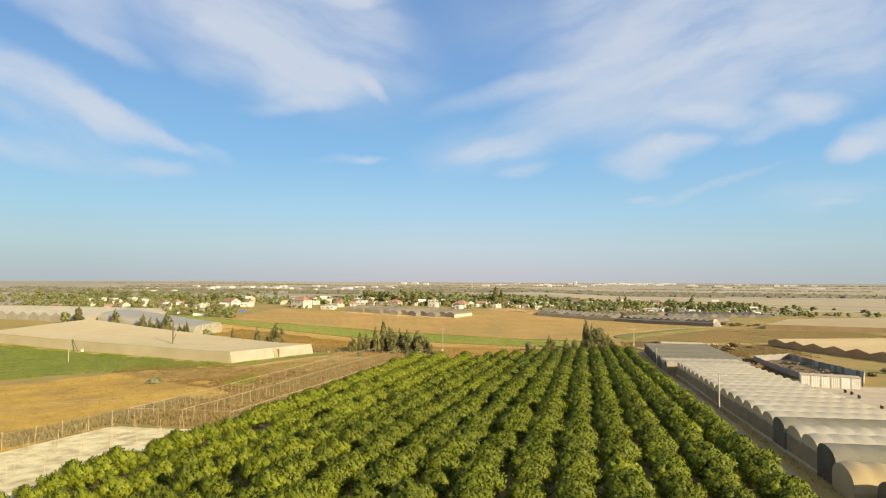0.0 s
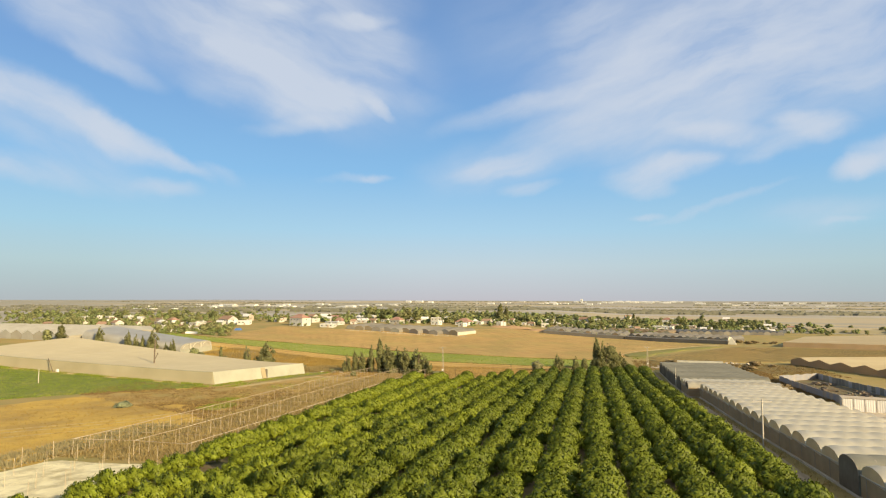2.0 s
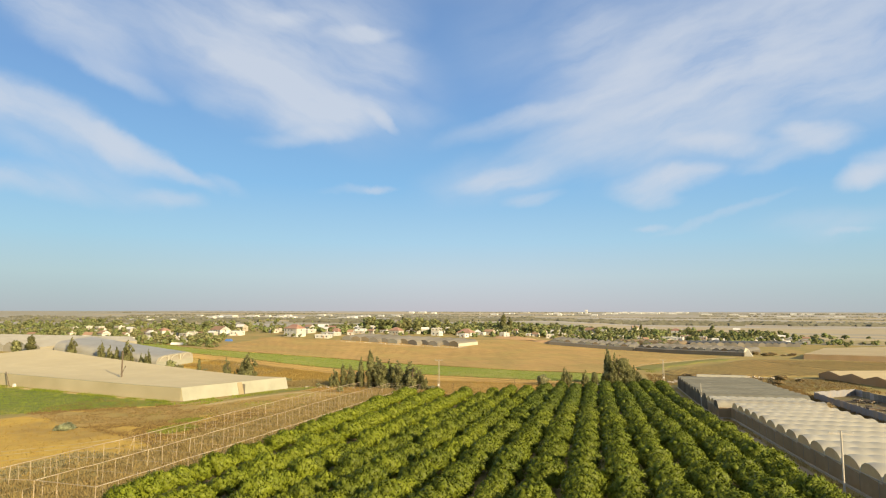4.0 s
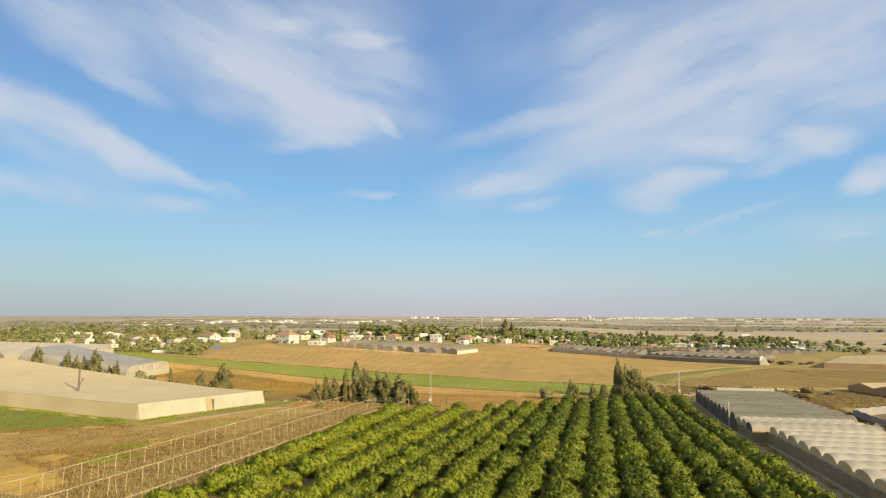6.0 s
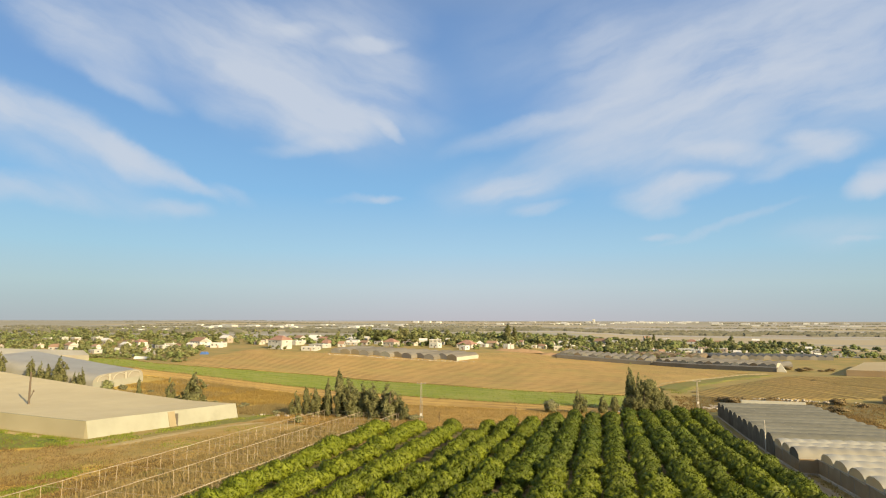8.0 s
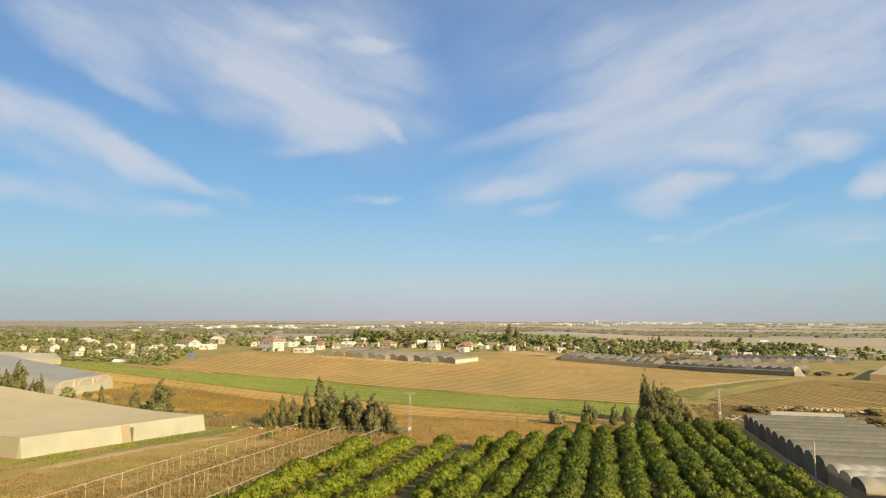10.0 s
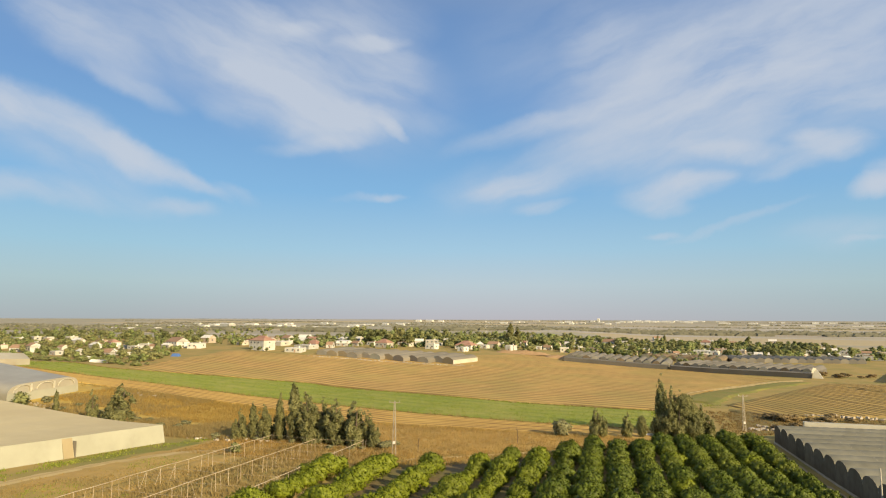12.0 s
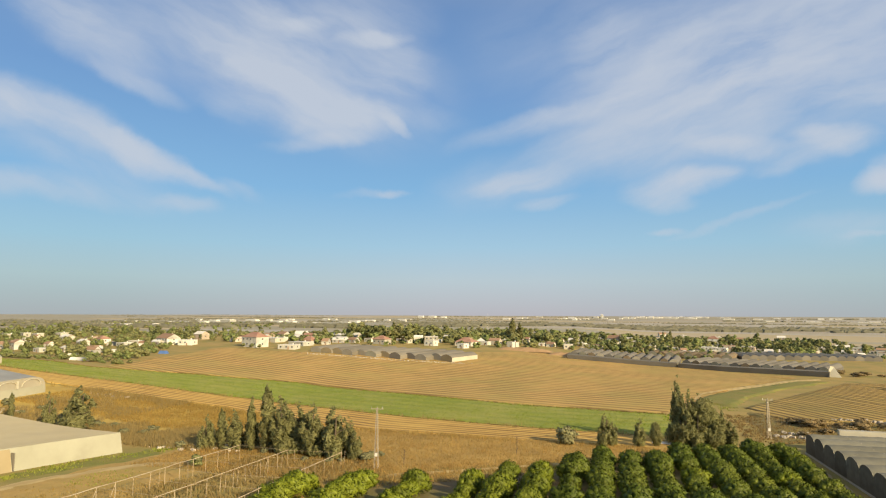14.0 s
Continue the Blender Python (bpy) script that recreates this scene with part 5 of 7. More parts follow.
# ---- net houses and greenhouses farther off ----
def flat_house(name, corners, H, roof_mat, side_mats, label, category, cells=12, seams=4):
    """A flat-roofed net house over four corners, with four sides that lean out a little."""
    P = [Vector((x, y, 0)) for x, y in corners]
    ox, oy = corners[0]
    oz = at(ox, oy)
    ob = thing(name, pose(ox, oy, oz), label, category)
    rnd = random.Random(len(name) + cells)
    A, B, C, D = P
    pts, faces = [], []
    for j in range(cells + 1):
        for i in range(2 * cells + 1):
            u, v = i / (2 * cells), j / cells
            p = A * (1 - u) * (1 - v) + D * u * (1 - v) + C * u * v + B * (1 - u) * v
            inside = 0 < i < 2 * cells and 0 < j < cells
            pts.append((p.x - ox, p.y - oy, at(p.x, p.y) - oz + H + (rnd.uniform(-.15, .05) + (0.15 if i % seams == 0 else 0) if inside else 0)))
    m = 2 * cells + 1
    for j in range(cells):
        for i in range(2 * cells):
            a = j * m + i
            faces.append((a, a + m, a + m + 1, a + 1))
    part("roof", Shape().add(pts, faces), roof_mat, ob, "taut net roof with faint seams", True)
    for (p, q), (mat, lab) in zip(((A, B), (B, C), (C, D), (D, A)), side_mats):
        k = max(3, int((q - p).length / 5))
        out = Vector(((q - p).y, -(q - p).x, 0)).normalized() * 0.5
        row, up, down = [], [], []
        for i in range(k + 1):
            c = p.lerp(q, i / k)
            z = at(c.x, c.y) - oz
            w = rnd.uniform(0.9, 1.25)
            down.append((c.x - ox + out.x * w, c.y - oy + out.y * w, z - 0.2))
            up.append((c.x - ox, c.y - oy, z + H))
        inner = [(x - out.x * .1, y - out.y * .1, z) for x, y, z in up + down]
        n = k + 1
        s = Shape().add(up + down + inner, [(i, n + i, n + i + 1, i + 1) for i in range(k)] + [(2 * n + i + 1, 3 * n + i + 1, 3 * n + i, 2 * n + i) for i in range(k)])
        part("side", s, mat, ob, lab, True)
    return ob


def bay_house(name, x, y, turn, bays, bay, depth, gutter, rise, roof_mat, end_mat, side_mat, label, ends, rounded=True, group=""):
    """Bays side by side along local x, with ridges along local y: bowed or pitched roofs, an end panel for each bay, two long sides."""
    oz = at(x, y)
    ob = thing(name, pose(x, y, oz, 0, 0, turn), label, "greenhouse", group)
    ca, sa = math.cos(radians(turn)), math.sin(radians(turn))

    def g(lx, ly):
        return at(x + lx * ca - ly * sa, y + lx * sa + ly * ca) - oz

    n = 8 if rounded else 2
    for b in range(bays):
        x0 = b * bay
        prof = [(x0 + bay * j / n, (math.sin(math.pi * j / n) ** 0.8 if rounded else 1 - abs(2 * j / n - 1)) * rise) for j in range(n + 1)]
        seg = 6
        pts = [(px, depth * i / seg, g(px, depth * i / seg) + gutter + pz * (1 + 0.03 * (i % 2))) for i in range(seg + 1) for px, pz in prof]
        faces = [(i * (n + 1) + j, i * (n + 1) + j + 1, (i + 1) * (n + 1) + j + 1, (i + 1) * (n + 1) + j) for i in range(seg) for j in range(n)]
        part("roof", Shape().add(pts, faces), roof_mat, ob, "", rounded)
        for ly in (0.0, depth):
            e = 0.04 if ly == 0 else -0.04
            ring = [(px, ly, g(px, ly) + gutter + pz) for px, pz in prof] + [(x0 + bay, ly, g(x0 + bay, ly) - .2), (x0, ly, g(x0, ly) - .2)]
            back = [(px, py + e * 2, pz) for px, py, pz in ring]
            m = len(ring)
            part("end", Shape().add(ring + back, [tuple(range(m)), tuple(range(2 * m - 1, m - 1, -1))]), end_mat[b % len(end_mat)], ob, ends)
    for lx in (-0.03, bays * bay + 0.03):
        k = 8
        ls = [depth * i / k for i in range(k + 1)]
        s = Shape().add([(lx, a, g(lx, a) - .2) for a in ls] + [(lx, a, g(lx, a) + gutter) for a in ls], [(i, i + 1, k + i + 2, k + i + 1) for i in range(k)])
        w = part("side", s, side_mat, ob, "long side panel")
        w.modifiers.new("thickness", "SOLIDIFY").thickness = 0.06
    return ob


# grey tunnels at the village's edge
OLD_ENDS = [[M["film_grey"], M["screen_door"]], [M["screen_door"], M["film_grey"]], [M["film_grey"], M["screen_light"]], [M["screen_door"], M["net_tan"]], [M["net_tan"], M["film_grey"]], [M["film_grey"], M["screen_door"]]]
for i, (x, y, turn, h) in enumerate(((-246, 556, -17, 2.4), (-227, 552, -20, 2.6), (-208, 551, -22, 2.5), (-189, 549, -24, 2.6), (-170, 548, -26, 2.5), (-151, 547, -29, 2.9))):
    # last block's sides use white film to paint in the sunlit face
    bay_house("film_greenhouse", x, y, turn, 2, 10.4, 24 if i == 5 else 34, h, 1.8, M["net_tan"], OLD_ENDS[i], M["film"] if i == 5 else M["net_tan"],
              "old grey film tunnels, long sides paled for sunlight" if i == 5 else "old grey film tunnels, torn and dusty, beside others", "dusty grey film end", group="old tunnels by the village")
# dark net tunnels across the right of the fields
DARK_SIDES = [(M["net_slate"], "dark shade-net side")] * 4
flat_house("flat_net_house", [(6, 590), (-66, 598), (-65, 607), (7, 600)], 3.0, M["net_slate"], DARK_SIDES, "low dark shade-net house along the field", "net house", 6)
flat_house("flat_net_house", [(85, 556), (7, 590), (11, 600), (89, 566)], 3.0, M["net_slate"], DARK_SIDES, "low dark shade-net house along the field", "net house", 6)
bay_house("net_greenhouse", -65, 608, -6, 12, 6.1, 46, 2.9, 2.3, M["net_slate"], [M["net_slate"], M["net_roof"], M["net_dark"], M["film_grey"]], M["net_slate"], "wide block of dark grey shade-net tunnels", "dark net end")
bay_house("net_greenhouse", 10, 601, -24, 14, 6.1, 46, 2.9, 2.3, M["net_slate"], [M["net_slate"], M["net_dark"], M["net_slate"], M["net_roof"], M["film_grey"]], M["net_slate"], "wide block of dark grey shade-net tunnels", "dark net end")
bay_house("net_greenhouse", 62, 700, 6, 16, 6.3, 40, 2.4, 1.4, M["net_tan"], [M["net_slate"], M["net_tan"], M["net_slate"]], M["net_slate"], "row of grey-brown shade-net tunnels by the village", "dusty tan net end")
bay_house("net_greenhouse", -10, 690, -14, 9, 7.0, 40, 3.2, 1.6, M["net_dark"], [M["net_roof"], M["net_dark"]], M["net_dark"], "dark grey shade-net tunnels behind others", "dark net end")
# golden gabled net house and flat ones
# shade on ends and near sides is carried by the browner net tone
bay_house("net_greenhouse", 88, 386, -68.2, 7, 14.2, 75, 2.6, 1.7, M["net_gold"], [M["net_brown"]], M["net_gold"], "golden net house with low gables, ends browned for shade", "net end in zigzag, toned brown for shade", False)
flat_house("flat_net_house", [(120, 536), (198, 517), (262, 690), (159, 628)], 3.8, M["net_gold"], [(M["net_brown"], "net side toned brown for shade"), (M["screen_side"], "tan net side"),
           (M["screen_side"], "tan net side"), (M["net_brown"], "net side toned brown for shade")], "large flat net house with a pale tan roof", "net house")
flat_house("flat_net_house", [(205, 790), (330, 752), (380, 800), (215, 850)], 4.0, M["net_gold"], [(M["screen_side"], "tan net side")] * 4, "flat pale tan net house far off", "net house")
# long film greenhouses behind the screenhouse
bay_house("film_greenhouse", -433, 317, -6, 13, 10.0, 62, 3.2, 2.4, M["film_clear"], [M["film_grey"], M["film_clear"]], M["film_grey"], "multi-gabled old film greenhouse with tan ends", "tan film gable end", False)


def round_house(corners, H, label):
    """A long film greenhouse with rounded eaves."""
    ox, oy = corners[0]
    oz = at(ox, oy)
    ob = thing("film_greenhouse", pose(ox, oy, oz), label, "greenhouse")
    A, B, C, D = [Vector((x, y, 0)) for x, y in corners]     # near right, far right, far left, near left
    n, k = 14, 22

    def section(u):
        p, q = A.lerp(D, u), B.lerp(C, u)
        out = []
        for j in range(n + 1):
            a = math.pi * (1 - j / n)
            cx, cz = math.copysign(abs(math.cos(a)) ** 0.35, math.cos(a)), abs(math.sin(a)) ** 0.45
            c = p.lerp(q, 0.5 + 0.5 * cx)
            out.append((c.x - ox, c.y - oy, at(c.x, c.y) - oz + H * cz))
        return out

    rows = [section(i / k) for i in range(k + 1)]
    s = Shape().add([p for r in rows for p in r], [(i * (n + 1) + j, i * (n + 1) + j + 1, (i + 1) * (n + 1) + j + 1, (i + 1) * (n + 1) + j) for i in range(k) for j in range(n)])
    part("film", s, M["film_clear"], ob, "dull grey translucent film", True)
    for r in (rows[0], rows[-1]):
        low = [(x, y, min(z, H * 0.55)) for x, y, z in r]
        part("end", Shape().add(r, [tuple(range(n + 1))]), M["film_grey"], ob, "grey film end")
        e = -0.15 if r is rows[-1] else 0.15
        part("end_skirt", Shape().add([(x + e, y, z) for x, y, z in low], [tuple(range(n + 1))]), M["screen_light"], ob, "dull cream net skirt")
    for f in (0.2, 0.5, 0.8):
        p, r = A.lerp(B, f), (B - A) * 0.125
        bow = []
        for j in range(9):
            c = p - r * math.cos(math.pi * j / 8)
            bow.append((c.x - ox + 0.3, c.y - oy, at(c.x, c.y) - oz + H * (0.55 + 0.36 * math.sin(math.pi * j / 8))))
        s = Shape()
        for a, b in zip(bow, bow[1:]):
            s.rod(a, b, 0.16, n=5)
        part("bow", s, M["film"], ob, "white edge of a film bow")
    for f in (0.3, 0.62):
        p = A.lerp(B, f)
        part("seam", Shape().box((p.x - ox + 0.3, p.y - oy, H * 0.75), (0.25, 0.8, H * 0.45)), M["film"], ob, "white film seam")


round_house([(-222, 296), (-226, 328), (-300, 338), (-297, 306)], 6.3, "long grey film greenhouse with rounded eaves and tan ends")
ob = thing("white_sheet", stand(88, 560, -20), "white plastic sheet wrapped over the tunnels' end", "sheet")
part("sheet", Shape().add([(-3, -2, 0), (4, -2, 0), (3.5, 4, 0), (-2, 4, 0), (-1.2, 0, 6.2), (0.4, 1.5, 5.6)], [(0, 1, 5, 4), (1, 2, 5), (2, 3, 4, 5), (3, 0, 4)]), M["film"], ob)

# ---- walled yard beside the tunnels ----
field("yard", [(49, 120), (80, 150), (80, 214), (48, 214)], M["concrete"], "pale dusty concrete yard", "yard", 0.08, 3)
field("bare_patch", [(62, 224), (84, 238), (82, 318), (62, 296)], M["soil"], "bare brown earth inside the panel fence", "soil", 0.08, 4)


def panel_fence(points, height, label, mats):
    ox, oy = points[0]
    oz = at(ox, oy)
    ob = thing("panel_fence", pose(ox, oy, oz), label, "fence")
    rnd = random.Random(17)
    for (xa, ya), (xb, yb) in zip(points, points[1:]):
        length = math.hypot(xb - xa, yb - ya)
        k = max(1, round(length / 3.0))
        turn = math.degrees(math.atan2(yb - ya, xb - xa))
        for i in range(k):
            f = (i + 0.5) / k
            x, y = xa + (xb - xa) * f, ya + (yb - ya) * f
            h = height * rnd.uniform(0.94, 1.05)
            part("panel", Shape().box((x - ox, y - oy, at(x, y) - oz + h / 2 - 0.1), (length / k - 0.12, 0.07, h), turn), rnd.choice(mats), ob)
            px, py = xa + (xb - xa) * i / k, ya + (yb - ya) * i / k
            part("post", Shape().rod((px - ox, py - oy, at(px, py) - oz - .3), (px - ox, py - oy, at(px, py) - oz + height + .1), 0.08, n=5), M["lattice"], ob)
    return ob


panel_fence([(62, 222), (62, 297), (80, 313)], 2.5, "grey and pale sheet-metal panel fence round a yard", [M["sheet_metal"], M["sheet_metal"], M["sheet_metal"], M["wall_stone"]])
panel_fence([(80, 313), (84, 240), (74, 212)], 2.5, "dark grey sheet-metal panel fence round a yard", [M["sheet_metal"], M["sheet_metal"], M["net_tan"]])


def scrap_heap(x, y, spread, seed):
    """A low heap of dark scrap: tilted boards, sheets and blocks."""
    rnd = random.Random(seed)
    ob = thing("scrap_heap", stand(x, y), "low heap of dark scrap boards and sheets in the fenced yard", "heap", "scrap heaps")
    for name, k, lo, hi in (("boards", 16, 1.2, 3.6), ("blocks", 14, 0.5, 1.3)):
        sh = Shape()
        for _ in range(k):
            l = rnd.uniform(lo, hi)
            sh.box((rnd.gauss(0, spread * 0.5), rnd.gauss(0, spread * 0.5), rnd.uniform(0.2, 1.0)), (l, l * rnd.uniform(0.15, 0.5), rnd.uniform(0.12, 0.6)), rnd.uniform(0, 180), rnd.uniform(0.7, 1.0))
        part(name, sh, M["bark"] if name == "boards" else M["net_tan"], ob)
    return ob


for x, y, sp, sd in ((70, 268, 5, 1), (75, 288, 4, 2), (72, 246, 4, 3), (78, 258, 3, 4)):
    scrap_heap(x, y, sp, sd)


def shed(x, y, turn, w, d, h, label):
    ob = thing("shed", stand(x, y, turn), label, "shed")
    part("wall", Shape().box((0, 0, h / 2 - 0.1), (w, d, h)), M["wall_white"], ob)
    part("roof", Shape().box((0, 0, h + 0.05), (w + 0.2, d + 0.2, 0.1)), M["concrete"], ob, "dusty flat sheet roof")
    k = int(w / 2.4)
    for i in range(k):
        cx = -w / 2 + w * (i + 0.5) / k
        cloth, folds, span = Shape(), 9, w / k - 0.2
        row = [(cx - span / 2 + span * f / folds, -d / 2 - 0.12 - 0.04 * (f % 2)) for f in range(folds + 1)]
        cloth.add([(x, y, 0.15) for x, y in row] + [(x, y, h - 0.1) for x, y in row], [(f, f + 1, folds + 2 + f, folds + 1 + f) for f in range(folds)])
        part("curtain", cloth, M["roof_white"], ob, "hanging white sheet")
        part("post", Shape().rod((cx - w / k / 2, -d / 2 - 0.1, -0.2), (cx - w / k / 2, -d / 2 - 0.1, h), 0.07), M["lattice"], ob)


shed(64, 208.5, -10, 15, 4.5, 3.4, "open white shed hung with pale sheets")


def barrel(x, y, label):
    ob = thing("barrel", stand(x, y), label, "barrel", "barrels in the yard")
    s = Shape()
    for z0, z1, ra, rb in ((0, 0.3, 0.34, 0.37), (0.3, 0.6, 0.37, 0.37), (0.6, 0.95, 0.37, 0.34)):
        s.rod((0, 0, z0), (0, 0, z1), ra, rb, 12)
    part("body", s, M["black"], ob)
    part("lid", Shape().rod((0, 0, 0.95), (0, 0, 1.1), 0.39, 0.37, 12), M["net_gold"], ob, "dull yellow lid")


for x, y in ((64, 195.9), (64.3, 192.1), (63.4, 184.5), (61.6, 166)):
    barrel(x, y, "dark barrel with a dull yellow lid, in the yard")

# ---- village ----
HOUSES = []


def house(x, y, turn, w, d, h, wall, roof, style, floors=None):
    HOUSES.append((x, y, w))
    h = max(h, 2.6)
    floors = floors or (2 if h > 5 else 1)
    words = {"flat": "flat-roofed", "gable": "gable-roofed", "hip": "hip-roofed"}[style]
    tone = {"wall_white": "off-white", "wall_cream": "cream", "wall_stone": "grey-brown"}[wall]
    rtone = {"tile_red": "red tiles", "tile_brown": "brown tiles", "roof_white": "pale sheet roofing"}[roof]
    big = "two-storey" if floors == 2 else "single-storey"
    ob = thing("house", stand(x, y, turn), f"{big} {tone} {words} house with {rtone}", "house", "village houses")
    part("wall", Shape().box((0, 0, h / 2 - 0.4), (w, d, h + 0.8)), M[wall], ob)
    e = 0.35
    if style == "flat":
        part("roof", Shape().box((0, 0, h + 0.12), (w + 0.3, d + 0.3, 0.24)), M[roof], ob)
        if w > 8:
            part("water_tank", Shape().rod((w * .2, d * .1, h + 0.2), (w * .2, d * .1, h + 1.3), 0.5, n=10), M["roof_white"], ob, "white rooftop water tank")
    else:
        r = d * 0.30
        a, b = w / 2 + e, d / 2 + e
        inset = a if style == "gable" else max(a - b * 0.9, 0.3)
        pts = [(-a, -b, h), (a, -b, h), (a, b, h), (-a, b, h), (-inset, 0, h + r), (inset, 0, h + r),
               (-a, -b, h - .2), (a, -b, h - .2), (a, b, h - .2), (-a, b, h - .2)]
        faces = [(0, 1, 5, 4), (2, 3, 4, 5), (1, 2, 5), (3, 0, 4), (6, 7, 1, 0), (7, 8, 2, 1), (8, 9, 3, 2), (9, 6, 0, 3), (9, 8, 7, 6)]
        if style == "gable":
            faces.remove((1, 2, 5))
            faces.remove((3, 0, 4))
            for sx in (-w / 2, w / 2):
                part("gable", Shape().add([(sx, -d / 2, h), (sx, d / 2, h), (sx, 0, h + r * .93)], [(0, 1, 2)]), M[wall], ob)
        part("roof", Shape().add(pts, faces), M[roof], ob)
        if floors == 2:
            part("chimney", Shape().box((w * .2, d * .12, h + r * .9), (0.7, 0.7, 1.4)), M[wall], ob)
    k = max(1, int(w / 3.6))
    rnd = random.Random(int(x * 7 + y))
    for f in range(floors):
        z = h * (f + 0.55) / floors
        for i in range(k):
            if rnd.random() < 0.2:
                continue
            cx = -w / 2 + w * (i + 0.5) / k
            win = part("window", Shape().box((cx, -d / 2 - 0.02, z), (1.3, 0.1, min(1.2, h * .35))), M["glass"], ob)
            part("sill", Shape().box((cx, -d / 2 - 0.1, z - min(0.65, h * .19)), (1.5, 0.2, 0.1)), M["roof_white"], win)
        if d > 6:
            part("window", Shape().box((w / 2 + 0.02, 0, z), (0.1, 1.3, min(1.2, h * .35))), M["glass"], ob)
    part("door", Shape().box((w * 0.12, -d / 2 - 0.03, 0.9), (1.0, 0.1, 2.1)), M["tile_brown"], ob, "brown door")
    return ob


house(-468, 494, 14, 8.5, 7.1, 3.4, "wall_white", "tile_brown", "gable")
house(-451, 493, -20, 9.4, 7.9, 5.0, "wall_white", "tile_brown", "gable")
house(-598, 599, -14, 9.9, 8.3, 3.9, "wall_cream", "roof_white", "flat")
house(-591, 610, -20, 8.1, 6.7, 4.5, "wall_cream", "roof_white", "flat")
house(-571, 607, -14, 8.0, 6.6, 4.4, "wall_cream", "roof_white", "flat")
house(-556, 620, -14, 9.0, 7.6, 4.5, "wall_cream", "roof_white", "flat")
house(-408, 476, -14, 7.8, 6.5, 2.0, "wall_white", "roof_white", "flat")
house(-454, 521, -12, 6.4, 5.3, 2.3, "wall_white", "tile_brown", "gable")
house(-393, 482, -14, 3.9, 4.4, 3.1, "wall_white", "roof_white", "gable")
house(-398, 493, -16, 4.1, 4.4, 2.8, "wall_white", "roof_white", "flat")
house(-373, 489, -12, 9.3, 7.7, 3.2, "wall_white", "roof_white", "flat")
house(-351, 479, -16, 5.8, 4.9, 1.9, "wall_white", "roof_white", "flat")
house(-449, 566, -20, 10.4, 8.7, 3.9, "wall_white", "tile_red", "hip")
house(-420, 547, 8, 5.3, 4.6, 2.7, "wall_white", "roof_white", "flat")
house(-404, 544, -12, 9.8, 8.1, 2.7, "wall_white", "roof_white", "flat")
house(-416, 568, 8, 8.6, 7.1, 2.4, "wall_white", "roof_white", "flat")
house(-390, 549, 14, 5.7, 4.8, 2.3, "wall_white", "tile_brown", "gable")
house(-385, 570, -16, 15.2, 12.0, 5.2, "wall_white", "tile_brown", "gable")
house(-365, 569, 14, 11.6, 9.7, 4.1, "wall_white", "roof_white", "flat")
house(-408, 639, -12, 10.7, 8.9, 4.9, "wall_stone", "roof_white", "gable")
house(-302, 569, -16, 16.8, 12.0, 7.6, "wall_white", "tile_red", "hip")
house(-318, 619, -14, 16.9, 11.8, 3.4, "wall_cream", "roof_white", "flat")
house(-278, 597, -12, 15.8, 12.2, 2.8, "wall_white", "roof_white", "flat")
house(-270, 566, 8, 13.2, 11.0, 3.0, "wall_white", "roof_white", "flat")
house(-351, 689, -20, 10.2, 8.4, 4.5, "wall_white", "tile_brown", "gable")
house(-283, 619, -12, 13.1, 10.9, 2.4, "wall_white", "tile_red", "hip")
house(-354, 729, 8, 12.9, 10.8, 3.6, "wall_white", "roof_white", "gable")
house(-288, 680, -12, 10.7, 8.9, 2.7, "wall_white", "roof_white", "flat")
house(-258, 653, -16, 8.2, 6.8, 2.5, "wall_white", "tile_brown", "gable")
house(-228, 646, -12, 12.4, 10.3, 4.4, "wall_cream", "tile_red", "hip")
house(-212, 695, 14, 8.0, 6.8, 4.7, "wall_white", "roof_white", "gable")
house(-193, 676, 14, 11.4, 9.5, 6.6, "wall_cream", "roof_white", "flat")
house(-228, 806, 8, 7.9, 6.6, 5.7, "wall_white", "tile_red", "hip")
house(-193, 725, -12, 6.4, 5.3, 4.9, "wall_white", "roof_white", "gable")
house(-159, 670, -12, 15.9, 13.0, 3.4, "wall_white", "tile_red", "hip")
house(-146, 686, -16, 7.2, 6.0, 3.0, "wall_white", "roof_white", "flat")
house(-118, 661, -16, 4.2, 5.0, 4.7, "wall_white", "roof_white", "flat")
house(-100, 713, -12, 5.1, 5.0, 2.0, "wall_white", "roof_white", "flat")
house(-92, 713, -12, 6.9, 5.7, 2.5, "wall_white", "tile_brown", "gable")
house(-71, 758, -12, 12.7, 10.6, 2.7, "wall_white", "roof_white", "flat")
house(-62, 687, -12, 3.9, 5.0, 1.4, "wall_white", "roof_white", "flat")
house(-83, 850, -20, 6.2, 5.2, 2.5, "wall_white", "roof_white", "flat")
house(-42, 898, -20, 14.2, 11.8, 4.6, "wall_white", "tile_brown", "gable")
house(-27, 959, -12, 7.6, 6.4, 4.2, "wall_white", "roof_white", "flat")
house(20, 1146, 14, 10.0, 8.4, 5.2, "wall_white", "tile_brown", "gable")
house(47, 1141, -14, 12.2, 10.2, 4.2, "wall_cream", "roof_white", "flat")
house(52, 832, -14, 14.5, 12.0, 2.9, "wall_white", "roof_white", "flat")
house(72, 977, -12, 12.5, 10.4, 6.3, "wall_white", "tile_red", "hip")
house(92, 1101, -12, 10.1, 8.4, 4.0, "wall_white", "roof_white", "flat")
house(114, 900, -14, 5.0, 5.0, 3.1, "wall_white", "roof_white", "flat")
house(168, 1079, -12, 9.6, 8.0, 5.3, "wall_stone", "roof_white", "gable")
house(138, 799, 8, 6.6, 5.5, 2.6, "wall_white", "roof_white", "flat")
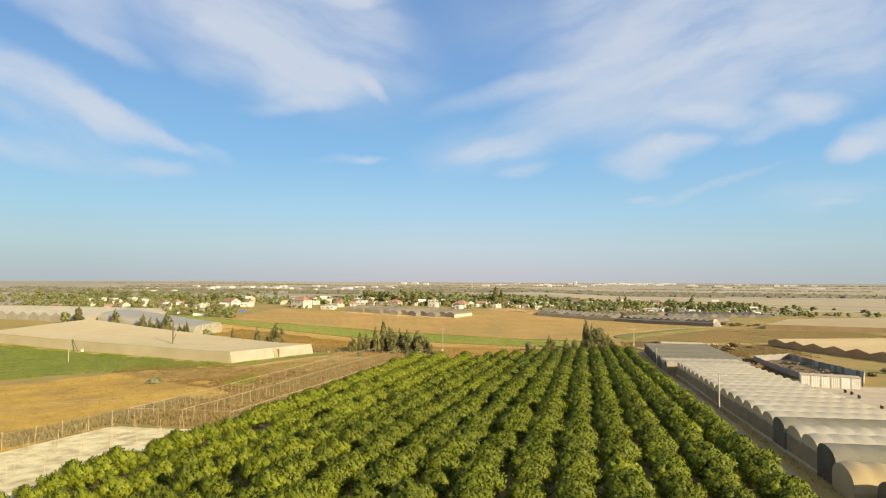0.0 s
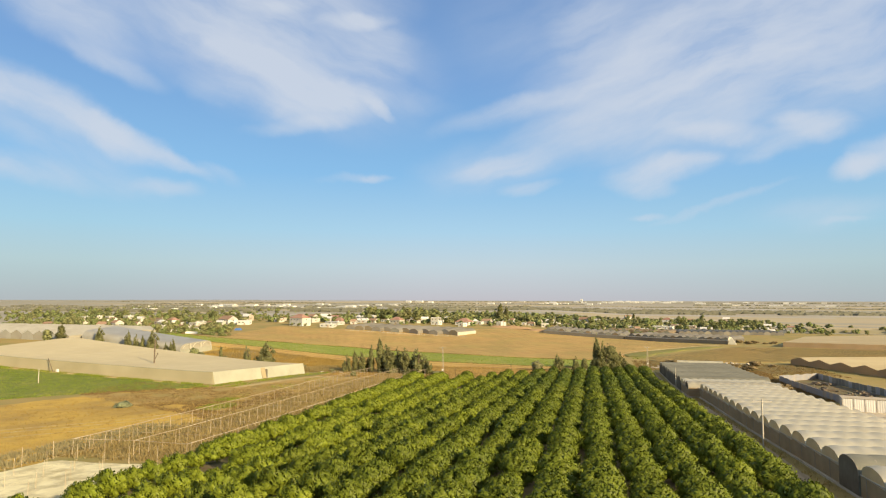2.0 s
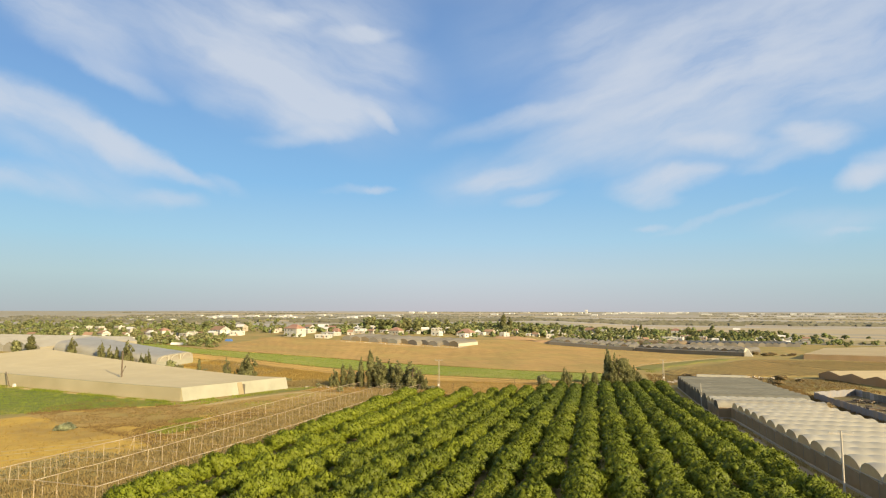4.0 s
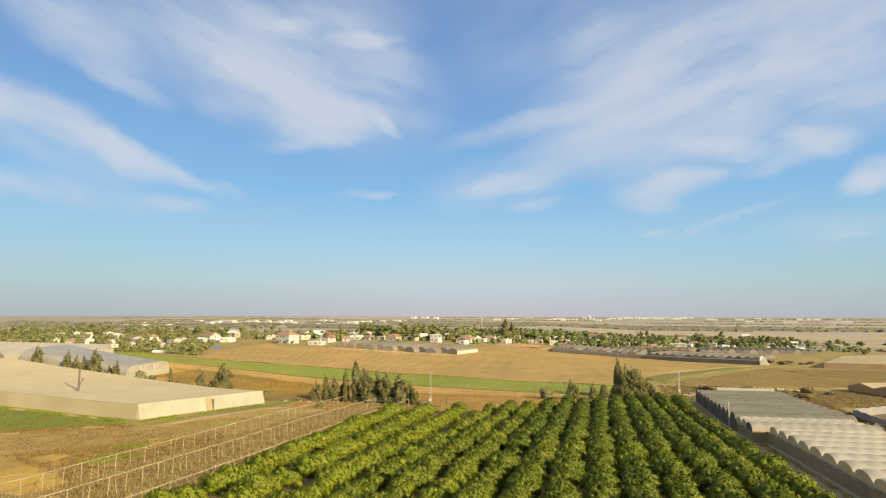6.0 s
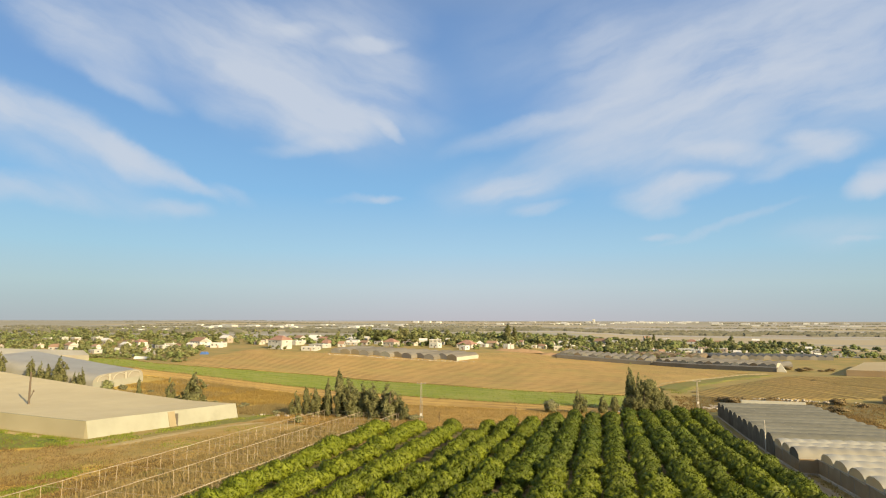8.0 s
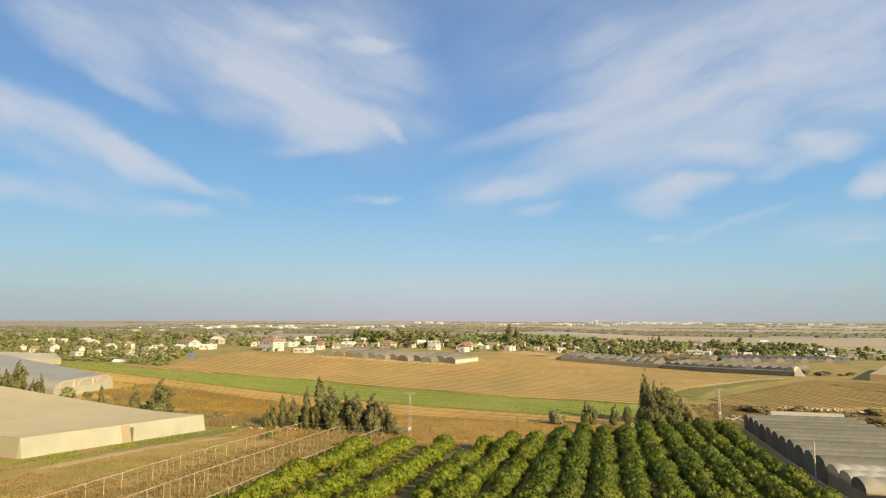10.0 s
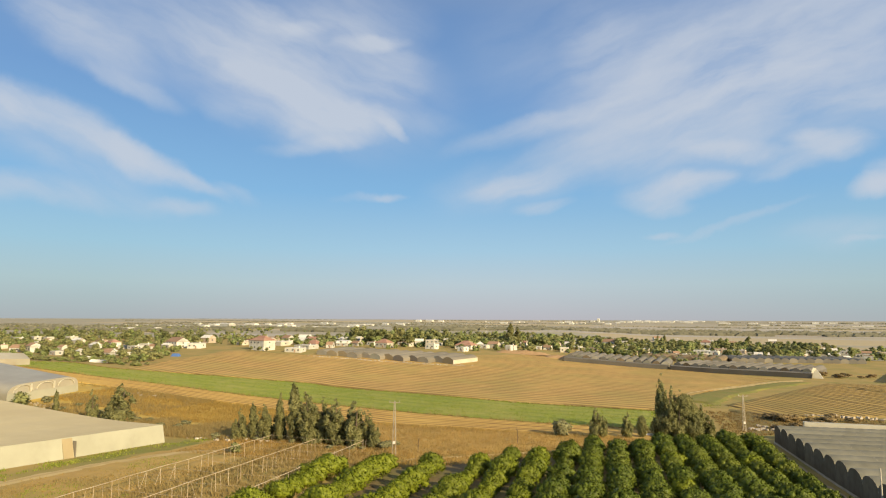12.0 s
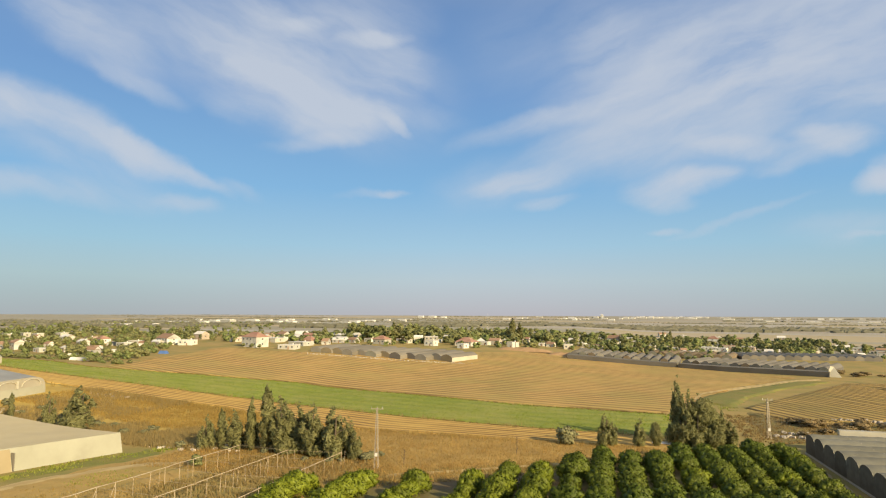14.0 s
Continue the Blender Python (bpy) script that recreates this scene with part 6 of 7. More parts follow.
house(160, 783, -20, 9.0, 7.5, 2.5, "wall_stone", "roof_white", "gable")
house(189, 794, -16, 7.2, 6.0, 5.0, "wall_white", "tile_brown", "gable")
house(112, 1040, -20, 8.0, 6.7, 3.7, "wall_white", "tile_brown", "gable")
house(161, 754, 8, 5.1, 5.0, 1.9, "wall_stone", "roof_white", "gable")

rnd_v = random.Random(77)
for _ in range(7):
    x = rnd_v.uniform(-560, -350)
    house(x, rnd_v.uniform(468, 560) - 0.2 * (x + 350), rnd_v.choice((-16, 10, -12)), rnd_v.uniform(5, 9), rnd_v.uniform(4, 6), rnd_v.uniform(2.6, 3.4),
          rnd_v.choice(("wall_white", "wall_white", "wall_cream")), rnd_v.choice(("roof_white", "roof_white", "tile_brown")), rnd_v.choice(("flat", "gable")))
for _ in range(9):
    x = rnd_v.uniform(-340, 120)
    house(x, rnd_v.uniform(690, 800), rnd_v.choice((-16, 10, -12)), rnd_v.uniform(7, 12), rnd_v.uniform(5, 8), rnd_v.uniform(2.8, 4.4),
          rnd_v.choice(("wall_white", "wall_white", "wall_cream")), rnd_v.choice(("roof_white", "tile_red", "tile_brown")), rnd_v.choice(("flat", "gable", "hip")))


def outbuildings():
    r = random.Random(77)
    for count, xs, ys in ((20, (-335, -120), (630, 730)), (9, (-540, -365), (480, 590)), (14, (-120, 60), (735, 860)), (10, (60, 200), (770, 880)), (14, (-370, -250), (610, 720))):
        for _ in range(count):
            for _ in range(30):
                x, y = r.uniform(*xs), r.uniform(*ys)
                if all((x - a) ** 2 + (y - b) ** 2 > (w * 0.6 + 9) ** 2 for a, b, w in HOUSES):
                    break
            else:
                continue
            house(round(x), round(y), r.choice((-14, -12, 8, -20)), r.uniform(5, 13), r.uniform(4.5, 8), r.uniform(2.6, 4.2), r.choice(("wall_white", "wall_cream", "wall_stone", "wall_white")),
                  r.choice(("roof_white", "roof_white", "tile_brown", "tile_red")), r.choice(("flat", "flat", "gable")))


outbuildings()


def far_building(x, y, w, d, h):
    ob = thing("warehouse", stand(x, y, -14), "long pale industrial building far out on the plain", "building", "far buildings")
    part("wall", Shape().box((0, 0, h * .45), (w, d, h * 1.1)), M["wall_white"], ob)
    part("roof", Shape().add([(-w / 2, -d / 2, h), (w / 2, -d / 2, h), (w / 2, d / 2, h), (-w / 2, d / 2, h), (-w / 2, 0, h * 1.25), (w / 2, 0, h * 1.25)],
                             [(0, 1, 5, 4), (2, 3, 4, 5), (1, 2, 5), (3, 0, 4)]), M["roof_white"], ob)


far_building(-972, 1110, 77, 31, 4)
far_building(-961, 1065, 21, 12, 3)
far_building(-922, 1144, 10, 12, 4)
far_building(-1053, 1388, 19, 12, 4)
far_building(-1228, 1773, 63, 25, 7)
far_building(-1289, 2000, 51, 20, 6)
far_building(-759, 1413, 29, 12, 3)
far_building(-809, 1370, 23, 12, 3)
far_building(-908, 2144, 40, 16, 6)
far_building(-914, 2316, 26, 12, 6)
far_building(-1162, 3409, 32, 13, 10)
far_building(-1105, 3439, 45, 18, 10)
far_building(-979, 3248, 30, 12, 9)
far_building(-1522, 2012, 33, 13, 6)
far_building(-207, 4029, 14, 12, 17)
far_building(100, 3922, 39, 16, 7)
far_building(196, 3978, 66, 26, 7)
far_building(270, 3752, 49, 20, 6)
far_building(-25, 3574, 24, 12, 6)
far_building(420, 3404, 49, 20, 5)
far_building(626, 2775, 51, 20, 4)
far_building(781, 2742, 41, 16, 4)
far_building(-1281, 1466, 18, 12, 4)
far_building(-1227, 1529, 18, 12, 3)
far_building(-1221, 2471, 33, 13, 5)
far_building(-660, 2982, 21, 12, 5)
far_building(-546, 3259, 23, 12, 6)
far_building(-356, 3638, 32, 13, 6)
far_building(-774, 1519, 20, 12, 4)

rnd_v = random.Random(91)
for count, xs, ys in ((26, (-20, 460), (3500, 4400)), (20, (-1350, -700), (1350, 2600)), (14, (-700, 0), (2500, 3900)), (10, (450, 1100), (2700, 3800))):
    for _ in range(count):
        y = rnd_v.uniform(*ys)
        far_building(rnd_v.uniform(*xs), y, rnd_v.uniform(14, 40), rnd_v.uniform(10, 16), rnd_v.uniform(3, 5) + y / 1500)

for x, y, w in ((-306, 415, 14), (-421, 441, 12), (-398, 447, 10), (-352, 452, 9)):
    ob = thing("low_tunnel", stand(x, y, -6), "long low white plastic-covered bed by the gardens", "bed", "low tunnels")
    bow = [(math.cos(math.pi * k / 8) * 1.5, math.sin(math.pi * k / 8) * 1.6) for k in range(9)]
    part("cover", Shape().add([(sx * w / 2, by, bz) for sx in (-1, 1) for by, bz in bow], [(k, k + 1, k + 10, k + 9) for k in range(8)] + [tuple(range(9)), tuple(range(17, 8, -1))]), M["roof_white"], ob, "", True)

ob = thing("sheet_pile", stand(-320, 492, 10), "blue sheet over a heap at the field's edge", "heap")
part("sheet", Shape().box((0, 0, 0.9), (6, 4, 2.0), 0, 0.6), M["blue_sheet"], ob)


def build_village_trees():
    r = random.Random(33)

    grove_v, grove_f, grove_n, count = [[], [], []], [[], [], []], [[], [], []], [0, 0, 0]

    def scatter(n, xs, ys, kinds, lo, hi, keep=None):
        for _ in range(n):
            x, y = r.uniform(*xs), r.uniform(*ys)
            if keep and not keep(x, y):
                continue
            # gardens lie open towards the fields
            if any(abs(-20 + (x + 20) * (hy - 150) / (y - 150) - hx) < hw * 0.5 + 3 and hy - 70 < y < hy + hw * 0.5 for hx, hy, hw in HOUSES) and r.random() < 0.68:
                continue
            kind, s, w = r.choice(kinds), r.uniform(lo, hi), r.uniform(0.9, 1.35)
            if y < 585:
                kind.put(x, y, s, r.uniform(0, 360), wide=w)
                continue
            w *= r.uniform(1.0, 1.45)
            V, F, crown_n = r.choice(FAR_TALL if kind in TALL else FAR_PALE if kind in PALE else FAR_BROAD)
            g = r.choice((0, 0, 0, 1, 2)) if kind not in PALE else 1
            grove_n[g].append(crown_n)
            grove_v[g].append(V * (s * w, s * w, s) + (x, y, at(x, y)))
            grove_f[g].append(F + count[g])
            count[g] += len(V)

    edge = lambda x, y: x < -272 - 0.6 * (y - 406) and y > 409 - 0.06 * (x + 270)
    scatter(190, (-600, -300), (425, 590), BROAD, 0.4, 0.95, edge)
    scatter(210, (-600, -300), (412, 580), PALE, 0.4, 0.9, edge)
    scatter(330, (-760, -370), (585, 800), BROAD + TALL[:1] + PALE, 0.35, 0.85)
    scatter(130, (-375, -270), (605, 760), BROAD + PALE, 0.6, 1.0)
    scatter(74, (-310, -205), (660, 790), TALL, 0.7, 1.2)
    scatter(150, (-340, -90), (640, 770), BROAD + PALE, 0.45, 0.85)
    scatter(40, (-200, 40), (680, 800), TALL, 0.45, 0.8)
    scatter(60, (-90, 60), (650, 740), PALE + BROAD, 0.35, 0.7)
    scatter(120, (-300, -130), (700, 820), BROAD + PALE, 0.7, 1.3)
    scatter(230, (-150, 10), (700, 900), BROAD + PALE, 0.35, 1.05)
    scatter(26, (-150, 0), (800, 900), TALL, 0.6, 0.9)
    scatter(260, (10, 190), (760, 980), BROAD + PALE + TALL[:1], 0.3, 1.05)
    scatter(110, (90, 280), (745, 920), BROAD + PALE, 0.3, 1.0)
    scatter(90, (-160, 200), (930, 1060), BROAD, 0.6, 1.0)
    scatter(330, (-1300, -560), (702, 1350), BROAD + PALE, 0.4, 0.95)
    scatter(80, (-760, -560), (520, 698), BROAD + PALE, 0.6, 1.0)
    scatter(90, (-345, -110), (625, 700), PALE + BROAD, 0.35, 0.7)
    scatter(120, (-345, -110), (700, 790), PALE + BROAD, 0.55, 0.95)
    scatter(90, (-600, -300), (412, 600), PALE + BROAD, 0.25, 0.5, edge)
    scatter(120, (-110, 230), (720, 900), PALE + BROAD, 0.25, 0.6)
    scatter(90, (-330, -130), (770, 920), TALL, 0.5, 0.85)
    scatter(160, (-330, 220), (900, 1080), BROAD + PALE, 0.45, 0.85)
    for g, (mat, tone) in enumerate(((M["broadleaf"], "olive-green"), (M["pale_leaf"], "light green"), (M["dark_leaf"], "dark green"))):
        me = mesh_from("village_grove", np.concatenate(grove_v[g]), np.concatenate(grove_f[g]), mat, normals=np.concatenate(grove_n[g]))
        tagged(new("village_grove", me), f"dense {tone} trees among the farther village houses", "trees", kind="stuff")
    for i in range(150):
        x = r.uniform(-500, -276)
        (PALE + BROAD)[r.randrange(5)].put(x, 409 - 0.06 * (x + 270) + r.uniform(0, 16), r.uniform(0.16, 0.4), wide=1.7)
    for x, y, s in ((-305, 558, 0.42), (-296, 556, 0.45), (-290, 557, 0.38)):
        BROAD[1].put(x, y, s, wide=1.3)
    for x, y, s in ((-247, 720, 1.25), (-241, 726, 1.05), (-134, 750, 1.6), (-128, 756, 1.3), (18, 1060, 0.8), (28, 1075, 0.95), (85, 1000, 0.6)):
        CYPRESS[r.randrange(2)].put(x, y, s * 1.5, wide=1.5)
    for x, y, s in ((-100, 745, 1.5), (-110, 752, 1.3), (160, 800, 1.2), (183, 815, 1.15), (-88, 735, 0.9)):
        BROAD[r.randrange(4)].put(x, y, s)


build_village_trees()


def far_growth(name, label, spots, mat, lo, hi, seed):
    """Woods and hedges far out on the plain, as one mass of small clumps."""
    rng = np.random.default_rng(seed)
    V, F, n = [], [], 0
    base = np.array([(sx, sy, sz) for sz in (0, 1) for sx, sy in ((-1, -1), (1, -1), (1, 1), (-1, 1))], float)
    top = np.array([(0, 0, 1.5)])
    for x, y in spots:
        s = rng.uniform(lo, hi)
        c = np.concatenate([base * (1, 1, .9), top]) + rng.normal(0, 0.22, (9, 3))
        c[:4, 2] = -0.4
        V.append(c * (s * rng.uniform(.9, 1.8), s * .7, s * rng.uniform(.6, 1.0)) + (x, y, at(x, y)))
        F += [(n, n + 1, n + 5, n + 4), (n + 1, n + 2, n + 6, n + 5), (n + 2, n + 3, n + 7, n + 6), (n + 3, n, n + 4, n + 7)]
        F += [(n + 4, n + 5, n + 8, n + 8), (n + 5, n + 6, n + 8, n + 8), (n + 6, n + 7, n + 8, n + 8), (n + 7, n + 4, n + 8, n + 8)]
        n += 9
    me = bpy.data.meshes.new(name)
    me.from_pydata(np.concatenate(V).tolist(), [], [tuple(dict.fromkeys(f)) for f in F])
    me.materials.append(mat)
    tagged(new(name, me), label, "trees", kind="stuff")


def build_far():
    r = random.Random(51)
    hedge, wood, belt = [], [], []
    for _ in range(20):
        y = r.choice([r.uniform(1550, 2600), r.uniform(2600, 4600)])
        x0 = r.uniform(-1.05, 0.45) * y
        length = r.uniform(200, 900) * y / 1500
        slant = r.uniform(-0.2, -0.12)
        x = x0
        while x < x0 + length:
            hedge.append((x, y + slant * (x - x0) + r.gauss(0, 4)))
            x += r.uniform(2, 7) * y / 1800
    for y0, lo, hi, n, slope in ((1460, -500, 1150, 1300, 0.04), (1540, -500, 1150, 1500, 0.04), (1630, -600, 1250, 1200, 0.03), (1000, -1500, -640, 700, 0.0), (1190, -1500, -480, 700, -0.05), (1420, -1700, -300, 600, -0.1)):
        gap = r.uniform(0, 6)
        for _ in range(n):
            x = r.uniform(lo, hi)
            if math.sin(x / (y0 * 0.05) + gap) > -0.8:
                belt.append((x, y0 + slope * (x - lo) + r.gauss(0, y0 * 0.004)))
    for y0, lo, hi, n, slope in ((2050, -1900, 1000, 900, -0.12), (2500, -2200, 1200, 800, -0.1), (3100, -2900, 1500, 800, -0.08), (4200, -3600, 2200, 800, -0.1)):
        gap = r.uniform(0, 6)
        for _ in range(n):
            x = r.uniform(lo, hi)
            if math.sin(x / (y0 * 0.07) + gap) > -0.5:
                wood.append((x, y0 + slope * (x - lo) + r.gauss(0, y0 * 0.004)))
    far_growth("tree_belt", "dense grey-olive tree belts behind the village", belt, M["far_leaf"], 3.0, 5.6, 8)
    far_growth("far_hedges", "lines of grey-olive trees between far fields", hedge, M["far_leaf"], 1.0, 2.0, 5)
    far_growth("far_woods", "grey-olive groves far out on the plain", wood, M["far_leaf"], 2.4, 5.0, 6)
    # wide fields of the plain, pale and dull with haze put into their colours
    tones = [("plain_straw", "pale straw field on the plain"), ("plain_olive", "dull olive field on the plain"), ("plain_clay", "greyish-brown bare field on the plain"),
             ("plain_haze", "pale field on the plain, greyed for haze")]
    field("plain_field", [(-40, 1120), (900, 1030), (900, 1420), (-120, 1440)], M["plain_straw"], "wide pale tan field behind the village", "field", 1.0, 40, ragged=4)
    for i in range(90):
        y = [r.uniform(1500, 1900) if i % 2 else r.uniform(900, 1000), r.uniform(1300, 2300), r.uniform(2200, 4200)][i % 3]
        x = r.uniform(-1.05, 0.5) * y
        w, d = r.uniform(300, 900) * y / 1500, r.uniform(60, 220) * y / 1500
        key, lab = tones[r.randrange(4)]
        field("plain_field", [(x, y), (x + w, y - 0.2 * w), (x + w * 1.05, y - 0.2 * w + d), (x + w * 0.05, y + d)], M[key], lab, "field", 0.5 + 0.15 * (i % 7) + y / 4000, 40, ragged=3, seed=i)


build_far()

# ---- loose growth and rubble ----
def tufts(name, label, count, xs, ys, mat, height, keep, seed, spread=0.35, wide=0.12):
    """Dry grass as many thin blades in clumps."""
    rng = np.random.default_rng(seed)
    X, Y = rng.uniform(*xs, count), rng.uniform(*ys, count)
    ok = keep(X, Y)
    X, Y = X[ok], Y[ok]
    k = 5
    X, Y = np.repeat(X, k) + rng.normal(0, spread, len(X) * k), np.repeat(Y, k) + rng.normal(0, spread, len(Y) * k)
    Z = land(X, Y)
    n = len(X)
    h = height * rng.uniform(0.4, 1.2, n)
    a = rng.uniform(0, 6.28, n)
    w = wide * rng.uniform(0.6, 1.4, n)
    lx, ly = rng.normal(0, .3, n) * h, rng.normal(0, .3, n) * h
    V = np.stack([np.stack([X - np.cos(a) * w, Y - np.sin(a) * w, Z], -1), np.stack([X + np.cos(a) * w, Y + np.sin(a) * w, Z], -1),
                  np.stack([X + lx, Y + ly, Z + h], -1)], 1).reshape(-1, 3)
    me = mesh_from(name, V, np.arange(n * 3).reshape(-1, 3), mat)
    tagged(new(name, me), label, "grass", kind="stuff")


tufts("dry_grass", "tall golden dry grass", 7000, (-200, -103), (80, 260), M["grass_blade"], 0.4, lambda x, y: (x > -195 + (y - 150) * 0.75) & (x > -150 - (215 - y) * 0.5), 1)
tufts("dry_grass", "dry weeds under the bare pipe frame", 7000, (-104, -76), (116, 282), M["weed_blade"], 0.8, lambda x, y: x > -200, 2)
tufts("dry_grass", "tall golden dry grass past the orchard", 30000, (-125, 14), (264, 340), M["rust_blade"], 0.6, lambda x, y: (y > 268 + (x + 60) * 0.75) & (y < edge_y(STUBBLE_NEAR, x) + 1), 3, 0.6, 0.08)
tufts("dry_grass", "brown weeds between tunnels and fields", 5000, (8, 95), (322, 400), M["dead_weed"], 0.55, lambda x, y: (y < 385 - (x - 20) * 0.1) & ((y > 336) | (x > 46)), 4)
tufts("dry_grass", "brown weeds beside the tunnels", 3500, (47, 64), (232, 340), M["dead_weed"], 0.7, lambda x, y: x > 0, 5)
tufts("grey_weeds", "low grey-green weeds beside the ground sheet", 2600, (-116, -103.5), (50, 150), M["grey_weed"], 0.8, lambda x, y: x > -118 + 0.05 * (y - 50), 12)
tufts("kerb_weeds", "dry brown weeds along the greenhouse kerb", 1500, (19, 31), (60, 230), M["weed_blade"], 0.5, lambda x, y: np.abs(x - (26.9 - 0.0385 * (y - 115))) < 0.9, 13, 0.3)
tufts("crop_leaves", "low dark green crop leaves", 26000, (-335, -146), (150, 238), M["crop_blade"], 0.55,
      lambda x, y: (y < 220.5 - (x + 150) * 0.09) & (y > np.interp(x, [-335, -205, -187, -170, -149], [150, 150, 176, 195, 214])), 6, 0.5)
tufts("crop_leaves", "low green crop leaves in the strip", 26000, (-400, -8), (334, 426), M["crop_blade"], 0.5,
      lambda x, y: (y > edge_y(CROP_NEAR, x)) & (y < edge_y(CROP_BACK, x)), 7, 0.6, 0.17)
tufts("dry_grass", "brown dry weeds along the green crop's edges", 60000, (-330, -6), (320, 426), M["dead_weed"], 0.6,
      lambda x, y: (np.abs(y - edge_y(CROP_NEAR, x) - 0.4 * np.sin(x * 0.3)) < 0.9) | (np.abs(y - edge_y(CROP_BACK, x)) < 0.6), 14, 0.4)


def rocks(name, label, spots, lo, hi, seed, mat):
    rnd = random.Random(seed)
    s = Shape()
    for x, y, spread, n in spots:
        for _ in range(n):
            px, py, k = x + rnd.gauss(0, spread), y + rnd.gauss(0, spread * 0.35), rnd.uniform(lo, hi)
            s.box((px, py, at(px, py) + k * 0.25), (k * rnd.uniform(.7, 1.4), k, k * rnd.uniform(.5, .9)), rnd.uniform(0, 90), rnd.uniform(.4, .8))
    ob = new(name, s.mesh(name, mat))
    tagged(ob, label, "rubble", kind="stuff")


rocks("rubble", "pale stones and rubble along the old tunnels", [(-235 + i * 9, 541 - i * 0.7, 4, 36) for i in range(13)], 0.2, 0.95, 2, M["rubble"])
rocks("rubble", "pale rubble heap beyond the net tunnels", [(19, 346, 2.5, 40), (24, 352, 3, 20), (45, 384, 3, 30), (53, 382, 4, 30), (64, 380, 5, 24)], 0.3, 1.2, 3, M["rubble"])
rocks("rubble", "pale stones beside the screenhouse", [(-128, 283, 4, 30), (-118, 286, 5, 20), (-212, 299, 5, 40), (-205, 336, 4, 26)], 0.3, 1.0, 4, M["rubble"])
for x, y, w, lab in ((-104, 634, 30, "long berm of orange-brown earth by the village"), (-70, 618, 18, "heap of orange-brown earth")):
    ob = thing("earth_berm", stand(x, y, -12), lab, "berm")
    rnd = random.Random(int(w))
    pts, faces = [], []
    for i in range(13):
        for j in range(7):
            px, py = (i / 12 - .5) * w * 1.6, (j / 6 - .5) * 12
            z = 3.2 * max(0, 1 - (py / 6) ** 2) * (1 - (2 * i / 12 - 1) ** 4) * rnd.uniform(.6, 1.1) - 0.3
            pts.append((px, py, z))
    faces = [(i * 7 + j, (i + 1) * 7 + j, (i + 1) * 7 + j + 1, i * 7 + j + 1) for i in range(12) for j in range(6)]
    part("earth", Shape().add(pts, faces), M["berm"], ob, "", True)
for i, (x, y) in enumerate(((24, 349), (33, 370), (29, 367), (38, 369), (46, 376), (60, 345), (31, 356), (37, 360), (42, 365), (50, 371), (27, 372), (68, 372), (75, 366), (56, 356), (102, 566), (120, 574), (57, 300), (55, 262), (90, 250), (100, 262), (108, 575), (115, 570), (124, 580), (98, 585))):
    SCRUB.put(x, y, 0.5 + 0.2 * (i % 3), wide=2.3, label="low reddish-brown scrub bush among weeds")
tufts("green_weeds", "low green weeds along the screenhouse's foot", 3000, (-146, -118), (220, 290), M["crop_blade"], 0.5,
      lambda x, y: (np.abs(x - (-140.5 + (y - 240) * 0.24)) < 3.2) & (x > -149 + (y - 226) * 0.23) & (np.sin(x * 0.9) + np.sin(y * 0.43 + x * 0.2) > -0.5), 21, 0.6)
tufts("brown_scrub", "brown dead weeds behind the screenhouse's corner", 5200, (-175, -118), (280, 318), M["weed_blade"], 1.2,
      lambda x, y: (y > 282 + np.maximum(0, -140 - x) * 0.25) & (y < 303 + np.sin(x * 0.3) * 5), 24, 0.6)
tufts("brown_scrub", "brown dead weeds behind the screenhouse", 4000, (-222, -175), (288, 345), M["weed_blade"], 1.1, lambda x, y: (y > 291) & (np.sin(x * 0.21) + np.sin(y * 0.3) > -0.6), 25, 0.6)
tufts("dry_reeds", "tall brown dry reeds between stubble and green crop", 7000, (-345, -14), (325, 425), M["weed_blade"], 1.5,
      lambda x, y: np.abs(y - edge_y(CROP_NEAR, x)) < 1.6 + 0.8 * np.sin(x * 0.21), 26, 0.4)
tufts("green_weeds", "patchy green weeds beside the dirt track", 2600, (8, 86), (396, 526), M["crop_blade"], 0.5,
      lambda x, y: (np.abs(x - np.interp(y, [400, 444, 480, 530], [10, 16, 38, 70])) < 6) & (np.sin(x * 0.7) + np.sin(y * 0.41) > -0.2), 22, 0.8)
tufts("tall_grass", "tall golden grass along the stubble's edge", 6000, (-345, -20), (316, 402), M["grass_blade"], 1.1, lambda x, y: np.abs(y - edge_y(STUBBLE_NEAR, x) + 2) < 3.2, 23, 0.5)

ob = thing("radio_mast", stand(-247, 1130), "thin pale lattice radio mast far beyond the village", "mast")
mast = Shape()
for sx, sy in ((-1, -1), (1, -1), (0, 1)):
    mast.rod((sx * 0.4, sy * 0.4, -1), (sx * 0.3, sy * 0.3, 26), 0.05, n=4)
part("leg_frame", mast, M["roof_white"], ob)
lace = Shape()
for i in range(13):
    f = 1 if i % 2 else -1
    lace.rod((-f * 0.35, -0.35, i * 2), (f * 0.35, -0.35, i * 2 + 2), 0.04, n=4)
part("lacing", lace, M["roof_white"], ob)

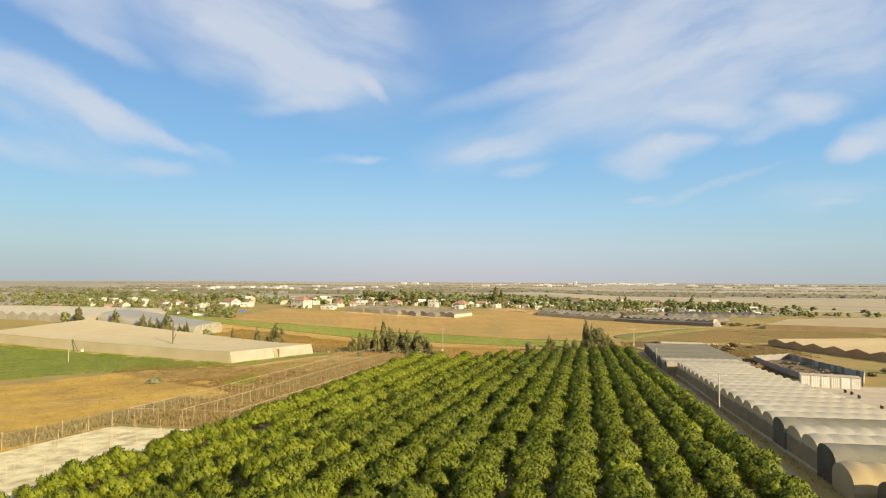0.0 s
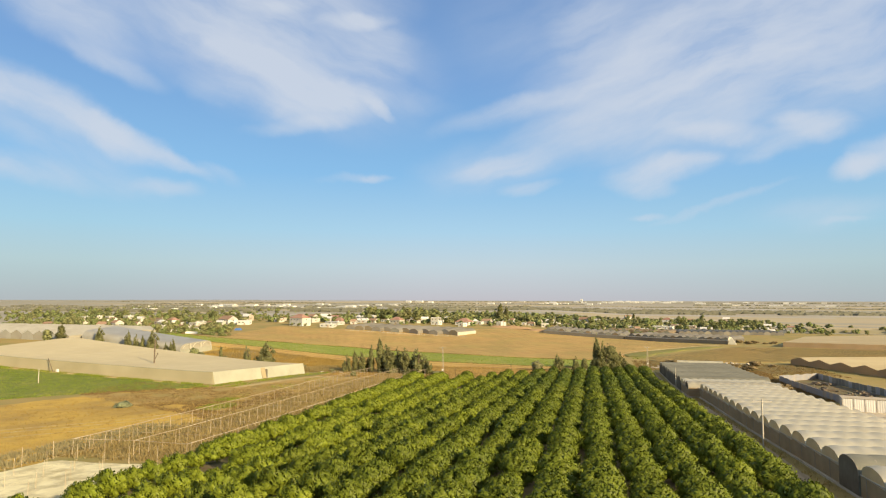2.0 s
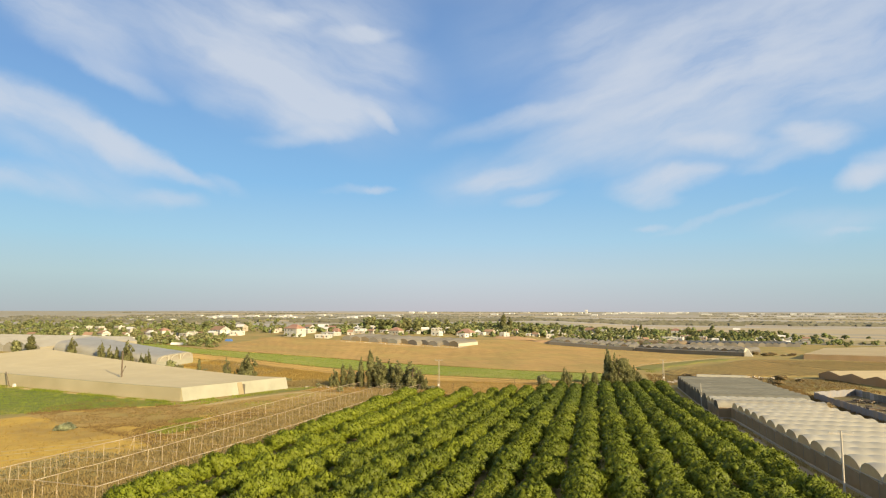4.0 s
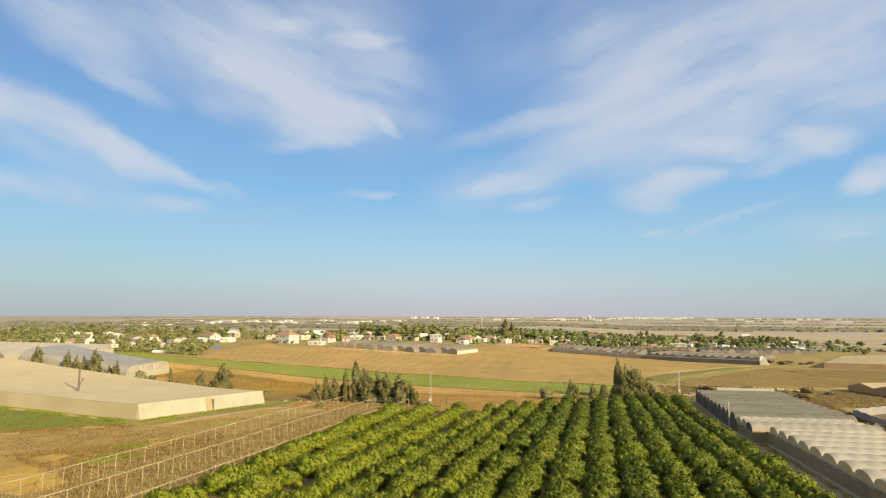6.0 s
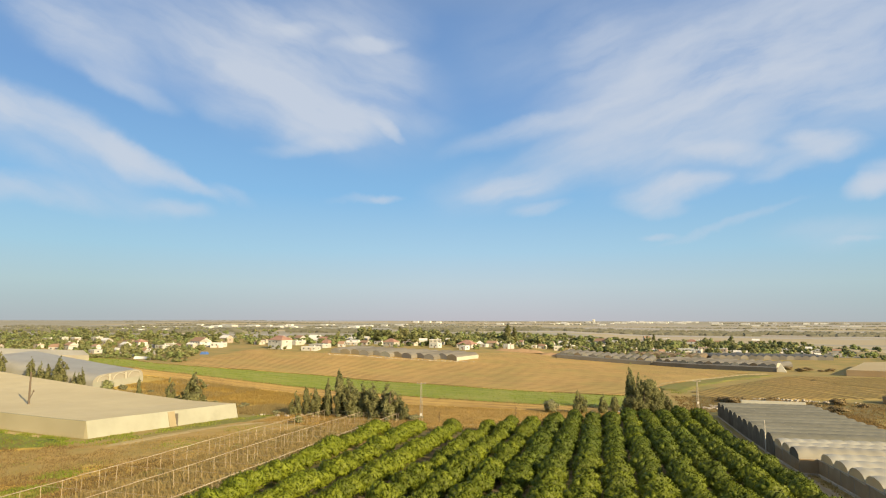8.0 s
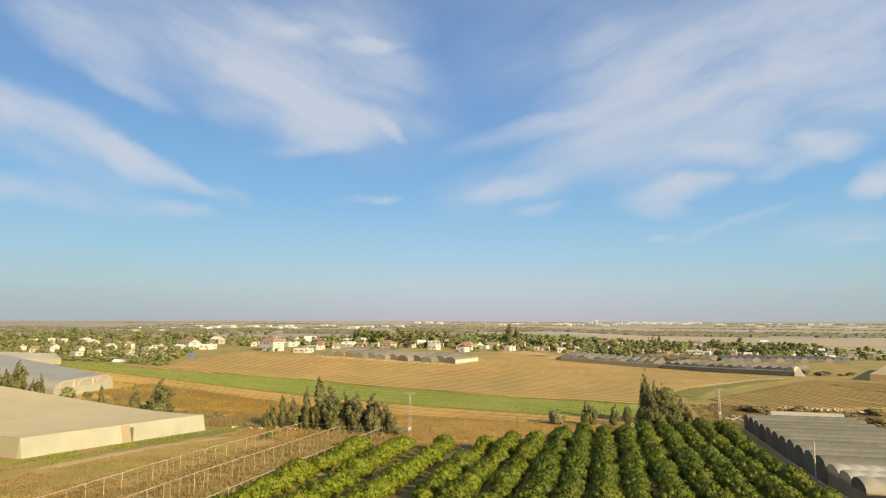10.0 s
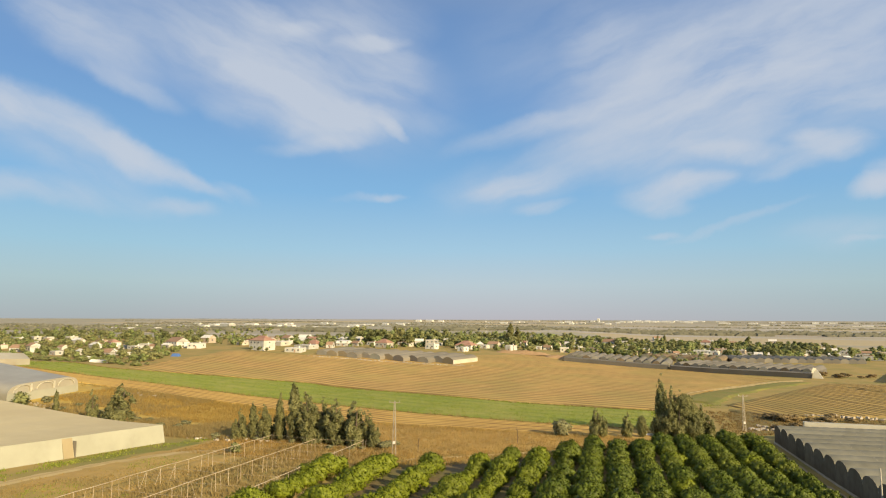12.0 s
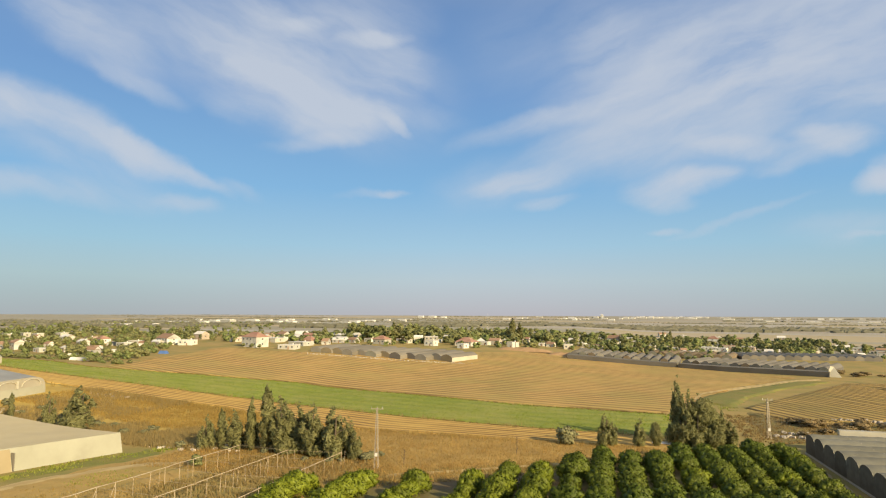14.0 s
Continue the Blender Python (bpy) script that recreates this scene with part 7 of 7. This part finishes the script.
ob = thing("white_sheet", stand(-13.7, 326.5, -12), "crumpled white sheet on the ground under the tall trees", "sheet")
rnd = random.Random(5)
part("sheet", Shape().add([((i / 6 - .5) * 5.5, (j / 4 - .5) * 2.6, 0.25 + rnd.uniform(0, 0.7) * (0 < i < 6) * (0 < j < 4)) for i in range(7) for j in range(5)],
                          [(i * 5 + j, (i + 1) * 5 + j, (i + 1) * 5 + j + 1, i * 5 + j + 1) for i in range(6) for j in range(4)]), M["roof_white"], ob)
BROAD[0].put(-110, 267, 0.34, wide=1.2, label="small fresh green bush at the frame's end")
for x, y, h in ((-47.3, 300.6, 4.2), (-68.5, 282, 3.4)):
    ob = thing("dead_sapling", stand(x, y), "bare grey-brown dead sapling in dry grass", "tree")
    rnd = random.Random(int(h * 10))
    part("trunk", Shape().rod((0, 0, -0.2), (0.15, 0, h), 0.09, 0.03, 6), M["bark"], ob)
    twigs = Shape()
    for i in range(14):
        z, a, l = h * rnd.uniform(0.25, 0.95), rnd.uniform(0, 6.28), h * rnd.uniform(0.15, 0.35)
        twigs.rod((0.1, 0, z), (0.1 + math.cos(a) * l * 0.7, math.sin(a) * l * 0.7, z + l * 0.8), 0.03, 0.01, 4)
    part("twigs", twigs, M["bark"], ob)

tufts("dry_grass", "golden dry grass on the slope behind the screenhouse", 8000, (-222, -130), (296, 348), M["grass_blade"], 0.8, lambda x, y: (y > 304 - (x + 140) * 0.1) & (y < edge_y(STUBBLE_NEAR, x)), 31, 0.6)
tufts("dry_weeds", "low brown weeds beside the bare frame", 9000, (-158, -102), (180, 280), M["weed_blade"], 0.5,
      lambda x, y: (x > -176 + (y - 180) * 0.95) & (np.abs(x + 131 - (y - 240) * 0.18) > 4.5) & (np.sin(x * 0.33) + np.sin(y * 0.27 + x * 0.1) > -0.9), 41, 0.5)
tufts("dry_weeds", "brown and straw weeds on the slope before the screenhouse", 12000, (-178, -104), (158, 228), M["dead_weed"], 0.5,
      lambda x, y: (y > np.interp(x, [-176, -140, -112, -104], [190, 175, 164, 160])) & (y < 216 - (x + 150) * 0.1) & (np.sin(x * 0.4 + y * 0.1) + np.sin(y * 0.35) > -1.1), 43, 0.5)
tufts("green_weeds", "small patches of fresh green weeds on the brown slope", 3000, (-124, -104), (162, 200), M["crop_blade"], 0.6,
      lambda x, y: ((x + 113) ** 2 / 20 + (y - 178) ** 2 / 40 < 1) | ((x + 119) ** 2 / 12 + (y - 190) ** 2 / 16 < 1), 44, 0.6)
tufts("green_weeds", "dark green weeds in clumps along the screenhouse's foot", 14000, (-300, -150), (219, 240), M["crop_blade"], 0.8,
      lambda x, y: (np.abs(y - (222.0 - (x + 151) * 0.088)) < 1.0) & (np.sin(x * 0.55) + np.sin(x * 0.23) > -0.5), 45, 0.45)
tufts("green_weeds", "patches of low green weeds beside the bare frame", 2600, (-140, -104), (190, 262), M["crop_blade"], 0.4,
      lambda x, y: (np.sin(x * 0.31 + 1.0) + np.sin(y * 0.23) > 0.9), 42, 0.6)
